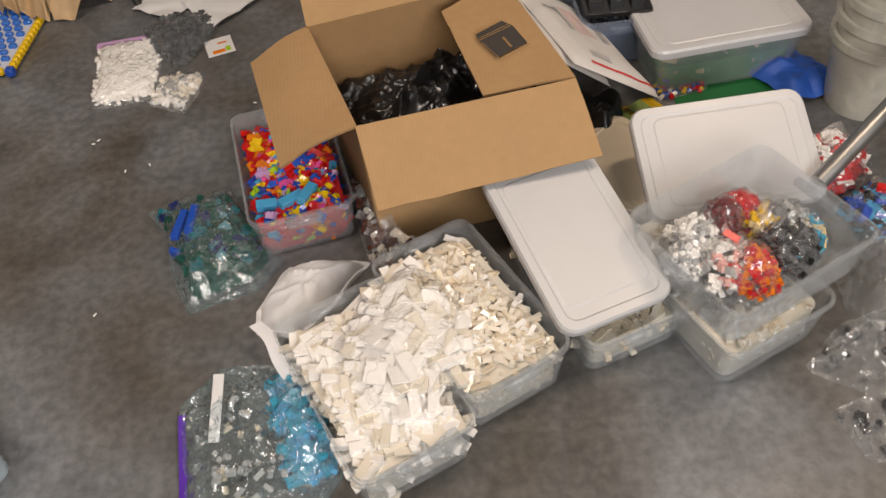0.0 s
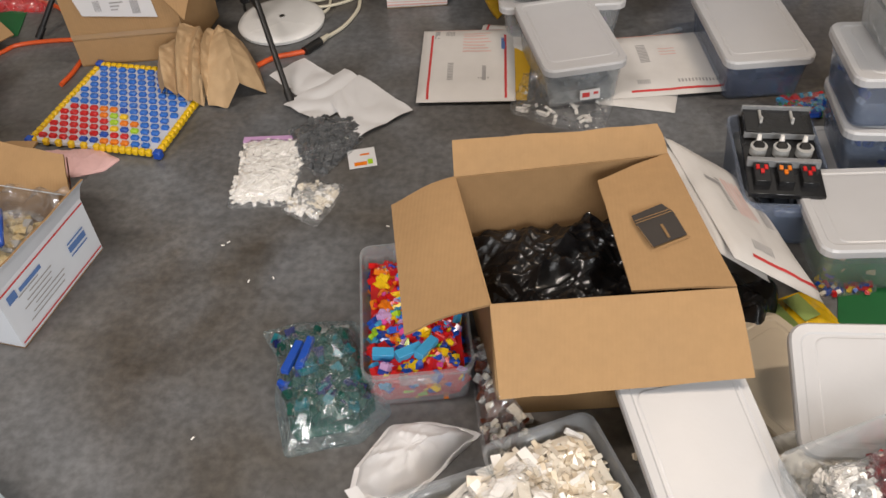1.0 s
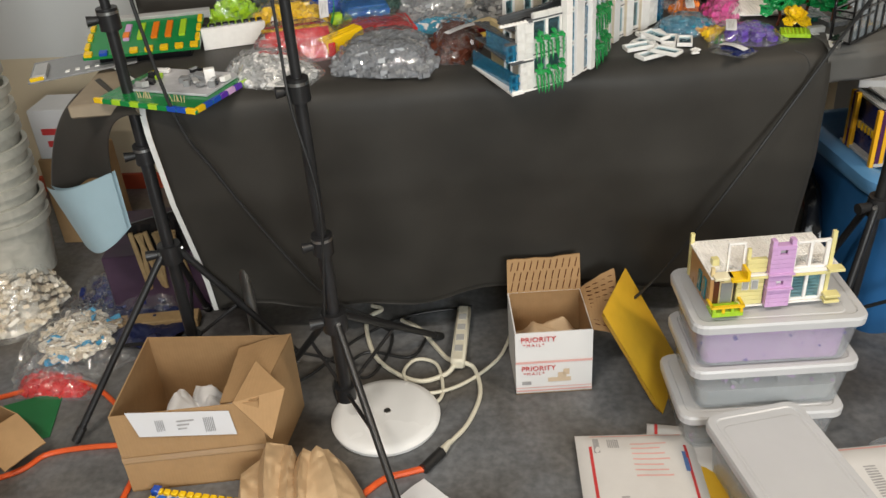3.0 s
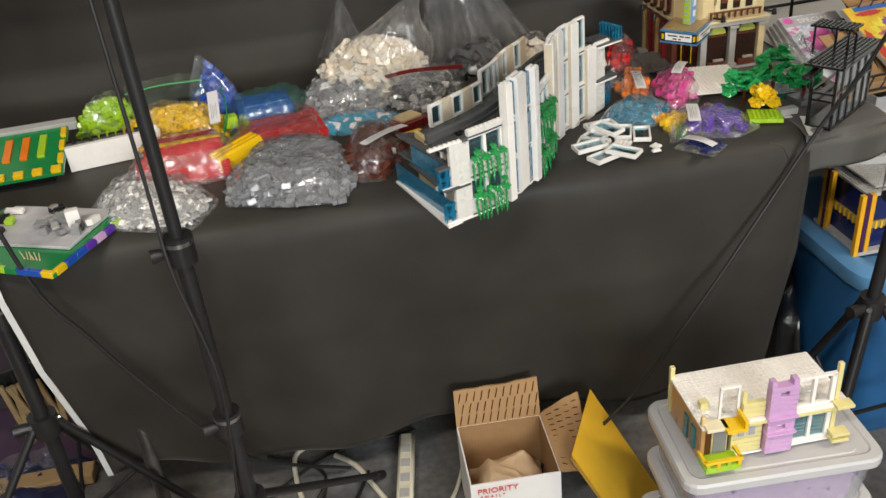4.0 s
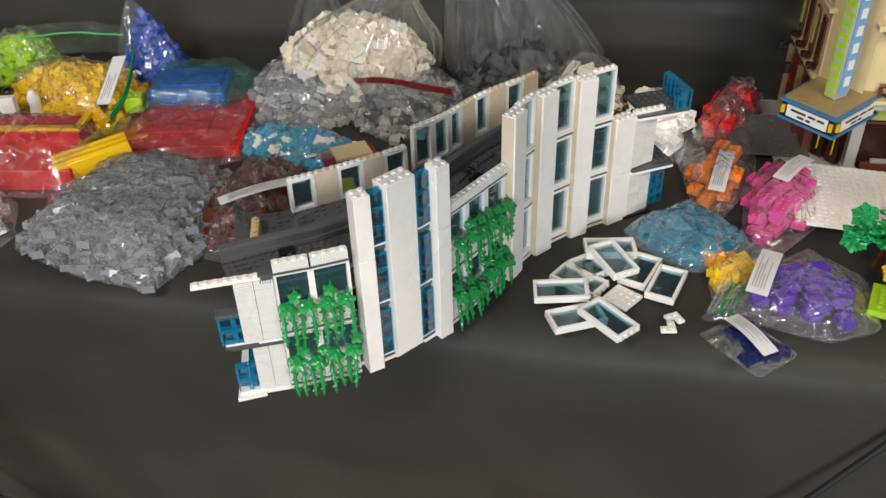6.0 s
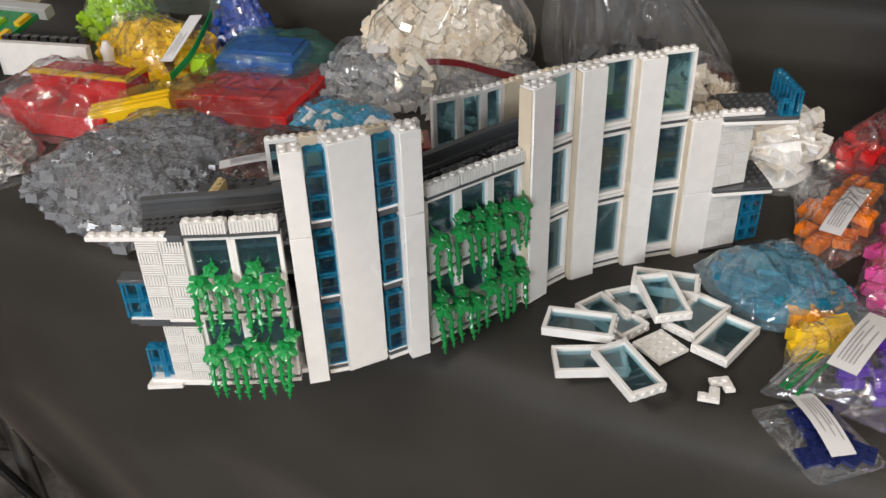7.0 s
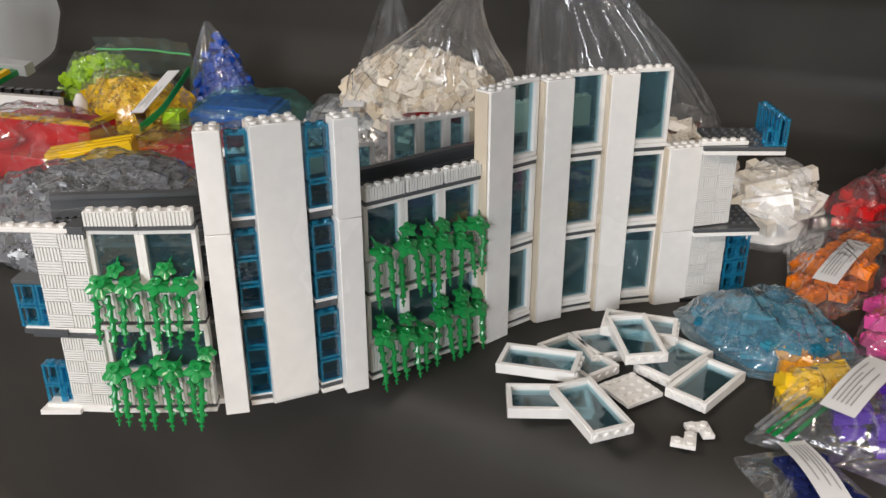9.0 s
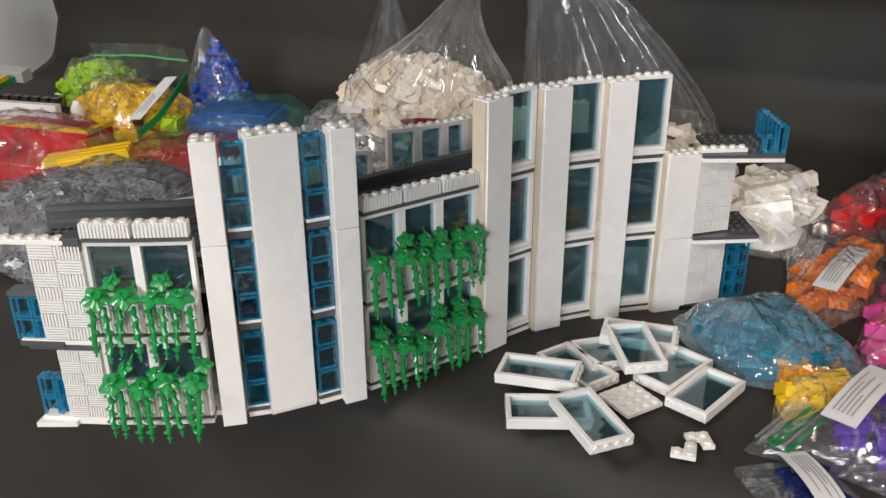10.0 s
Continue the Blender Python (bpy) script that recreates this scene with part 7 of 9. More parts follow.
def loose_window(a, b, w, z, tilt=0.0, roll=0.0):
    """A window frame lying flat, a and b the middles of its ends."""
    a, b = Vector((*a, 0)), Vector((*b, 0))
    L = w[0]
    ang = math.degrees(math.atan2(b.y - a.y, b.x - a.x))
    c = (a + b) / 2
    ob = thing("window_frame", "loose white toy window frame with pale blue pane", "toy window", M=pose(c.x, c.y, z, roll, tilt, ang), group="loose toy windows")
    W, t, h = w[1], .0036, .008
    mb = MB()
    mb.box((0, W / 2 - t / 2, h / 2), (L, t, h), ch=.0004).box((0, -W / 2 + t / 2, h / 2), (L, t, h), ch=.0004)
    mb.box((L / 2 - t / 2, 0, h / 2), (t, W - 2 * t, h), ch=.0004).box((-L / 2 + t / 2, 0, h / 2), (t, W - 2 * t, h), ch=.0004)
    for k in range(4):
        y = (k - 1.5) * W / 4
        mb.cyl((L / 2, y, h / 2), (L / 2 + .0016, y, h / 2), .0024, n=10)
    part("frame", mb, W_BRICK, ob)
    p = part("pane", MB().box((0, 0, .004), (L - 2 * t + .0006, W - 2 * t + .0006, .0012)), GLASS_T, ob, "pale blue clear pane")
    p.visible_shadow = False
    return ob


BIG, SML = (.0576, .032), (.040, .032)
loose_window((.1725, 2.754), (.2195, 2.7195), BIG, Z + .0082, 2)
loose_window((.1385, 2.7255), (.1876, 2.7555), BIG, Z)
loose_window((.1135, 2.762), (.1695, 2.776), BIG, Z + .0095, -3)
loose_window((.127, 2.8165), (.185, 2.7905), BIG, Z)
loose_window((.171, 2.859), (.2055, 2.815), BIG, Z + .0115, 3, 2)
loose_window((.150, 2.842), (.176, 2.818), SML, Z)
loose_window((.1535, 2.856), (.209, 2.8715), BIG, Z + .0065)
loose_window((.2255, 2.866), (.2118, 2.811), BIG, Z)
loose_window((.2545, 2.848), (.2430, 2.791), BIG, Z + .001)
mb = MB().box((0, 0, .0016), (.032, .032, .0032), ch=.0003)
for i in range(4):
    for j in range(4):
        mb.stud((i - 1.5) * U, (j - 1.5) * U, .0032)
solo("toy_plate", mb, W_BRICK, "white four by four studded toy plate", "toy plate", pose(.205, 2.788, Z, 0, 0, -27))
for x, y, a in ((.2560, 2.7515, -75), (.2614, 2.7668, 37)):
    mb = MB().box((0, .004, .0016), (.016, .008, .0032), ch=.0003).box((.004, -.004, .0016), (.008, .008, .0032), ch=.0003)
    for sx, sy in ((-.004, .004), (.004, .004), (.004, -.004)):
        mb.stud(sx, sy, .0032)
    solo("corner_plate", mb, W_BRICK, "small white corner toy plate", "toy plate", pose(x, y, Z, 0, 0, a), group="corner plates")

# bags east of the hotel
bag("zip_bag", "clear bag packed with clear turquoise and orange pieces", [(.190, 2.915), (.227, 2.965), (.256, 2.984), (.283, 2.975), (.313, 2.949), (.345, 2.914), (.330, 2.886), (.289, 2.857), (.268, 2.852), (.239, 2.866), (.210, 2.886)], Z, .030, [abs_plastic("petrol_clear_piece", (.012, .15, .24), .12), abs_plastic("petrol_clear_piece_pale", (.03, .24, .34), .12)], "plate", 60, 101, fill=.60, wr=.007, tilt=.06, more=1.2, scale=1.05, skin=film("turquoise_stuffed_film", tint=(.78, .88, .92), haze=.20, body=(.42, .60, .70), gloss=.8, wrinkle=.5))
mb = scatter([(random.Random(k).uniform(.284, .318), random.Random(k + 50).uniform(2.868, 2.914), Z + .004 + .006 * random.Random(k + 9).random()) for k in range(30)], "small", 1, random.Random(5))
solo("orange_pieces", mb, abs_plastic("amber_piece", (.78, .34, .03)), "orange toy pieces in a clear bag", "toy bricks", smooth=False, kind="stuff")
yb = thing("yellow_bricks", "yellow toy bricks in a clear bag", "toy bricks", (0, 0, 0))
rn = random.Random(3)
for k in range(9):
    mb = MB().box((0, 0, 0), (.0155, .0155, .0096), ch=.0003)
    for i in (-.5, .5):
        for j in (-.5, .5):
            mb.stud(i * U, j * U, .0048)
    o = part("brick", mb, YEL_P, yb)
    o.matrix_basis = pose(.305 + .0092 * (k % 5) - .006 * (k // 5) + rn.uniform(-.002, .002), 2.833 + .013 * (k // 5) + .0105 * (k % 5), Z + .006 + .004 * (k // 5), rn.uniform(-30, 40), rn.uniform(-25, 25), 35 + rn.uniform(-12, 12))
bag("zip_bag", "flat clear bag over yellow bricks", [(.289, 2.857), (.354, 2.920), (.374, 2.906), (.366, 2.892), (.330, 2.834), (.298, 2.801)], Z, .020, None, seed=103, wr=.006)
pb = bag("zip_bag", "clear bag of purple bricks with a paper slip", [(.288, 2.772), (.296, 2.803), (.326, 2.846), (.365, 2.893), (.40, 2.93), (.458, 2.88), (.465, 2.80), (.415, 2.768), (.343, 2.779)], Z, .026, [PURPLE_P], "big", 60, 104, fill=.66, wr=.005, rows=28, paper=((.346, 2.830), .082, .022, 78), tilt=.5, shift=(.014, 0))
# the ribbed green and clear zip across the purple bag's mouth
za, zb = Vector((.304, 2.775, Z + .0105)) - pb.location, Vector((.319, 2.829, Z + .0120)) - pb.location
zd = (zb - za).normalized()
zn = Vector((zd.y, -zd.x, 0))
for k in range(6):
    o = zn * (.0042 * (k - 2.5))
    a, b = za + o, zb + o
    q = zn * (.0015 if k % 2 else .0010)
    up = Vector((0, 0, .0010))
    part("zip_strip", MB().loft([[a - q, a + q, a + q + up, a - q + up], [b - q, b + q, b + q + up, b - q + up]]), GREEN_P if k in (2, 3, 5) else TUBP, pb, "ribbed green zip strip")
bag("zip_bag", "flat clear bag with dark blue plates and paper slip", [(.287, 2.749), (.309, 2.771), (.339, 2.781), (.384, 2.742), (.345, 2.698)], Z, .005, [NAVY_P], "plate", 7, 105, fill=.55, wr=.001, paper=((.336, 2.752), .062, .018, -51), tilt=.05, core=False)
bag("zip_bag", "clear bag of magenta bricks with a paper slip", [(.325, 2.915), (.328, 3.06), (.365, 3.12), (.425, 3.075), (.415, 2.985), (.368, 2.905)], Z, .042, [PINK_P], "big", 80, 106, fill=.90, wr=.005, rows=62, zipper=((.332, 3.062), (.36, 3.112), .005, GREEN_P), paper=((.378, 3.03), .07, .02, 62), tilt=.4)
bag("zip_bag", "clear bag of orange bricks with a paper slip", [(.235, 3.118), (.258, 3.15), (.285, 3.205), (.342, 3.21), (.342, 3.06), (.302, 2.968), (.268, 2.960), (.262, 3.01)], Z, .030, [ORANGE_P], "big", 70, 107, fill=.60, wr=.006, rows=75, paper=((.297, 3.045), .105, .020, 84), tilt=.4, shift=(-.004, -.042))
bag("zip_bag", "clear bag of red bricks", [(.235, 3.09), (.265, 3.21), (.30, 3.34), (.352, 3.34), (.352, 3.22), (.29, 3.12)], Z, .055, [RED_P, RED_P, DRED_P], "big", 80, 108, fill=.68, wr=.007, rows=70)
bag("clear_bag", "clear bag of white toy parts behind the hotel", [(.19, 3.085), (.15, 3.16), (.18, 3.26), (.245, 3.24), (.258, 3.14), (.232, 3.09)], Z, .060, [W_BRICK, W_BRICK2], "strip", 70, 109, fill=.66, wr=.007, scale=1.45, tilt=.3, skin=film("dull_bag_film", haze=.10, gloss=.35, wrinkle=.35, rough=.2))
bag("clear_bag", "clear bag of brown and tan parts", [(.02, 3.14), (.06, 3.23), (.15, 3.26), (.17, 3.18), (.12, 3.10)], Z, .095, [W_BRICK3, BROWN_P, W_BRICK2], "mix", 90, 110, fill=.84, wr=.012)
# plates and plants
mb = MB().box((0, 0, .0016), (.128, .128, .0032), ch=.0003)
for i in range(16):
    for j in range(16):
        mb.stud((i - 7.5) * U, (j - 7.5) * U, .0032, n=8)
solo("baseplate", mb, W_BRICK, "white studded baseplate leaning on bags", "baseplate", pose(.444, 3.036, Z + .012, 5, 3, 5))
mb = MB().box((0, 0, .0016), (.10, .10, .0032), ch=.0003)
for i in range(4):
    for j in range(4):
        mb.stud((i - 1.5) * .024, (j - 1.5) * .024, .0032)
solo("toy_plate", mb, abs_plastic("paving_grey_plate", (.13, .125, .115)), "dark grey paved toy plate beside the cinema", "toy plate", pose(.352, 3.185, Z + .010, 5, 0, 8))


def plant(label, x, y, seed, m, leaves, trunk=True, h=.09, spread=.045):
    rnd = random.Random(seed)
    ob = thing("toy_plant", label, "toy plant", (x, y, Z))
    if trunk:
        pts = [Vector((0, 0, 0)), Vector((.004, 0, h * .4)), Vector((-.004, .006, h * .75))]
        part("trunk", MB().tube(smooth_line(pts, 4), .0035, 7), BROWN_P, ob, "brown toy trunk")
    for k in range(leaves):
        a = rnd.uniform(0, 6.28)
        c = Vector((spread * rnd.uniform(.3, 1) * math.cos(a), spread * rnd.uniform(.3, 1) * math.sin(a), h * rnd.uniform(.45, 1.05)))
        mb = MB()
        R = Matrix.Translation(c) @ Euler((rnd.uniform(-.8, .8), rnd.uniform(-.8, .8), rnd.uniform(0, 6))).to_matrix().to_4x4()
        for i in range(6):
            t = i * math.pi / 3
            d = Vector((math.cos(t), math.sin(t), 0))
            mb.cyl((0, 0, 0), d * .012, .0028, .0022, n=5, M=R)
            for s in (-.8, .8):
                e = Vector((math.cos(t + s), math.sin(t + s), 0))
                mb.cyl(d * .007, d * .007 + e * .007, .0032, .0024, n=5, M=R)
            mb.cyl(d * .013, d * .0135 + Vector((0, 0, .002)), .0026, n=6, M=R)
        part("leaf", mb, m, ob)
    return ob


PLANT_G = abs_plastic("fresh_green_leaf", (0.008, 0.33, 0.09), 0.28)
plant("green toy bush with branching leaves", .468, 2.915, 1, PLANT_G, 20, h=.060, spread=.030)
plant("green toy tree with branching leaves", .535, 2.945, 2, PLANT_G, 24, h=.085, spread=.040)
plant("green toy tree with a brown trunk", .580, 2.905, 3, PLANT_G, 16, h=.070, spread=.024)
plant("orange-yellow branching toy bush", .500, 2.882, 4, YEL_P, 16, False, h=.040, spread=.020)
solo("toy_branch", MB().tube(smooth_line([(.575, 2.985, Z + .055), (.61, 2.95, Z + .04), (.64, 2.90, Z + .012)], 5), .005, 8), BROWN_P, "brown toy branch leaning on the plants", "toy branch")
mb = MB().box((0, 0, .005), (.06, .05, .008), ch=.0005)
for i in range(6):
    for j in range(5):
        mb.stud((i - 2.5) * U, (j - 2) * U, .009)
solo("toy_plate", mb, LIME_P, "lime green studded toy plate", "toy plate", pose(.486, 2.842, Z, 0, 0, -12))
solo("toy_brick", MB().box((0, 0, .008), (.034, .016, .012), ch=.0005).box((0, -.0085, .008), (.026, .001, .006)), GREY3, "small grey toy bench", "toy brick", pose(.532, 2.85, Z, 0, 0, 8))
solo("toy_brick", MB().box((0, 0, .006), (.045, .045, .010), ch=.0005), GREY2, "dark grey toy base", "toy brick", pose(.585, 2.905, Z, 0, 0, 15))
solo("toy_brick", MB().box((0, 0, .006), (.07, .06, .010), ch=.0005), DGREEN_P, "dark green toy base under plants", "toy brick", pose(.545, 2.955, Z, 0, 0, 8))
bag("clear_bag", "crumpled empty clear bag behind the plants", [(.56, 3.02), (.60, 3.10), (.68, 3.08), (.66, 2.98)], Z, .06, None, seed=112, wr=.02)


# black toy shop
SHOP_PANE = film("smoky_pale_pane", tint=(.60, .66, .70), haze=.30, body=(.42, .48, .52), rough=.06, wrinkle=.02, wscale=20, gloss=.7)
def black_shop():
    ob = thing("toy_shop", "black brick-built toy shop with clear panes", "toy building", M=frame_of((.572, 2.755, TH + .002), (.694, 2.872, TH + .002), (.540, 2.790, TH + .002)))
    W, D, H = .168, .048, .118
    part("base", MB().box((W / 2, D / 2, .003), (W, D, .006), ch=.0005), BLACK_P, ob)
    for x in (.004, W / 5, 2 * W / 5, 3 * W / 5, 4 * W / 5, W - .004):
        for y in (.003, D - .003) if x in (.004, W - .004) else (.003,):
            part("post", MB().box((x, y, H / 2), (.006, .005, H), ch=.0005), BLACK_P, ob)
    for z in (.003, .066, H - .003):
        for y in (.003, D - .003):
            part("rail", MB().box((W / 2, y, z), (W, .005, .004), ch=.0004), BLACK_P, ob)
        part("rail", MB().box((.004, D / 2, z), (.005, D, .004), ch=.0004), BLACK_P, ob)
    for k in range(5):
        for z in (.0345, .097):
            p = part("pane", MB().box(((k + .5) * W / 5, .0035, z), (W / 5 - .006, .0012, .056)), SHOP_PANE, ob, "pale grey-blue pane")
            p.visible_shadow = False
    part("floor", MB().box((W * .3, D / 2, .05), (W * .5, D, .004), ch=.0004), BLACK_P, ob)
    mb = MB().box((W / 2 - .008, D / 2 - .004, H + .003), (W + .02, D + .022, .004), ch=.0004)
    for i in range(22):
        for j in range(8):
            mb.stud(.0 + i * U - .006, j * U - .006, H + .005, n=6)
    part("roof", mb, BLACK_P, ob, "black studded roof")
    for x, y in ((.052, .010), (.088, .010), (.052, .070), (.088, .045)):
        part("upper_post", MB().box((x, y, H + .026), (.0035, .0035, .048), ch=.0004), BLACK_P, ob)
    mb = MB().box((.070, .040, H + .051), (.044, .076, .004), ch=.0004)
    for i in range(5):
        for j in range(9):
            mb.stud(.054 + i * U, .008 + j * U, H + .053, n=6)
    part("upper_roof", mb, BLACK_P, ob)
    part("bar", MB().box((-.012, .04, H - .012), (.06, .012, .008), ch=.0006), BLACK_P, ob)
    return ob


black_shop()
tp = MB().grid(lambda u, v: (.528 + .014 * u + .02 * v, 2.742 + .09 * v - .005 * u, TH + .0045 + .004 * noise.noise(Vector((u * 3, v * 6, 1)))), 3, 10)
solo("white_clip", tp, WHITE_TAPE, "strip of white tape at the cloth seam", "tape")
solo("binder_clip", MB().box((0, 0, 0), (.012, .016, .014), ch=.002).cyl((0, -.01, .004), (0, -.016, .012), .0012, n=6), STEEL, "small metal clip holding the cloth", "clip", pose(.545, 2.755, TH + .004, 0, 0, 20))


# ---- the toy cinema ----
def cinema():
    BRK = abs_plastic("reddish_brown_brick", (.15, .045, .024))
    GOLD = abs_plastic("dark_tan_brick", (.36, .25, .11))
    TAN_C = abs_plastic("pale_tan_brick", (.72, .58, .33))
    LG = abs_plastic("pale_grey_brick", (.42, .41, .39))
    DARK = abs_plastic("dark_brown_pane", (.030, .013, .009))
    OLIVE = abs_plastic("pale_olive_pane", (.40, .45, .10))
    ob = thing("toy_cinema", "tan brick-built toy cinema with a blue sign", "toy building", M=pose(.447, 3.117, TH + .002, 0, 0, 7.7))
    W = .142

    def arch(x, y, z0, z1, r, m, name, label="", t=.004):
        n = 12
        lo = [(x - r, z0)] + [(x - r * math.cos(math.pi * i / n), z1 - r + r * math.sin(math.pi * i / n)) for i in range(n + 1)] + [(x + r, z0)]
        return part(name, MB().loft([[(a, y, c) for a, c in lo], [(a, y + t, c) for a, c in lo]]), m, ob, label)

    part("base", MB().box((.03, .10, .0025), (.22, .21, .005), ch=.0005), LG, ob)
    # east wing: two shop fronts between pillars
    part("ground_wall", MB().box((W / 2, .06, .052), (W - .006, .10, .098)), BLACK_P, ob)
    for k, x in enumerate((.006, W / 2, W - .007)):
        part("pillar", MB().box((x, .004, .050), (.014, .014, .090), ch=.0006), TAN_C if k == 2 else LG, ob, "shop pillar")
        part("pillar_cap", MB().box((x, .001, .092), (.020, .018, .006), ch=.0006), LG, ob)
        part("pillar_foot", MB().box((x, .001, .009), (.018, .018, .010), ch=.0006), LG, ob)
    for x in (W * .27, W * .74):
        part("shop_front", MB().box((x, .0085, .045), (.044, .004, .075)), DARK, ob)
        arch(x, .004, .078, .096, .0185, OLIVE, "fanlight", "pale green arched fanlight")
        part("window_frame", MB().box((x, .006, .074), (.044, .004, .003)), BRK, ob)
        part("display", MB().box((x, .002, .013), (.036, .008, .012), ch=.0006), BRK, ob)
        part("display_top", MB().box((x + .004, .001, .022), (.022, .006, .005), ch=.0006), LG, ob)
    part("cornice", MB().box((W / 2, .004, .101), (W + .006, .024, .009), ch=.0008), LG, ob)
    part("cornice", MB().box((W / 2, .002, .108), (W + .010, .028, .005), ch=.0006), TAN_C, ob)
    part("upper_wall", MB().box((W / 2, .060, .155), (W, .10, .090), ch=.0006), TAN_C, ob, "tan brick upper wall")
    arch(W / 2 + .006, .0075, .118, .186, .046, abs_plastic("cream_tan_brick", (.80, .70, .42)), "recess", "paler tan arched recess")
    part("arch_moulding", MB().tube([(W / 2 + .006 + .047 * math.cos(a), .007, .140 + .047 * math.sin(a)) for a in (k * math.pi / 24 for k in range(25))], .0022, 7), GOLD, ob)
    for k in range(3):
        x = W / 2 + .006 + .028 * (k - 1)
        arch(x, .0045, .130, .180, .0072, DARK, "arched_window", "dark arched window")
        part("window_bar", MB().box((x, .0035, .150), (.013, .003, .014)), BRK, ob)
        part("window_bar", MB().box((x, .0035, .168), (.013, .003, .002)), BRK, ob)
    for k in range(9):
        x = .020 + k * (W - .034) / 8
        part("baluster", MB().cyl((x, .001, .112), (x, .001, .123), .0024, n=8), BRK, ob)
    part("balustrade_rail", MB().box((W / 2 + .004, .001, .125), (W * .80, .006, .003), ch=.0004), BRK, ob)
    for k in range(7):
        part("dentil", MB().box((.012 + k * (W - .024) / 6, .002, .193), (.010, .010, .007), ch=.0005), LG, ob)
    part("top_cornice", MB().box((W / 2, .004, .200), (W + .008, .026, .007), ch=.0008), TAN_C, ob)
    part("top_wall", MB().box((W / 2, .062, .252), (W - .006, .096, .098), ch=.0008), TAN_C, ob)
    part("red_band", MB().box((W / 2, .011, .222), (W * .7, .008, .018), ch=.0006), BRK, ob)
    for k in range(4):
        part("top_window", MB().box((.022 + k * .029, .0125, .262), (.014, .006, .040)), DARK, ob)
    # west wing, facing the other street
    X0, Y0, Y1 = -.043, .048, .200
    L = Y1 - Y0
    part("west_ground_wall", MB().box((X0 + .045, (Y0 + Y1) / 2, .052), (.09, L, .098), ch=.0006), BRK, ob)
    part("west_upper_wall", MB().box((X0 + .045, (Y0 + Y1) / 2, .158), (.09, L, .092), ch=.0006), TAN_C, ob)
    part("west_top_wall", MB().box((X0 + .047, (Y0 + Y1) / 2, .254), (.086, L, .096), ch=.0006), TAN_C, ob)
    for z, m, o in ((.104, BRK, .010), (.110, TAN_C, .013), (.200, TAN_C, .012)):
        part("west_cornice", MB().box((X0 + .010, (Y0 + Y1) / 2, z), (.020 + o, L + .006, .006), ch=.0006), m, ob)
    for k in range(4):
        y = Y0 + L * (.14 + .24 * k)
        part("west_window", MB().box((X0 - .0005, y, .154), (.004, .020, .062)), BRK, ob)
        part("west_window_light", MB().box((X0 - .003, y, .160), (.002, .008, .046)), OLIVE if k % 2 else DARK, ob)
        part("west_bracket", MB().box((X0 - .006, y, .120), (.012, .012, .006), ch=.0006), DARK, ob)
        part("west_pillar", MB().box((X0 - .003, y + .018, .050), (.008, .007, .092), ch=.0006), GOLD if k % 2 else DRED_P, ob)
    # the cut corner: entrance, canopy and upright sign
    cut = [(.0, .0), (.012, .06), (-.03, .07), (-.043, .05)]
    part("corner_wall", MB().loft([[(x, y, .10) for x, y in cut], [(x, y, .30) for x, y in cut]]), TAN_C, ob)
    ent = [(.004, .012), (.012, .06), (-.03, .07), (-.033, .055)]
    part("entrance", MB().loft([[(x, y, .005) for x, y in ent], [(x, y, .10) for x, y in ent]]), DRED_P, ob)
    for t in (.3, .7):
        p = Vector((.004, .012, 0)).lerp(Vector((-.033, .055, 0)), t) + Vector((-.003, -.003, 0))
        part("door", MB().box((p.x, p.y, .040), (.016, .003, .068), Matrix.Translation((p.x, p.y, 0)) @ Matrix.Rotation(radians(-49), 4, "Z") @ Matrix.Translation((-p.x, -p.y, 0))), DARK, ob)
        part("door_bar", MB().cyl((p.x - .002, p.y - .003, .018), (p.x - .002, p.y - .003, .056), .0013, n=7), YEL_P, ob)
    mq = [(.023, .004), (-.043, -.067), (-.094, -.012), (-.040, .055)]
    MBLUE = mat("marquee_blue", (.05, .20, .40), .3)
    part("marquee", MB().loft([[(x, y, .088) for x, y in mq], [(x, y, .109) for x, y in mq]]), BLACK_P, ob, "black cinema canopy")
    c0 = Vector((-.038, -.005))
    for z0, z1, m in ((.0855, .0885, MBLUE), (.1085, .1120, MBLUE), (.1120, .1145, GOLD)):
        q = [c0 + (Vector(p) - c0) * (1.06 if m is MBLUE else .95) for p in mq]
        part("canopy_rim", MB().loft([[(p.x, p.y, z0) for p in q], [(p.x, p.y, z1) for p in q]]), m, ob)
    for i, (p, q) in enumerate(((mq[0], mq[1]), (mq[1], mq[2]))):
        p, q = Vector((*p, 0)), Vector((*q, 0))
        d = (q - p).normalized()
        nn = Vector((-d.y, d.x, 0)) * (-1 if Vector((-d.y, d.x, 0)).y > 0 else 1)
        fc = lambda a, b, o, z0, z1: [p.lerp(q, a) + nn * o + Vector((0, 0, z0)), p.lerp(q, b) + nn * o + Vector((0, 0, z0)), p.lerp(q, b) + nn * o + Vector((0, 0, z1)), p.lerp(q, a) + nn * o + Vector((0, 0, z1))]
        box = lambda a, b, o, z0, z1, t: MB().loft([fc(a, b, o, z0, z1), fc(a, b, o + t, z0, z1)])
        part("sign_board", box(.12, .88, .0006, .0915, .1065, .0016), W_BRICK, ob, "white sign board")
        for a, b, z in ((.17, .30, .1015), (.34, .47, .1015), (.52, .80, .1015), (.42, .50, .0955), (.54, .66, .0955)):
            part("lettering", box(a, b, .0023, z - .0014, z + .0014, .0004), BLACK_INK, ob)
        for a in (.05, .95):
            part("canopy_lamp", box(a - .025, a + .025, .0006, .094, .104, .003), YEL_P, ob)
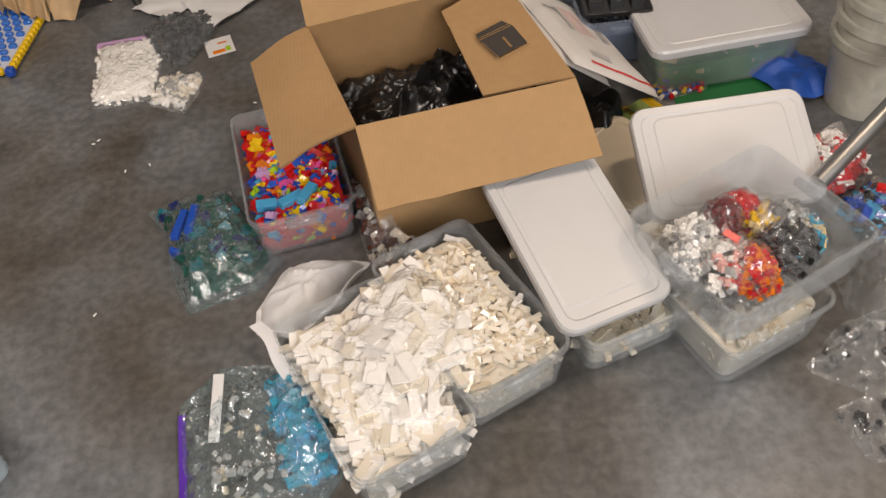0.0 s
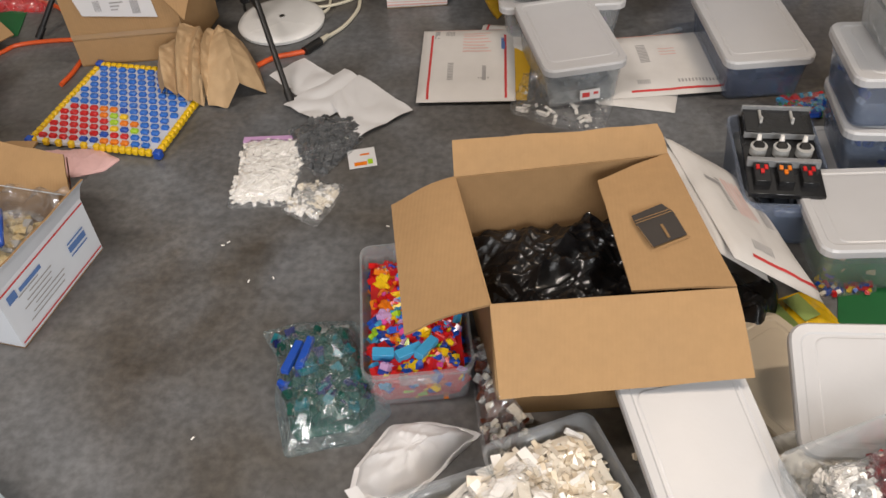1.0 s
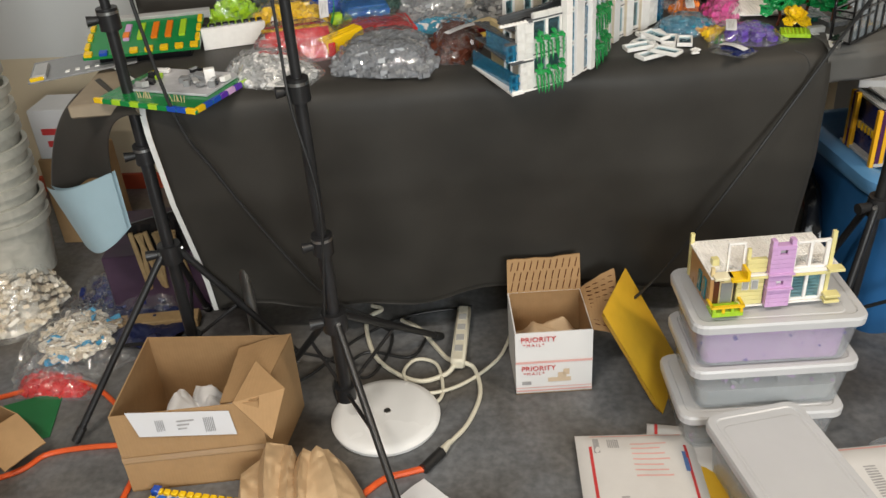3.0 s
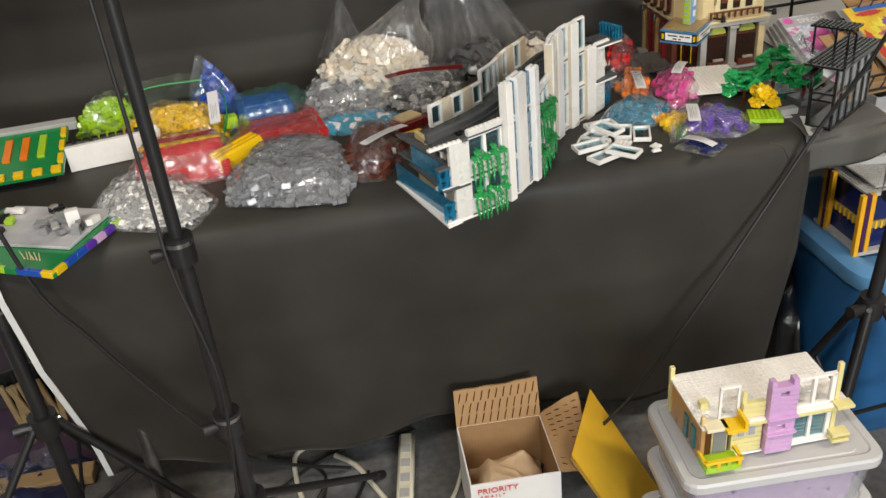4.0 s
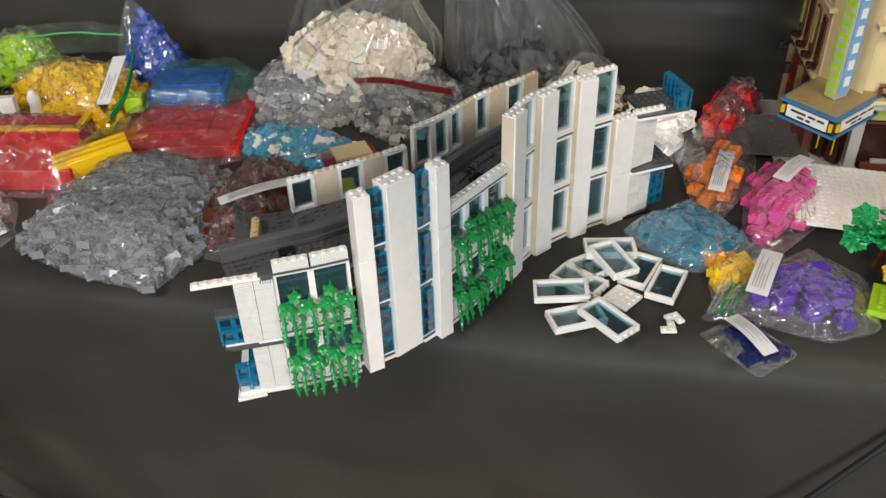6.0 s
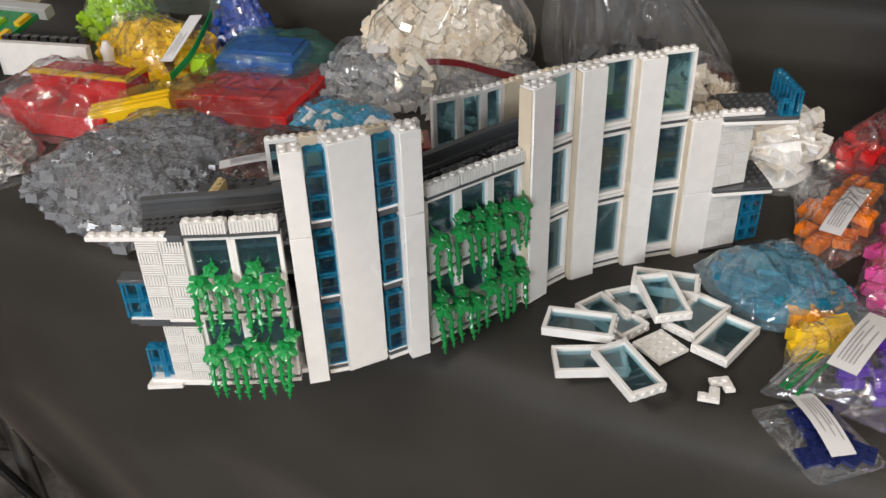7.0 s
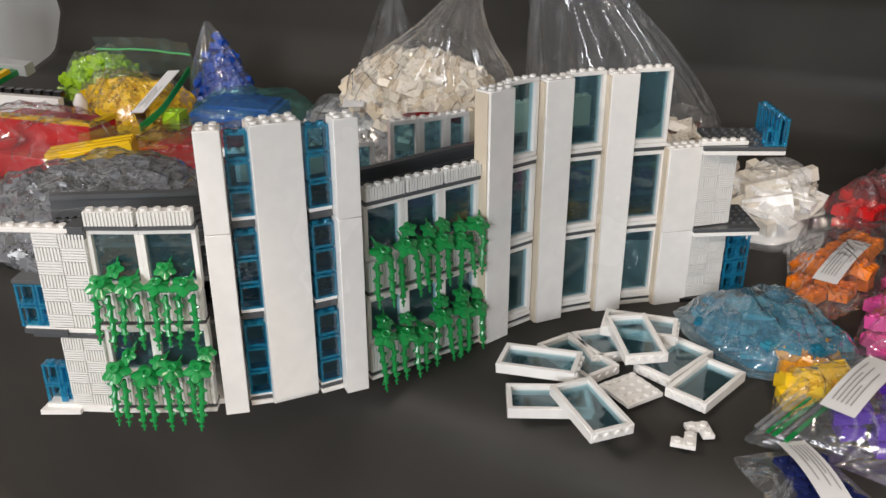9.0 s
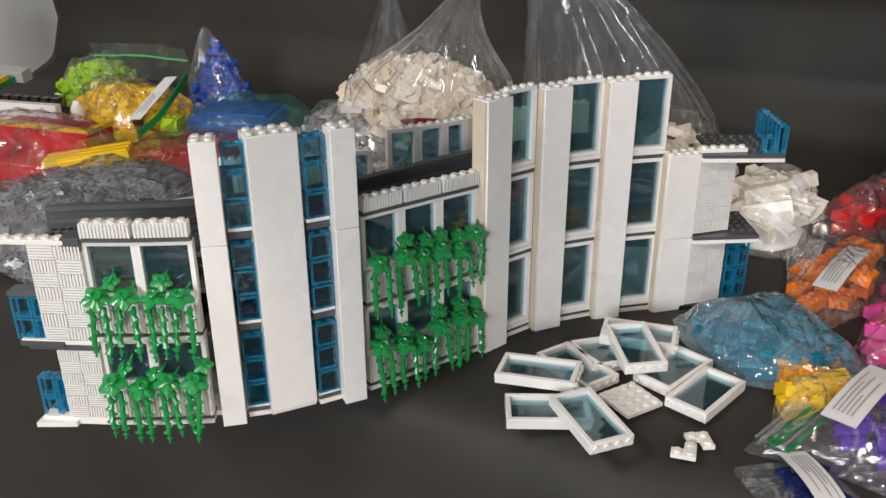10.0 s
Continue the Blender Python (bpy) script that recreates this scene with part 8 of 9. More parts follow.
    Ms = Matrix.Translation((-.034, -.010, 0)) @ Matrix.Rotation(radians(-52), 4, "Z")
    part("upright_sign", MB().box((0, 0, .208), (.016, .022, .186), Ms, ch=.0008), GREY3, ob, "tall upright sign")
    part("sign_face", MB().box((.0092, .0, .210), (.0016, .018, .176), Ms), abs_plastic("pale_sky_brick", (.20, .40, .66)), ob, "sky-blue sign face")
    for k in range(7):
        part("lettering", MB().box((.0105, 0, .138 + k * .021), (.0008, .009, .012), Ms), W_BRICK, ob)
    part("sign_face", MB().box((-.0008, -.0115, .208), (.013, .0016, .180), Ms), LIME_P, ob, "lime green sign edge")
    for k in range(14):
        part("sign_stud", MB().box((-.0008, -.0125, .126 + k * .0125), (.008, .0012, .005), Ms), LG, ob)
    for x, y in ((W + .004, -.006), (.030, -.012), (-.070, .075), (-.066, .15)):
        s = 1 if x > 0 else -1
        part("lamp_arm", MB().cyl((x - s * .008, y + .008, .116), (x + s * .008, y - .006, .116), .0022, n=7), BLACK_P, ob)
        part("lamp", MB().cyl((x + s * .008, y - .006, .110), (x + s * .008, y - .006, .122), .0055, .0038, n=10), BLACK_P, ob)
    return ob


cinema()

# ---- bags west of and behind the hotel ----
GREY_B = abs_plastic("blue_grey_brick", (0.21, 0.218, 0.232))
bag("zip_bag", "clear zip bag packed with mid-grey bricks", [(-.510, 2.700), (-.40, 2.672), (-.297, 2.668), (-.280, 2.74), (-.290, 2.86), (-.335, 2.925), (-.43, 2.935), (-.490, 2.90), (-.520, 2.80)], Z, .050, [GREY_B, GREY_B, GREY_B, GREY1], "mix", 700, 120, fill=.93, wr=.006, scale=.95, flat=5, tilt=.4, skin=film("hazy_grey_bag_film", haze=.13, body=(.62, .63, .66), gloss=.7, wrinkle=.45))
bag("zip_bag", "clear bag of brown bricks with a paper slip", [(-.306, 2.79), (-.305, 2.915), (-.255, 2.955), (-.188, 2.915), (-.185, 2.83), (-.235, 2.738), (-.275, 2.74)], Z, .062, [BROWN_P], "mix", 150, 121, fill=.92, wr=.006, paper=((-.225, 2.815), .105, .018, 43))
bag("zip_bag", "clear bag of turquoise and mixed small parts", [(-.375, 2.985), (-.365, 3.05), (-.26, 3.07), (-.175, 3.02), (-.19, 2.955), (-.28, 2.955)], Z, .028, [TQ_P, TQ_P, LBLUE_P, TQ_P, W_BRICK], "mix", 70, 122, fill=.8, wr=.007)
tr_ = thing("toy_tray", "dark red toy tray with tan plates behind the hotel", "toy tray", M=pose(-.185, 2.985, Z, 0, 0, 38))
part("tray", MB().box((0, 0, .008), (.075, .05, .016), ch=.0006), DRED_P, tr_)
part("tan_plate", MB().box((.004, .006, .0185), (.050, .036, .005), ch=.0005), TAN_P, tr_, "tan plate")
solo("toy_brick", MB().box((0, 0, .008), (.06, .05, .012), ch=.0006), YEL_P, "yellow toy plates behind the hotel", "toy brick", pose(-.175, 2.90, Z, 0, 0, 30))
bag("zip_bag", "clear bag of grey bricks with a paper slip", [(-.425, 3.13), (-.415, 3.22), (-.33, 3.25), (-.25, 3.21), (-.21, 3.13), (-.255, 3.065), (-.36, 3.07)], Z, .062, [GREY1, GREY3, GREY1], "mix", 330, 123, fill=.93, wr=.006, paper=((-.31, 3.13), .075, .026, -58), flat=3.5)
bag("zip_bag", "clear zip bag of grey bricks, dark red seal", [(-.225, 3.09), (-.225, 3.19), (-.12, 3.24), (-.06, 3.20), (-.08, 3.10), (-.15, 3.055)], Z, .058, [GREY1, GREY3, GREY2], "mix", 240, 124, fill=.92, wr=.008, flat=3.5)
seal = [Vector((-.262, 3.130, .798)), Vector((-.215, 3.112, .818)), Vector((-.163, 3.098, .829)), Vector((-.11, 3.075, .836)), Vector((-.062, 3.062, .8395))]
sl = smooth_line(seal, 6)
solo("zip_strip", MB().loft([[p + Vector((0, -.0012, -.004)), p + Vector((0, .0012, -.004)), p + Vector((0, .0012, .004)), p + Vector((0, -.0012, .004))] for p in sl]), DRED_P, "dark red seal strip of the grey brick bag", "zip strip")
solo("film_fold", MB().loft([[p, p + Vector((.004, .012, -.022)), p + Vector((.002, .004, -.050))] for p in sl], False, False, closed=False), FILM, "loose clear film under the seal strip", "plastic film", angle=60)


def sack(label, c, rx, ry, h, neck, mats, kind, count, seed, top, lean=(0, 0), skin=None, tie=None, fillh=.6, scale=1.0, flare=.05, tent=False):
    """A tall clear sack gathered above its load; neck: radius of the gather at height h; top: how far it goes on above."""
    rnd = random.Random(seed)
    ob = thing("clear_sack", label, "bag", (c[0], c[1], Z))
    n, loops = 112, []
    prof = [(.88, 0.0), (1.0, .10), (1.0, .28), (.94, .42), (.80, .52), (.58, .62), (.38, .73), (.24, .84), (.15, .93)]
    if tent:
        prof = [(.9, 0.0), (1.0, .12), (.98, .25), (.86, .40), (.68, .56), (.46, .74), (.24, .90), (.14, .97)]
    hs = [(a, b * h) for a, b in prof]
    hs += [(-1, h), (-2, h + top * .4), (-3, h + top)]
    for a, z in hs:
        lp = []
        for i in range(n):
            t = 2 * math.pi * i / n
            w = 1 + .10 * noise.noise(Vector((math.cos(t) * 2.2, math.sin(t) * 2.2, z * 14 + seed))) + ((.15 if tent else .08) * math.sin(t * 11 + seed + z * 6) + .06 * math.sin(t * 27 + seed * 2 - z * 9)) * min(1, z / h) ** 1.2
            if a > 0:
                r1, r2 = max(neck, rx * a) * w, max(neck, ry * a) * w
            else:
                k = {-1: 1.0, -2: 1.0 + flare * 12, -3: 1.0 + flare * 26}[a]
                r1 = r2 = neck * k * (1 + .35 * math.sin(t * 5 + seed))
            s = (z / h) ** 1.6
            lp.append((r1 * math.cos(t) + lean[0] * s, r2 * math.sin(t) + lean[1] * s, z + .002))
        loops.append(lp)
    part("film", MB().loft(loops, True, False), skin or SACKFILM, ob, "clear crinkled plastic film", angle=60).visible_shadow = False
    if mats:
        spots = []
        for _ in range(count):
            t, r = rnd.uniform(0, 6.28), math.sqrt(rnd.random())
            top_z = h * fillh * (1 - (.82 * r if tent else .45 * r ** 3))
            q = rnd.random()
            z = top_z * (.15 + .85 * q ** .4)
            if r < .8:
                z = max(z, top_z - .03 * rnd.random())
            spots.append((rx * .93 * r * math.cos(t), ry * .93 * r * math.sin(t), max(.008, z)))
        part("loose_bricks", scatter(spots, kind, len(mats), rnd, scale), mats, ob, "loose plastic toy bricks", smooth=False, kind="stuff")
        core = MB().loft([[(rx * k * math.cos(2 * math.pi * i / 24), ry * k * math.sin(2 * math.pi * i / 24), h * fillh * zz + .004) for i in range(24)] for k, zz in (((.7, 0), (.6, .25), (.35, .5), (.12, .72)) if tent else ((.75, 0), (.85, .3), (.75, .62), (.35, .88)))])
        part("packed_middle", core, mats[0], ob)
    if tie:
        s = lambda t: (lean[0] + (neck + .004) * math.cos(t), lean[1] + (neck + .004) * math.sin(t), h + .002)
        part("tie", MB().tube([s(k * .42) for k in range(16)], .0045, 7), tie, ob, "red wire tie")
    return ob


sack("large clear sack of cream bricks tied with red", (-.252, 3.195), .118, .085, .228, .012, [W_BRICK2, W_BRICK2, W_BRICK3], "big", 620, 130, .055, lean=(.112, -.06), tie=RED_P, fillh=.52, scale=1.0)
sack("clear sack with grey parts and white slip", (-.005, 3.285), .125, .075, .275, .010, [GREY2, GREY2, BLACK_P], "mix", 140, 131, .03, lean=(-.09, -.06), fillh=.30, tent=True)
# a peak of loose film on the big sack's shoulder
pts = [(-.385, 3.225), (-.33, 3.25), (-.29, 3.235), (-.25, 3.22)]
mb = MB()
tip = Vector((-.305, 3.205, Z + .225))
lo = [Vector((-.40 + .17 * i / 12, 3.215 + .02 * math.sin(i * 1.3), Z + .03)) for i in range(13)]
mb.loft([lo, [p.lerp(tip, .5) + Vector((0, .012 * math.sin(i * 2), 0)) for i, p in enumerate(lo)], [p.lerp(tip, .93) for p in lo]], False, False, closed=False)
solo("film_fold", mb, SACKFILM, "loose upper fold of clear plastic film", "plastic film", angle=60)

# red, yellow, blue and lime bags
rf = thing("brick_bag", "clear bag of flat red plates", "bag", (-.450, 3.035, Z))
part("flat_plate", MB().box((0, 0, .009), (.165, .185, .018), Matrix.Rotation(radians(17), 4, "Z"), ch=.001), RED_P, rf, "flat red plate")
part("flat_plate", MB().box((-.02, .012, .0205), (.10, .13, .004), Matrix.Rotation(radians(17), 4, "Z"), ch=.0008), RED_P, rf, "flat red plate")
mb, _, _ = pillow([(-.100, -.125), (.065, -.118), (.118, -.07), (.060, .115), (-.06, .11), (-.135, .05)], .027, .006, 2.2, flat=7)
part("film", mb, FILM, rf)
GREEN_FILM = film("green_tint_film", tint=(.80, .95, .90), haze=.10, body=(.2, .6, .55))
bf = thing("brick_bag", "clear bag of blue plates on the red bag", "bag", M=pose(-.487, 3.098, Z + .025, 6, 0, 17))
part("flat_plate", MB().box((0, 0, .009), (.115, .075, .018), ch=.001), BLUE_P, bf, "flat blue plate")
part("flat_plate", MB().box((.004, .008, .0205), (.092, .050, .0045), ch=.0008), BLUE_P, bf, "flat blue plate")
mb, _, _ = pillow([(-.075, -.050), (.070, -.048), (.105, .045), (.06, .075), (-.07, .06)], .029, .005, 5.5, flat=6)
part("film", mb, GREEN_FILM, bf)
solo("toy_brick", MB().box((0, 0, .012), (.026, .024, .024), ch=.0008).stud(-.005, 0, .024).stud(.005, 0, .024), LIME_P, "lime green toy block between the bags", "toy brick", pose(-.547, 3.034, Z + .019, 0, 0, 20))
solo("toy_brick", MB().box((0, 0, .010), (.05, .030, .02), ch=.0008), ORANGE_P, "orange toy block beside the red plates", "toy brick", pose(-.512, 2.962, Z, 0, 0, 35))
tf = thing("toy_block_set", "red and yellow toy blocks in a clear bag", "toy blocks", M=pose(-.610, 2.856, Z, 0, 0, 14))
part("red_block", MB().box((0, 0, .016), (.17, .085, .030), ch=.001), RED_P, tf)
part("red_block", MB().box((.005, .048, .040), (.145, .05, .026), ch=.001), RED_P, tf)
part("red_block", MB().box((-.055, .0, .034), (.05, .05, .008), ch=.001), RED_P, tf)
part("yellow_bar", MB().box((.0, .030, .0545), (.148, .010, .006), ch=.0006), YEL_P, tf)
part("yellow_bar", MB().box((.074, .050, .0545), (.010, .05, .006), ch=.0006), YEL_P, tf)
part("ring", MB().tube([(-.03 + .022 * math.cos(t), -.01 + .022 * math.sin(t), .035) for t in (k * math.pi / 12 for k in range(25))], .006, 8), RED_P, tf)
mb, _, _ = pillow([(-.12, -.06), (.09, -.062), (.125, 0), (.105, .08), (-.09, .09)], .064, .007, 8.8, flat=5)
part("film", mb, FILM, tf)
yp = thing("toy_plate", "yellow ridged toy plates lying aslant by the red blocks", "toy plate", M=pose(-.508, 2.878, Z + .007, 0, -7, 42))
part("yellow_plate", MB().box((0, 0, .018), (.100, .036, .030), ch=.0008), YEL_P, yp)
for dy in (-.013, .0, .013):
    part("ridge", MB().box((0, dy, .0345), (.098, .006, .004), ch=.0006), YEL_P, yp)
LEMON_P = abs_plastic("lemon_yellow_brick", (0.84, 0.55, 0.02))
bag("zip_bag", "clear bag of yellow bricks, open end toward the blocks", [(-.805, 3.050), (-.72, 3.005), (-.62, 2.962), (-.548, 2.972), (-.552, 3.07), (-.585, 3.135), (-.68, 3.135), (-.77, 3.105)], Z, .068, [LEMON_P], "mix", 300, 141, fill=.9, wr=.008, tilt=.35, flat=3.0)
slip = thing("paper_slip", "white printed paper slip inside the yellow bag", "paper", M=pose(-.574, 3.030, Z + .066, 26, -8, 6))
part("sheet", MB().box((0, 0, 0), (.022, .090, .0008)), PAPER, slip)
for k in range(4):
    part("print", MB().box((-.006 + .0036 * k, -.012, .0006), (.0012, .045 - .008 * (k % 3), .0004)), GREY_INK, slip)
zp = smooth_line([Vector((-.566, 3.085, .838)), Vector((-.553, 3.050, .822)), Vector((-.548, 3.015, .800)), Vector((-.552, 2.980, .782))], 6)
solo("zip_strip", MB().loft([[p + Vector((-.001, 0, -.005)), p + Vector((.001, 0, -.005)), p + Vector((.001, 0, .005)), p + Vector((-.001, 0, .005))] for p in zp]), GREEN_P, "dark green zip strip of the yellow bag", "zip strip")
zl = smooth_line([Vector((-.520, 3.020, .797)), Vector((-.500, 2.985, .795)), Vector((-.490, 2.94, .798)), Vector((-.500, 2.905, .806)), Vector((-.522, 2.870, .800))], 6)
solo("film_fold", MB().loft([[p + Vector((0, 0, .006)), p + Vector((-.012, .004, -.012)), p + Vector((-.020, .010, -.028))] for p in zl], False, False, closed=False), film("lime_tint_film", tint=(.86, .92, .66), haze=.22, body=(.62, .70, .30)), "limp lime-tinted bag edge over the blocks", "plastic film", angle=60)
bag("zip_bag", "clear bag of lime green bricks", [(-.882, 3.080), (-.890, 3.14), (-.84, 3.20), (-.775, 3.18), (-.755, 3.135), (-.80, 3.090)], Z, .074, [LIME_P], "mix", 150, 142, fill=.9, wr=.008, flat=3.0)
sack("peaked clear bag of blue bricks", (-.604, 3.180), .056, .042, .130, .004, [BLUE_P], "mix", 300, 143, .002, lean=(-.016, -.006), fillh=.90, tent=True, scale=.85, flare=.0)
za, zb = Vector((-.762, 3.098, 0)), Vector((-.612, 3.152, 0))
zf = MB().grid(lambda u, v: tuple(za.lerp(zb, u) + Vector((.004 * math.sin(u * 9), .012 * math.sin(u * 4) - .02 * v, Z + .055 + .058 * v + .004 * noise.noise(Vector((u * 5, v * 3, 2)))))), 22, 8)
solo("film_fold", zf, film("pale_zip_film", tint=(.86, .94, .91), haze=.12, body=(.50, .70, .66)), "upright empty top of a zip bag", "plastic film", angle=60)
zz = MB().tube([tuple(za.lerp(zb, u) + Vector((.004 * math.sin(u * 9), .012 * math.sin(u * 4) - .016, Z + .094 + .003 * noise.noise(Vector((u * 5, 2, 2)))))) for u in (k / 18 for k in range(19))], .0016, 6)
solo("zip_strip", zz, abs_plastic("pale_green_zip", (.10, .42, .16)), "green zip strip of a clear bag", "zip strip")
bag("clear_bag", "clear bag of white and grey small parts", [(-.70, 2.655), (-.76, 2.75), (-.735, 2.845), (-.65, 2.815), (-.565, 2.785), (-.520, 2.72), (-.545, 2.625), (-.62, 2.63)], Z, .045, [W_BRICK, GREY3, GREY3, GREY3], "small", 240, 144, fill=.86, wr=.012)
wt = thing("toy_wall", "white and black studded toy wall", "toy wall", M=pose(-.780, 2.952, Z, 0, 0, 18))
part("wall", MB().box((0, 0, .025), (.15, .012, .05), ch=.0006), W_BRICK, wt)
for k in range(9):
    part("stud_block", MB().box((-.064 + k * .016, .012, .052), (.012, .012, .008), ch=.0006), BLACK_P, wt)
solo("toy_animal", MB().loft([[(r * math.cos(t), r * math.sin(t), z) for t in (k * math.pi / 6 for k in range(12))] for r, z in ((.008, 0), (.011, .015), (.008, .03), (.010, .042), (.004, .054))]), W_BRICK, "small white plain toy figure", "toy", pose(-.690, 2.992, Z + .001))


# ---- the green toy boat-house at the west end ----
def roof_house():
    ob = thing("toy_roof", "green toy house roof with coloured tiles", "toy house", M=frame_of((-1.095, 2.814, TH + .024), (-.83, 2.866, TH + .024), (-1.135, 2.985, TH + .062)) @ Matrix.Diagonal((1, 1.42, 1, 1)))
    W, D = .262, .115
    part("roof_slope", MB().box((W / 2, D / 2, .004), (W, D, .008), ch=.0006), GREEN_P, ob, "green sloping roof")
    for k in range(8):
        part("edge_tile", MB().box((.012 + k * (W - .024) / 7, .006, .010), (.018, .012, .009), ch=.0006), BLUE_P if k == 1 else YEL_P, ob, "yellow edge tile")
    for k in range(3):
        for x in (.006, W - .006):
            part("edge_tile", MB().box((x, .030 + k * .032, .010), (.010, .020, .009), ch=.0006), YEL_P, ob)
    for k, m in enumerate((LPINK_P, LPINK_P, LIME_P, ORANGE_P, ORANGE_P, LIME_P)):
        part("roof_tile", MB().box((.058 + k * .032, .068, .010), (.014, .052, .006), ch=.0005), m, ob, "coloured roof tile")
    part("roof_tile", MB().box((.090, .055, .0145), (.014, .016, .004), ch=.0005), ORANGE_P, ob)
    part("ridge", MB().box((W / 2, D + .004, .006), (W + .03, .014, .018), ch=.001), GREY3, ob)
    part("side_wall", MB().box((W / 2, .05, -.03), (W * .8, .06, .05), ch=.0006), BLACK_P, ob)
    return ob


roof_house()
gp = thing("toy_plate", "grey toy road plate hanging over the table end", "toy plate", M=frame_of((-1.200, 2.765, TH - .006), (-1.06, 2.817, TH + .002), (-1.26, 2.92, TH - .004)))
mb = MB().box((.11, .07, .002), (.24, .15, .004), ch=.0004)
part("plate", mb, GREY1, gp)
part("ramp", MB().box((.015, .05, .008), (.03, .09, .012), ch=.001), GREY3, gp)
for k in range(4):
    part("line_tile", MB().box((.075 + k * .022, .025, .0048), (.010, .014, .002), ch=.0003), W_BRICK, gp)
part("edge_tile", MB().box((.01, .002, .006), (.03, .012, .01), ch=.0006), YEL_P, gp)
bt = thing("toy_garden", "green toy baseplate with coloured edge and loose parts", "toy baseplate", M=frame_of((-.985, 2.598, TH + .003), (-.742, 2.508, TH + .003), (-.93, 2.76, TH + .003)))
part("plate", MB().box((.13, .095, .004), (.26, .19, .007), ch=.0005), GREEN_P, bt)
for k in range(11):
    part("edge_tile", MB().box((.012 + k * .0236, .003, .006), (.022, .008, .011), ch=.0006), (YEL_P, GREEN_P, LIME_P, GREEN_P, LIME_P, GREEN_P, LIME_P, GREEN_P, BLUE_P, BLUE_P, YEL_P)[k], bt)
for k in range(7):
    part("edge_tile", MB().box((.257, .02 + k * .025, .006), (.008, .023, .011), ch=.0006), (YEL_P, BLUE_P, BLUE_P, PURPLE_P, LPINK_P, PURPLE_P, LIME_P)[k], bt)
part("booklet", MB().box((.14, .12, .011), (.20, .13, .005), Matrix.Rotation(radians(4), 4, "Z"), ch=.0005), mat("printed_booklet", (.50, .50, .52), .35, vary=.3, scale=30), bt, "grey printed booklet")
rn = random.Random(6)
for k in range(16):
    m = rn.choice((W_BRICK, GREY3, GREY1, ORANGE_P, BLACK_P, LIME_P, W_BRICK, GREY1))
    o = part("loose_part", MB().box((0, 0, 0), (rn.uniform(.012, .035), rn.uniform(.010, .018), rn.uniform(.005, .014)), ch=.0006), m, bt)
    o.matrix_basis = pose(rn.uniform(.05, .23), rn.uniform(.07, .18), .02, rn.uniform(-12, 12), rn.uniform(-12, 12), rn.uniform(0, 180))
for k in range(12):
    x = .09 + .006 * k + .05 * (k > 5)
    part("tuft", MB().cyl((x, .035, .007), (x + rn.uniform(-.006, .006), .035, .022), .0012, .0006, n=5), TAN_P, bt)
solo("white_toy_block", MB().box((0, 0, .014), (.022, .016, .028), ch=.001), W_BRICK, "white toy block standing on the booklet", "toy brick", pose(-.755, 2.665, TH + .016, 0, 0, 20))


# ---- light stands ----
def stand(label, base, hub_z, collars, feet, top, lean=(0, 0), r=.0142):
    """A black light stand: telescoping pole, hub, three legs with braces."""
    ob = thing("light_stand", label, "light stand", (base[0], base[1], 0))
    at = lambda z: Vector((lean[0] * z, lean[1] * z, z))
    zs = [.10, *collars, top]
    for k, (a, b) in enumerate(zip(zs, zs[1:])):
        part("pole_section", MB().cyl(at(a), at(b), r * (1 - .15 * k), n=16), METAL_BLK, ob)
    for z in collars:
        mb = MB().cyl(at(z - .022), at(z + .022), r * 1.5, n=16)
        part("collar", mb, METAL_BLK, ob)
        part("collar_ring", MB().cyl(at(z + .010), at(z + .016), r * 1.56, n=16), STEEL, ob)
        part("knob", MB().cyl(at(z) + Vector((-.014, -.008, 0)), at(z) + Vector((-.038, -.018, 0)), .007, .011, n=10), METAL_BLK, ob)
    part("hub", MB().cyl(at(hub_z - .025), at(hub_z + .02), r * 1.9, n=12), METAL_BLK, ob)
    part("lower_hub", MB().cyl(at(.10), at(.135), r * 1.6, n=12), METAL_BLK, ob)
    part("knob", MB().cyl(at(hub_z) + Vector((-.02, -.01, 0)), at(hub_z) + Vector((-.05, -.02, 0)), .010, .013, n=10), METAL_BLK, ob)
    for fx, fy in feet:
        f = Vector((fx - base[0], fy - base[1], .008))
        h = at(hub_z)
        d = (f - h).normalized()
        leg = part("leg", MB().cyl(h + Vector((f.x, f.y, 0)).normalized() * .02, f, .0085, .008, n=10), METAL_BLK, ob)
        part("rubber_foot", MB().cyl(f - d * .03, f + d * .006, .0105, n=10), WIRE_BLK, leg)
        part("bolt", MB().cyl(h + Vector((f.x, f.y, 0)).normalized() * .024 + Vector((0, 0, .004)), h + Vector((f.x, f.y, 0)).normalized() * .03 + Vector((0, 0, .004)), .005, n=8), STEEL, leg)
        m = h.lerp(f, .5)
        part("brace", MB().cyl(at(.118), m, .0045, n=8), METAL_BLK, ob)
    return ob


stand("tall black light stand in front of the table", (-.512, 2.432), .315, (.50, .825), [(-.330, 2.070), (-.70, 2.68), (-.33, 2.78)], 1.95)
stand("black light stand beside the table end", (-.925, 2.635), .372, (.62, .915), [(-1.155, 2.405), (-.70, 2.72), (-1.0, 2.93)], 1.95)
stand("black light stand in front of a blue tote", (.654, 2.708), .418, (.672, 1.05), [(.60, 2.90), (.905, 2.600), (.545, 2.545)], 2.0, lean=(.022, -.070), r=.0122)
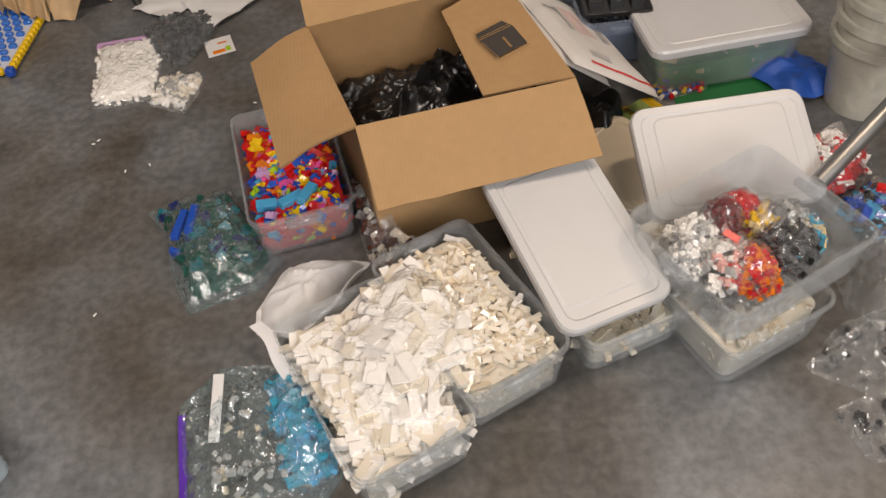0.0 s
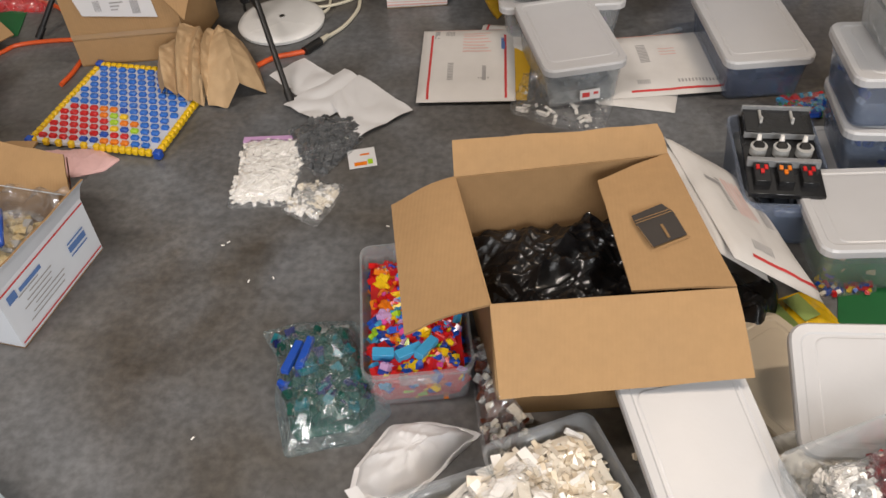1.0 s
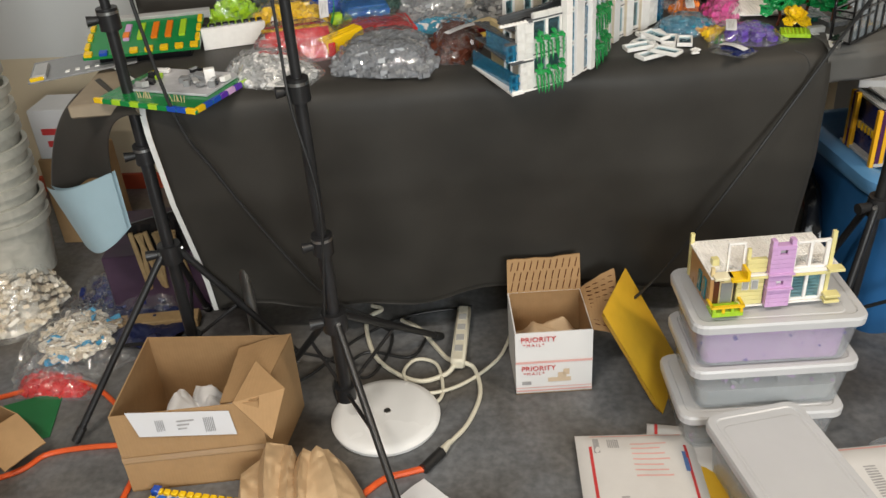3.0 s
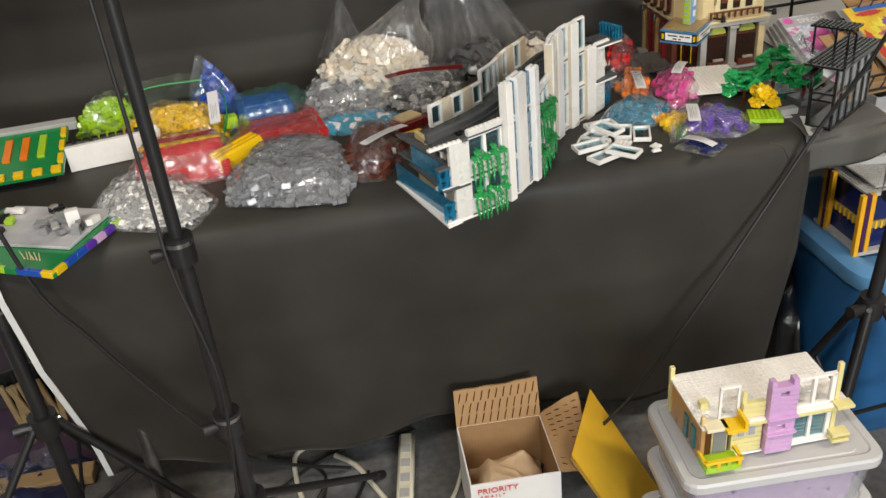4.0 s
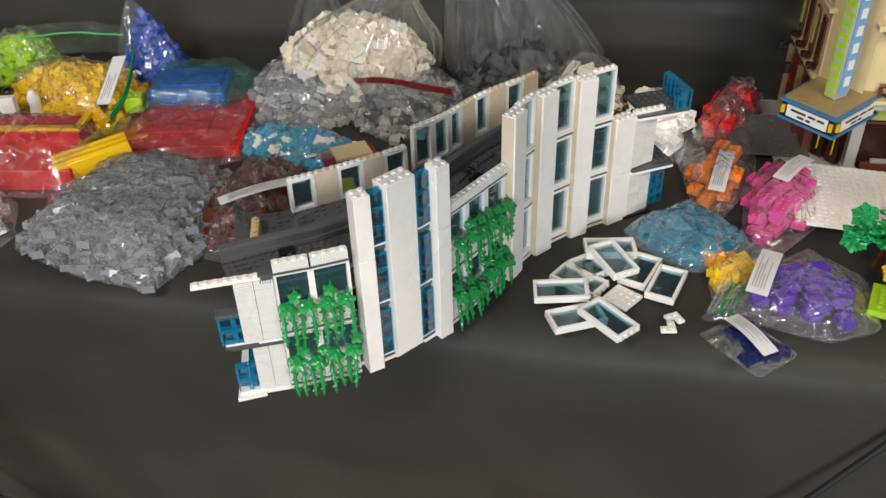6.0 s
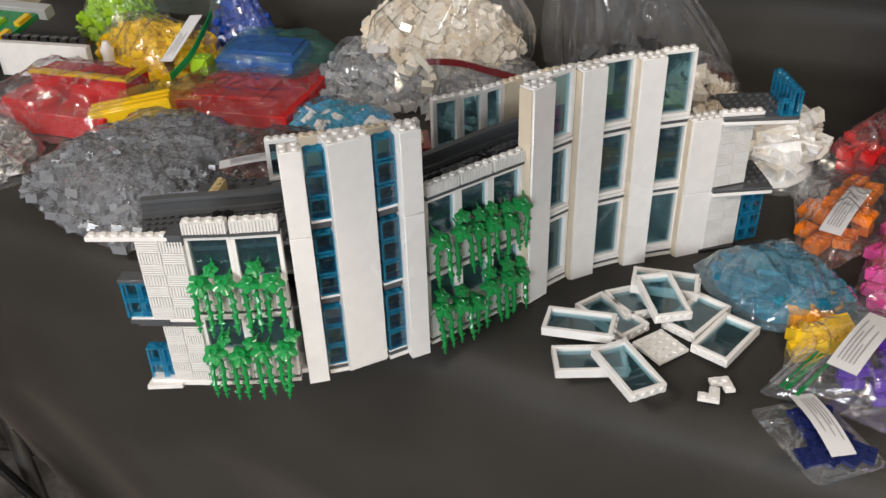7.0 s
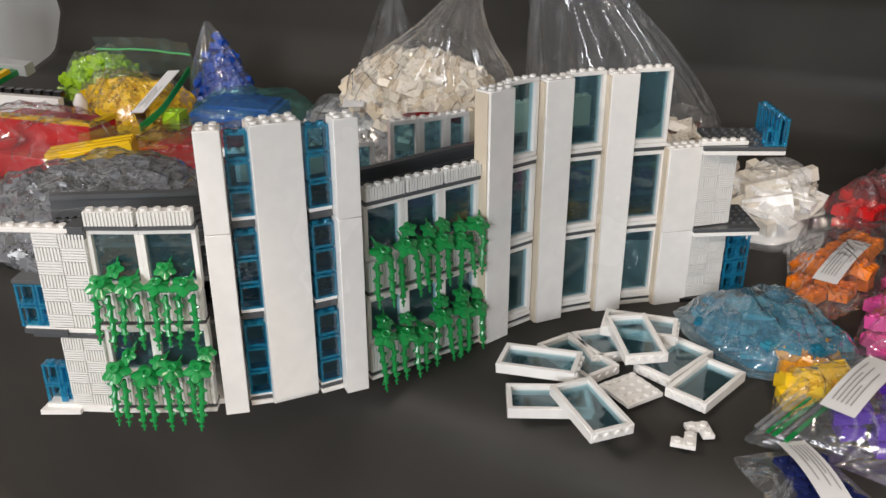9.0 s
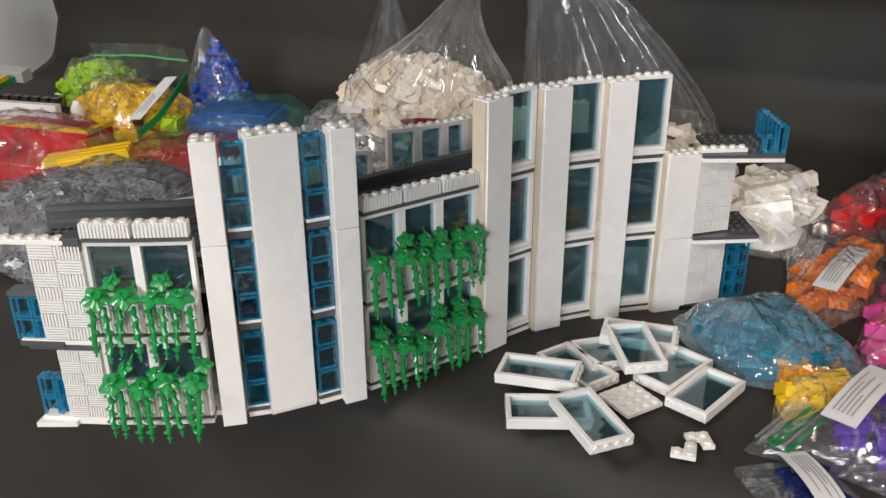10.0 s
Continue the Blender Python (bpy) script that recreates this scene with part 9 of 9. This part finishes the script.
# hanging cables in front of the cloth
cable("hanging_cable", "thin black cable hanging across the cloth", [(.672, 2.66, 1.16), (.605, 2.70, .92), (.541, 2.733, .772), (.462, 2.722, .640), (.343, 2.696, .455), (.205, 2.678, .250), (.07, 2.69, .10), (-.03, 2.74, .012)], .0036, WIRE_BLK)
cable("hanging_cable", "thin black cable hanging beside a stand", [(-.84, 2.50, 1.30), (-.80, 2.53, .78), (-.745, 2.56, .60), (-.66, 2.60, .40), (-.58, 2.64, .24), (-.50, 2.72, .12), (-.40, 2.80, .02)], .0038, WIRE_BLK)
cable("hanging_cable", "thin black cable along the light stand", [(-.535, 2.425, 1.6), (-.53, 2.42, .95), (-.525, 2.41, .80), (-.50, 2.405, .60), (-.53, 2.42, .32)], .003, WIRE_BLK)
solo("thread", MB().tube(smooth_line([(.455, 2.732, TH + .004), (.475, 2.726, TH - .005), (.487, 2.722, TH - .03), (.480, 2.720, TH - .05)], 5), .0008, 5), WIRE_BLK, "dark loose thread on the cloth edge", "thread")
solo("clear_bag", crumple([(-1.02, 2.40), (-1.0, 2.46), (-.985, 2.42), (-1.0, 2.36)], .01, 3, amp=.01), FILM_THICK, "scrap of clear film on the floor", "plastic film", pose(0, 0, 0))

# ---- blue tote with a purple and yellow toy ----
BT = mat("blue_tote_plastic", (.02, .125, .32), .4, vary=.05, scale=12, bump=.08)
tote = thing("storage_tote", "big blue plastic storage tote with lid", "storage tote", (.955, 2.985, 0), 8)
L, W, h = .62, .46, .43
mb = MB().loft([rrect(L * .84, W * .82, .05, .0), rrect(L * .86, W * .84, .06, .02), rrect(L * .96, W * .95, .07, h - .03), rrect(L * .96, W * .95, .07, h - .02)])
part("tote_body", mb, BT, tote)
mb = MB().loft([rrect(L, W, .08, h - .035), rrect(L + .012, W + .012, .085, h - .02), rrect(L + .006, W + .006, .08, h + .0), rrect(L - .03, W - .03, .07, h + .012), rrect(L - .07, W - .07, .06, h + .010), rrect(L - .09, W - .09, .05, h + .002)])
part("tote_lid", mb, mat("pale_blue_lid", (.10, .28, .52), .4, vary=.04, scale=12), tote, "paler blue lid")
AMBER_P = abs_plastic("amber_brick", (.78, .40, .02))
pt = thing("toy_station", "dark blue and amber brick-built toy block", "toy building", M=frame_of((.700, 2.818, .442), (.900, 2.845, .442), (.675, 2.941, .442)))
WW, DD, HH = .245, .150, .136
DPURP = abs_plastic("plum_brick", (.07, .018, .07))
part("base_plate", MB().box((WW / 2, DD / 2, .004), (WW + .012, DD + .012, .008), ch=.0006), GREY3, pt)
part("body", MB().box((WW / 2, DD / 2, HH / 2), (WW - .02, DD - .02, HH - .012), ch=.0008), NAVY_P, pt, "dark blue inner walls")
part("floor_band", MB().box((WW / 2, DD / 2, .062), (WW - .008, DD - .008, .014), ch=.0006), abs_plastic("old_gold_brick", (.36, .26, .10)), pt)
part("roof_plate", MB().box((WW / 2, DD / 2, HH - .004), (WW - .004, DD - .004, .006), ch=.0006), GREY3, pt)
mb = MB()
for i in range(29):
    for j in range(4):
        mb.stud(.008 + i * U, .008 + j * U, HH - .001, n=6)
        mb.stud(.008 + j * U, .042 + i * U * .45, HH - .001, n=6)
part("roof_studs", mb, GREY3, pt, kind="stuff")
for x, y in ((.0, .0), (.115, -.002), (.232, -.002), (-.002, .125)):
    for dx, m in ((-.0105, AMBER_P), (0, DPURP), (.0105, AMBER_P)):
        q = (dx, 0) if y < .05 else (0, dx)
        part("pier", MB().box((x + q[0], y + q[1], HH / 2), (.0098, .0105, HH + .002), ch=.0006), m, pt, "upright coloured pier")
for k in range(6):
    part("baluster", MB().box((.03 + k * .012, .004, .062), (.004, .004, .016)), YEL_P, pt)
    part("baluster", MB().box((.004, .025 + k * .015, .062), (.004, .004, .016)), YEL_P, pt)
bag("clear_bag", "clear bag full of yellow and orange bricks", [(.79, 2.84), (.80, 2.97), (.96, 3.00), (1.03, 2.93), (.97, 2.83)], .582, .11, [YEL_P, YEL_P, ORANGE_P, W_BRICK], "big", 180, 150, fill=.88, wr=.012)
bag("small_bag", "small clear bag of metal-coloured parts", [(.74, 2.775), (.80, 2.800), (.86, 2.785), (.85, 2.745), (.78, 2.742)], .444, .02, [GREY3, BROWN_P], "small", 30, 151, wr=.008, core=False)
mb = MB()
for i in range(14):
    for j in range(12):
        mb.stud((i - 6.5) * U, (j - 5.5) * U, .004, n=6)
mb.box((0, 0, .002), (.115, .10, .004))
solo("toy_plate", mb, GREY3, "light grey studded plate on the toy", "toy plate", pose(.765, 2.895, .584, 4, 3, 12))

# a made-up black heap stands in for the deep shade of this gap
solo("black_heap", crumple([(.575, 2.86), (.60, 3.20), (.70, 3.22), (.69, 2.98), (.64, 2.84)], .30, 11, amp=.05, n=48, rings=22), BLACKFILM, "black heap added for the shade between the table and the tote", "bag", pose(0, 0, .002))

# ---- magazine rack behind the east end ----
rack = thing("magazine_rack", "black wire rack holding printed magazines", "rack", (0, 0, 0))
lowL, lowR, upL, upR = Vector((.735, 2.958, .737)), Vector((1.50, 3.130, .737)), Vector((.800, 3.175, .832)), Vector((1.55, 3.345, .832))
back = Vector((0, .20, .085))
for a, b in ((lowL, lowR), (upL, upR)):
    for o in (Vector((0, 0, 0)), Vector((0, .004, .028)), back):
        part("rail", MB().cyl(a + o, b + o, .0030, n=6), METAL_BLK, rack)
    for k in range(26):
        p = a.lerp(b, k / 25)
        part("basket_wire", MB().tube([p + Vector((.010, -.004, .030)), p + Vector((0, -.004, .0)), p + Vector((-.004, .02, -.004)), p + back], .0019, 5), METAL_BLK, rack)
for x0, y0, z0, x1, y1, z1 in ((.545, 3.46, .905, 1.60, 3.66, .905), (.545, 3.46, .765, 1.60, 3.66, .765), (.62, 3.47, .60, .62, 3.47, 1.30), (.70, 3.49, .765, .64, 3.47, .98), (.80, 3.50, .60, .80, 3.50, 1.30), (1.3, 3.60, .0, 1.3, 3.60, 1.30)):
    part("grid_bar", MB().cyl((x0, y0, z0), (x1, y1, z1), .0042, n=7), METAL_BLK, rack)
for a, b in ((lowL, lowR), (upL, upR)):
    d = (b - a).normalized()
    ob = thing("display_tray", "tan cardboard strip along the rack shelf", "tray", M=frame_of(a + Vector((.003, .008, -.008)), b + Vector((.003, .008, -.008)), a + back + Vector((.003, .008, -.008))))
    part("front_strip", MB().box(((b - a).length / 2, .0, .012), ((b - a).length, .003, .032), ch=.0006), CARD, ob)
    part("bottom", MB().box(((b - a).length / 2, .09, .001), ((b - a).length, .18, .003)), CARD, ob)


def magazine(label, M, w, d, ground, shapes, title=None, pages=.010):
    """A magazine: pages, cover, and flat printed shapes given as (ink, x, y, rx, ry, points, turn) in shares of the cover."""
    ob = thing("magazine", label, "magazine", M=M, group="magazines in the rack")
    part("page_block", MB().box((w / 2, d / 2, 0), (w, d, pages), ch=.0006), PAPER, ob)
    part("cover", MB().box((w / 2, d / 2, pages / 2 + .0005), (w - .001, d - .001, .0010)), ground, ob, "printed cover")
    rn = random.Random(int(w * 9000) + len(shapes))
    for k, (m, x, y, rx, ry, n, turn) in enumerate(shapes):
        lo = []
        for i in range(n * 2 if n > 5 else n):
            r = 1 if n <= 5 or i % 2 else rn.uniform(.62, .9)
            a = 2 * math.pi * i / (n * 2 if n > 5 else n) + turn
            lo.append((min(w - .002, max(.002, x * w + rx * w * r * math.cos(a))), min(d - .002, max(.002, y * d + ry * d * r * math.sin(a)))))
        zz = pages / 2 + .0012 + .00012 * k
        part("printed_shape", MB().add([(a, b, zz) for a, b in lo], [tuple(range(len(lo)))]), m, ob)
    if title:
        part("title_band", MB().box((w / 2, d - .020, pages / 2 + .0012), (w - .004, .032, .0006)), mat("grey_title_ink", (.42, .42, .45), .4), ob)
        words(title[0], title[1], Matrix.Translation((title[2], title[3], pages / 2 + .0022)), title[4], ob, depth=.0002)
    return ob


INK = {n: mat(n + "_cover_ink", c, .35, vary=.25, scale=70) for n, c in dict(pink=(.70, .10, .42), sky=(.22, .42, .68), gold=(.78, .50, .03), orange=(.74, .22, .02), scarlet=(.55, .04, .03), violet=(.24, .10, .36), black=(.03, .03, .035), white=(.72, .72, .72), royal=(.03, .14, .50), lemon=(.80, .70, .06), skin=(.50, .30, .20)).items()}
FIGS = printed("comic_figures", [(.60, .08, .04), (.22, .08, .32), (.04, .03, .05), (.55, .34, .22), (.66, .60, .56), (.70, .30, .03), (.75, .52, .05)], 95)
SKETCH = printed("comic_sketch", [(.62, .64, .70), (.70, .70, .74), (.30, .42, .66), (.62, .64, .70), (.60, .20, .44)], 80)
M1 = frame_of((.692, 3.037, .722), (.830, 3.055, .722), (.689, 3.262, .806))
magazine("magazine with pink and blue cover lying in the rack", M1, .140, .236, SKETCH, [(INK["pink"], .52, .58, .40, .20, 9, .3), (INK["lemon"], .80, .44, .16, .16, 7, .8), (INK["sky"], .35, .36, .22, .10, 8, .1), (INK["white"], .38, .30, .26, .10, 8, .9), (INK["pink"], .12, .93, .10, .055, 16, 0), (INK["violet"], .55, .18, .14, .10, 7, .2)], ("SPECIAL", .021, .038, .208, W_BRICK))
for k in (1, 2, 3):
    magazine("printed magazine under others in the rack", M1 @ pose(-.010 * k, .004 * k, -.011 * k, 0, 0, -1.5 * k), .140, .236, GREY3, [])
M2 = frame_of((.808, 2.990, .752), (.955, 3.025, .752), (.820, 3.170, .832))
magazine("yellow magazine with red and purple print", M2, .146, .205, INK["gold"], [(INK["orange"], .5, .10, .50, .12, 12, .2), (INK["scarlet"], .88, .22, .16, .22, 9, .5), (INK["scarlet"], .06, .36, .10, .30, 9, .5), (INK["lemon"], .50, .48, .40, .34, 16, .0), (FIGS, .50, .46, .32, .26, 12, .4), (INK["violet"], .55, .70, .14, .09, 9, .1), (INK["skin"], .55, .70, .06, .05, 8, 0), (INK["royal"], .5, .95, .49, .05, 4, .785), (INK["scarlet"], .35, .87, .26, .04, 10, 0)])
for k, (g, sh) in enumerate(((INK["royal"], [(INK["orange"], .4, .4, .32, .26, 11, 0), (INK["white"], .5, .72, .30, .10, 9, .4), (FIGS, .6, .35, .22, .22, 10, .5)]), (INK["white"], [(INK["scarlet"], .5, .6, .30, .22, 10, .2), (FIGS, .45, .35, .26, .20, 10, .5), (INK["black"], .5, .9, .4, .05, 4, .785)]), (INK["sky"], [(FIGS, .5, .5, .35, .3, 12, 0)]))):
    o = Vector((.862, 3.205, .848)) + Vector((.172, .039, 0)) * k
    magazine("colourful printed magazine on the upper rack shelf", frame_of(o, o + Vector((.15, .034, 0)), o + Vector((0, .15, .075))), .158, .20, g, sh)
o = Vector((.985, 3.035, .754))
magazine("orange printed magazine in the rack", frame_of(o, o + Vector((.147, .035, 0)), o + Vector((.012, .18, .08))), .150, .205, INK["orange"], [(FIGS, .5, .5, .36, .3, 12, 0), (INK["lemon"], .5, .9, .4, .05, 4, .785)])
carton("white carton under the magazine rack", [(.80, 3.03), (1.5, 3.16), (1.46, 3.40), (.76, 3.27)], [(.80, 3.03), (1.5, 3.16), (1.46, 3.40), (.76, 3.27)], .69, m=WHITE_LID, mi=WHITE_LID)
solo("shelf_board", MB().box((.33, .12, 0), (.9, .30, .02), ch=.002), WHITE_LID, "white shelf board below the rack", "shelf", frame_of((.80, 2.945, .60), (1.6, 2.84, .60), (.83, 3.2, .60)))
UMB = mat("black_umbrella_cloth", (.02, .02, .021), .6, vary=.15, scale=10)
# it hangs tip down from above, its silver lining showing along one side
tip = Vector((.420, 2.462, 1.080))
mb, n = MB(), 40
loops = []
for k in range(9):
    v = k / 8
    c0 = tip.lerp(Vector((.395, 2.475, 1.42)), v)
    r = .004 + .165 * v ** .95
    loops.append([(c0.x + r * 1.05 * (1 + .12 * math.sin(5 * t + 1)) * math.cos(t), c0.y + r * .55 * (1 + .12 * math.sin(5 * t + 1)) * math.sin(t), c0.z) for t in (2 * math.pi * i / n for i in range(n))])
mb.loft(loops, True, False)
um = solo("light_umbrella", mb, UMB, "folded black photographic umbrella hanging down", "umbrella", angle=60)
part("silver_lining", MB().grid(lambda u, v: (.418 + (-.100 - .052 + .052 * u) * v * 2.1 * (.5 + .5 * v) - .010, 2.440 - .02 * v, 1.092 + .30 * v), 6, 8), mat("silver_cloth", (.42, .42, .42), .55, metal=.2, vary=.1, scale=10), um, "silver lining")

# ---- west side: buckets, bins, red post ----
BK = film("white_bucket_plastic", tint=(.80, .80, .76), haze=.62, body=(.70, .68, .60), rough=.3, wrinkle=.05, wscale=20, gloss=.35)
stackb = (-1.56, 3.02)
for k in range(13):
    z = .10 + .052 * k
    ob = thing("bucket", "translucent white bucket in a tall stack", "bucket", (stackb[0] + .003 * math.sin(k * 2.1), stackb[1], z), 0, "stack of buckets")
    n = 40
    rg = lambda r, zz: [(r * math.cos(2 * math.pi * i / n), r * math.sin(2 * math.pi * i / n), zz) for i in range(n)]
    part("bucket_wall", MB().loft([rg(.094, .0), rg(.112, .175), rg(.112, .185), rg(.109, .185), rg(.092, .004)]), BK, ob)
    part("rim", MB().loft([rg(.112, .162), rg(.122, .163), rg(.122, .186), rg(.112, .187)], False, False), BK, ob)
bag("clear_bin_bag", "clear bin bag of cream and white bricks", [(-1.72, 2.86), (-1.70, 3.06), (-1.56, 3.10), (-1.42, 3.02), (-1.42, 2.86), (-1.52, 2.78), (-1.64, 2.78)], 0, .15, [W_BRICK2, W_BRICK3], "big", 240, 160, fill=.92, wr=.012, flat=5, tilt=.6)
bag("clear_bin_bag", "clear bag of grey bricks", [(-1.80, 2.42), (-1.82, 2.66), (-1.62, 2.70), (-1.52, 2.56), (-1.54, 2.36), (-1.68, 2.32)], 0, .20, [GREY1, TEAL_P, GREY3], "big", 220, 161, fill=.9, wr=.015, flat=4)
bag("clear_bin_bag", "clear bag of white bricks beyond the post", [(-1.98, 2.66), (-1.98, 2.9), (-1.80, 2.94), (-1.74, 2.80), (-1.78, 2.66)], 0, .26, [W_BRICK2, W_BRICK3], "big", 160, 162, fill=.9, wr=.015, flat=4)
tub("clear bin of grey bricks", (-1.90, 3.05), 20, .4, .3, .26, z=.26, fillmat=[GREY1, TEAL_P], kind="big", fill=.8, count=120, seed=163)
tub("clear bin under another bin", (-1.90, 3.05), 20, .4, .3, .25, fillmat=[W_BRICK2, TAN_P], kind="big", fill=.8, count=120, seed=164, lid=True)
RP = mat("red_painted_steel", (.42, .025, .012), .42, vary=.1, scale=20, bump=.06)
post = thing("rack_post", "red painted steel rack upright", "post", (-1.628, 2.652, 0), 20)
part("upright", MB().box((0, 0, 1.1), (.075, .06, 2.2), ch=.004), RP, post)
part("foot_plate", MB().box((0, 0, .004), (.12, .12, .008), ch=.002), RP, post)
bag("zip_bag", "clear bags of cream, grey and blue parts", [(-1.43, 2.62), (-1.48, 2.80), (-1.42, 2.95), (-1.30, 2.98), (-1.16, 2.90), (-1.12, 2.72), (-1.21, 2.62), (-1.32, 2.58)], 0, .06, [W_BRICK2, W_BRICK3, LBLUE_P], "strip", 110, 165, scale=1.5, fill=.55, wr=.014, weights=[5, 4, 1], core=False)
solo("navy_bag", crumple([(-1.40, 2.84), (-1.36, 3.00), (-1.20, 3.02), (-1.00, 2.90), (-1.06, 2.72), (-1.20, 2.76)], .02, 5, amp=.03), mat("navy_polythene", (.012, .018, .06), .25, vary=.2, scale=20, bump=.3, bscale=40), "crumpled dark blue plastic bag on the floor", "bag", pose(0, 0, .004))
bag("clear_bag", "clear bag with dark blue cloth inside", [(-1.36, 2.90), (-1.44, 3.05), (-1.20, 3.12), (-1.02, 3.05), (-1.04, 2.88), (-1.18, 2.86)], .0, .09, [NAVY_P], "big", 60, 166, fill=.9, wr=.012)
bag("small_bag", "red plastic bag with clear film", [(-1.40, 2.56), (-1.43, 2.66), (-1.33, 2.67), (-1.19, 2.62), (-1.18, 2.55), (-1.28, 2.55)], 0, .03, [RED_P], "small", 60, 167, fill=.8, wr=.01)
bag("clear_bag", "clear crumpled bag of small parts", [(-1.62, 2.16), (-1.58, 2.30), (-1.40, 2.33), (-1.30, 2.24), (-1.40, 2.14)], 0, .05, [W_BRICK3, GREY3, ORANGE_P], "small", 50, 168, wr=.015)
# foam roll, books and planks by the table end
FOAM = mat("pale_blue_foam", (.36, .50, .56), .6, vary=.06, scale=14, bump=.15)
rollp = thing("foam_sheet", "pale blue foam sheet hanging from the table end", "foam sheet", (0, 0, 0))


def foam_point(u, v):
    a = Vector((-1.268, 2.795, .470)).lerp(Vector((-1.048, 2.705, .545)), v)
    b = Vector((-1.215, 2.79, .305)).lerp(Vector((-1.058, 2.725, .385)), v)
    p = a.lerp(b, u)
    p.y -= .05 * math.sin(math.pi * v) * (1 - .3 * u)
    p.z -= .022 * math.sin(math.pi * v) * u
    return p


part("foam", MB().grid(lambda u, v: tuple(foam_point(u, v)), 12, 20).grid(lambda u, v: tuple(foam_point(u, 1 - v) + Vector((.004, .012, 0))), 12, 20), FOAM, rollp, angle=60)
crate = thing("dark_crate", "dark crate of odds and ends under the table", "crate", (-1.10, 3.06, 0), 8)
part("crate_body", MB().box((0, 0, .10), (.34, .28, .2), ch=.004), mat("dark_purple_plastic", (.05, .025, .05), .5, vary=.2), crate)
for k in range(9):
    o = part("stick", MB().box((0, 0, 0), (.012, .008, .20), ch=.001), mat("raw_wood", (.40, .27, .13), .7, vary=.2, scale=60), crate)
    o.matrix_basis = pose(-.06 + .014 * k, -.16, .19, 10 + 2 * (k % 3), 8 * math.sin(k * 2), 0)
part("booklet", MB().box((.06, -.15, .25), (.16, .006, .12), Matrix.Rotation(radians(-12), 4, "Y")), BLACK_P, crate)
part("plank", MB().box((-.10, -.20, .02), (.34, .05, .03), ch=.003), mat("raw_wood", (.40, .27, .13), .7), crate)
rb = thing("red_label_box", "white box with red printed marks", "box", (-1.52, 3.42, .30))
part("box_body", MB().box((0, 0, .08), (.16, .14, .16), ch=.002), PAPER, rb)
part("print", MB().box((.0, -.071, .09), (.10, .002, .02)).box((.0, -.071, .05), (.08, .002, .02)), RED_INK, rb)
part("stand_block", MB().box((0, 0, -.15), (.18, .16, .30), ch=.004), CARD, rb)

# ---- east side near the start ----
tube_ = thing("bucket_stack", "tall stack of translucent white buckets", "buckets", (1.245, 1.33, 0))
for k in range(7):
    n = 36
    rg = lambda r, zz: [(r * math.cos(2 * math.pi * i / n), r * math.sin(2 * math.pi * i / n), zz + k * .045) for i in range(n)]
    part("bucket", MB().loft([rg(.075, .0), rg(.092, .15), rg(.099, .152), rg(.099, .168), rg(.090, .168), rg(.073, .004)]), BK, tube_, "translucent white bucket")
bag("clear_bag", "clear bag of red parts on the floor", [(1.03, 1.09), (1.03, 1.20), (1.14, 1.24), (1.18, 1.13), (1.10, 1.06)], 0, .07, [RED_P, W_BRICK], "mix", 60, 170, wr=.012)
solo("steel_tube", MB().cyl((.99, 1.01, .115), (1.35, 1.22, .30), .016, n=16), STEEL, "bare steel tube leaning on the tubs", "tube")
bag("clear_bag", "clear bag of blue and black parts", [(1.06, .95), (1.05, 1.04), (1.16, 1.10), (1.24, 1.02), (1.15, .94)], 0, .05, [LBLUE_P, BLUE_P, BLACK_P], "mix", 60, 171, wr=.012)
solo("toy_bar", MB().box((0, 0, .06), (.12, .014, .012), ch=.001), RED_P, "long red toy bar on the bags", "toy brick", pose(1.17, 1.0, .0, 0, 0, -28))
bag("clear_bag", "large crumpled clear plastic bag", [(.98, .80), (1.0, .93), (1.12, .95), (1.22, .86), (1.12, .76)], 0, .09, None, seed=172, wr=.03)
chair = thing("folding_chair", "metal folding chair with rubber feet", "chair", (1.2, 2.7, 0))
for x, y, tx, ty in ((-.11, -.08, .10, .18), (.30, -.10, .12, .15)):
    lg = part("leg", MB().cyl((x, y, .005), (x + tx, y + ty, .45), .011, n=10), mat("brown_enamel", (.20, .17, .14), .4, metal=.5), chair)
    part("rubber_foot", MB().cyl((x - .004, y - .007, .0), (x + .012, y + .02, .045), .015, n=10), CABLE_W, lg)
part("seat", MB().box((.20, .22, .46), (.40, .38, .03), ch=.01), mat("brown_enamel", (.20, .17, .14), .4), chair)
part("back_leg", MB().cyl((.0, .42, .005), (.05, .30, .45), .011, n=10), STEEL, chair)
part("back_leg", MB().cyl((.40, .42, .005), (.38, .30, .45), .011, n=10), STEEL, chair)
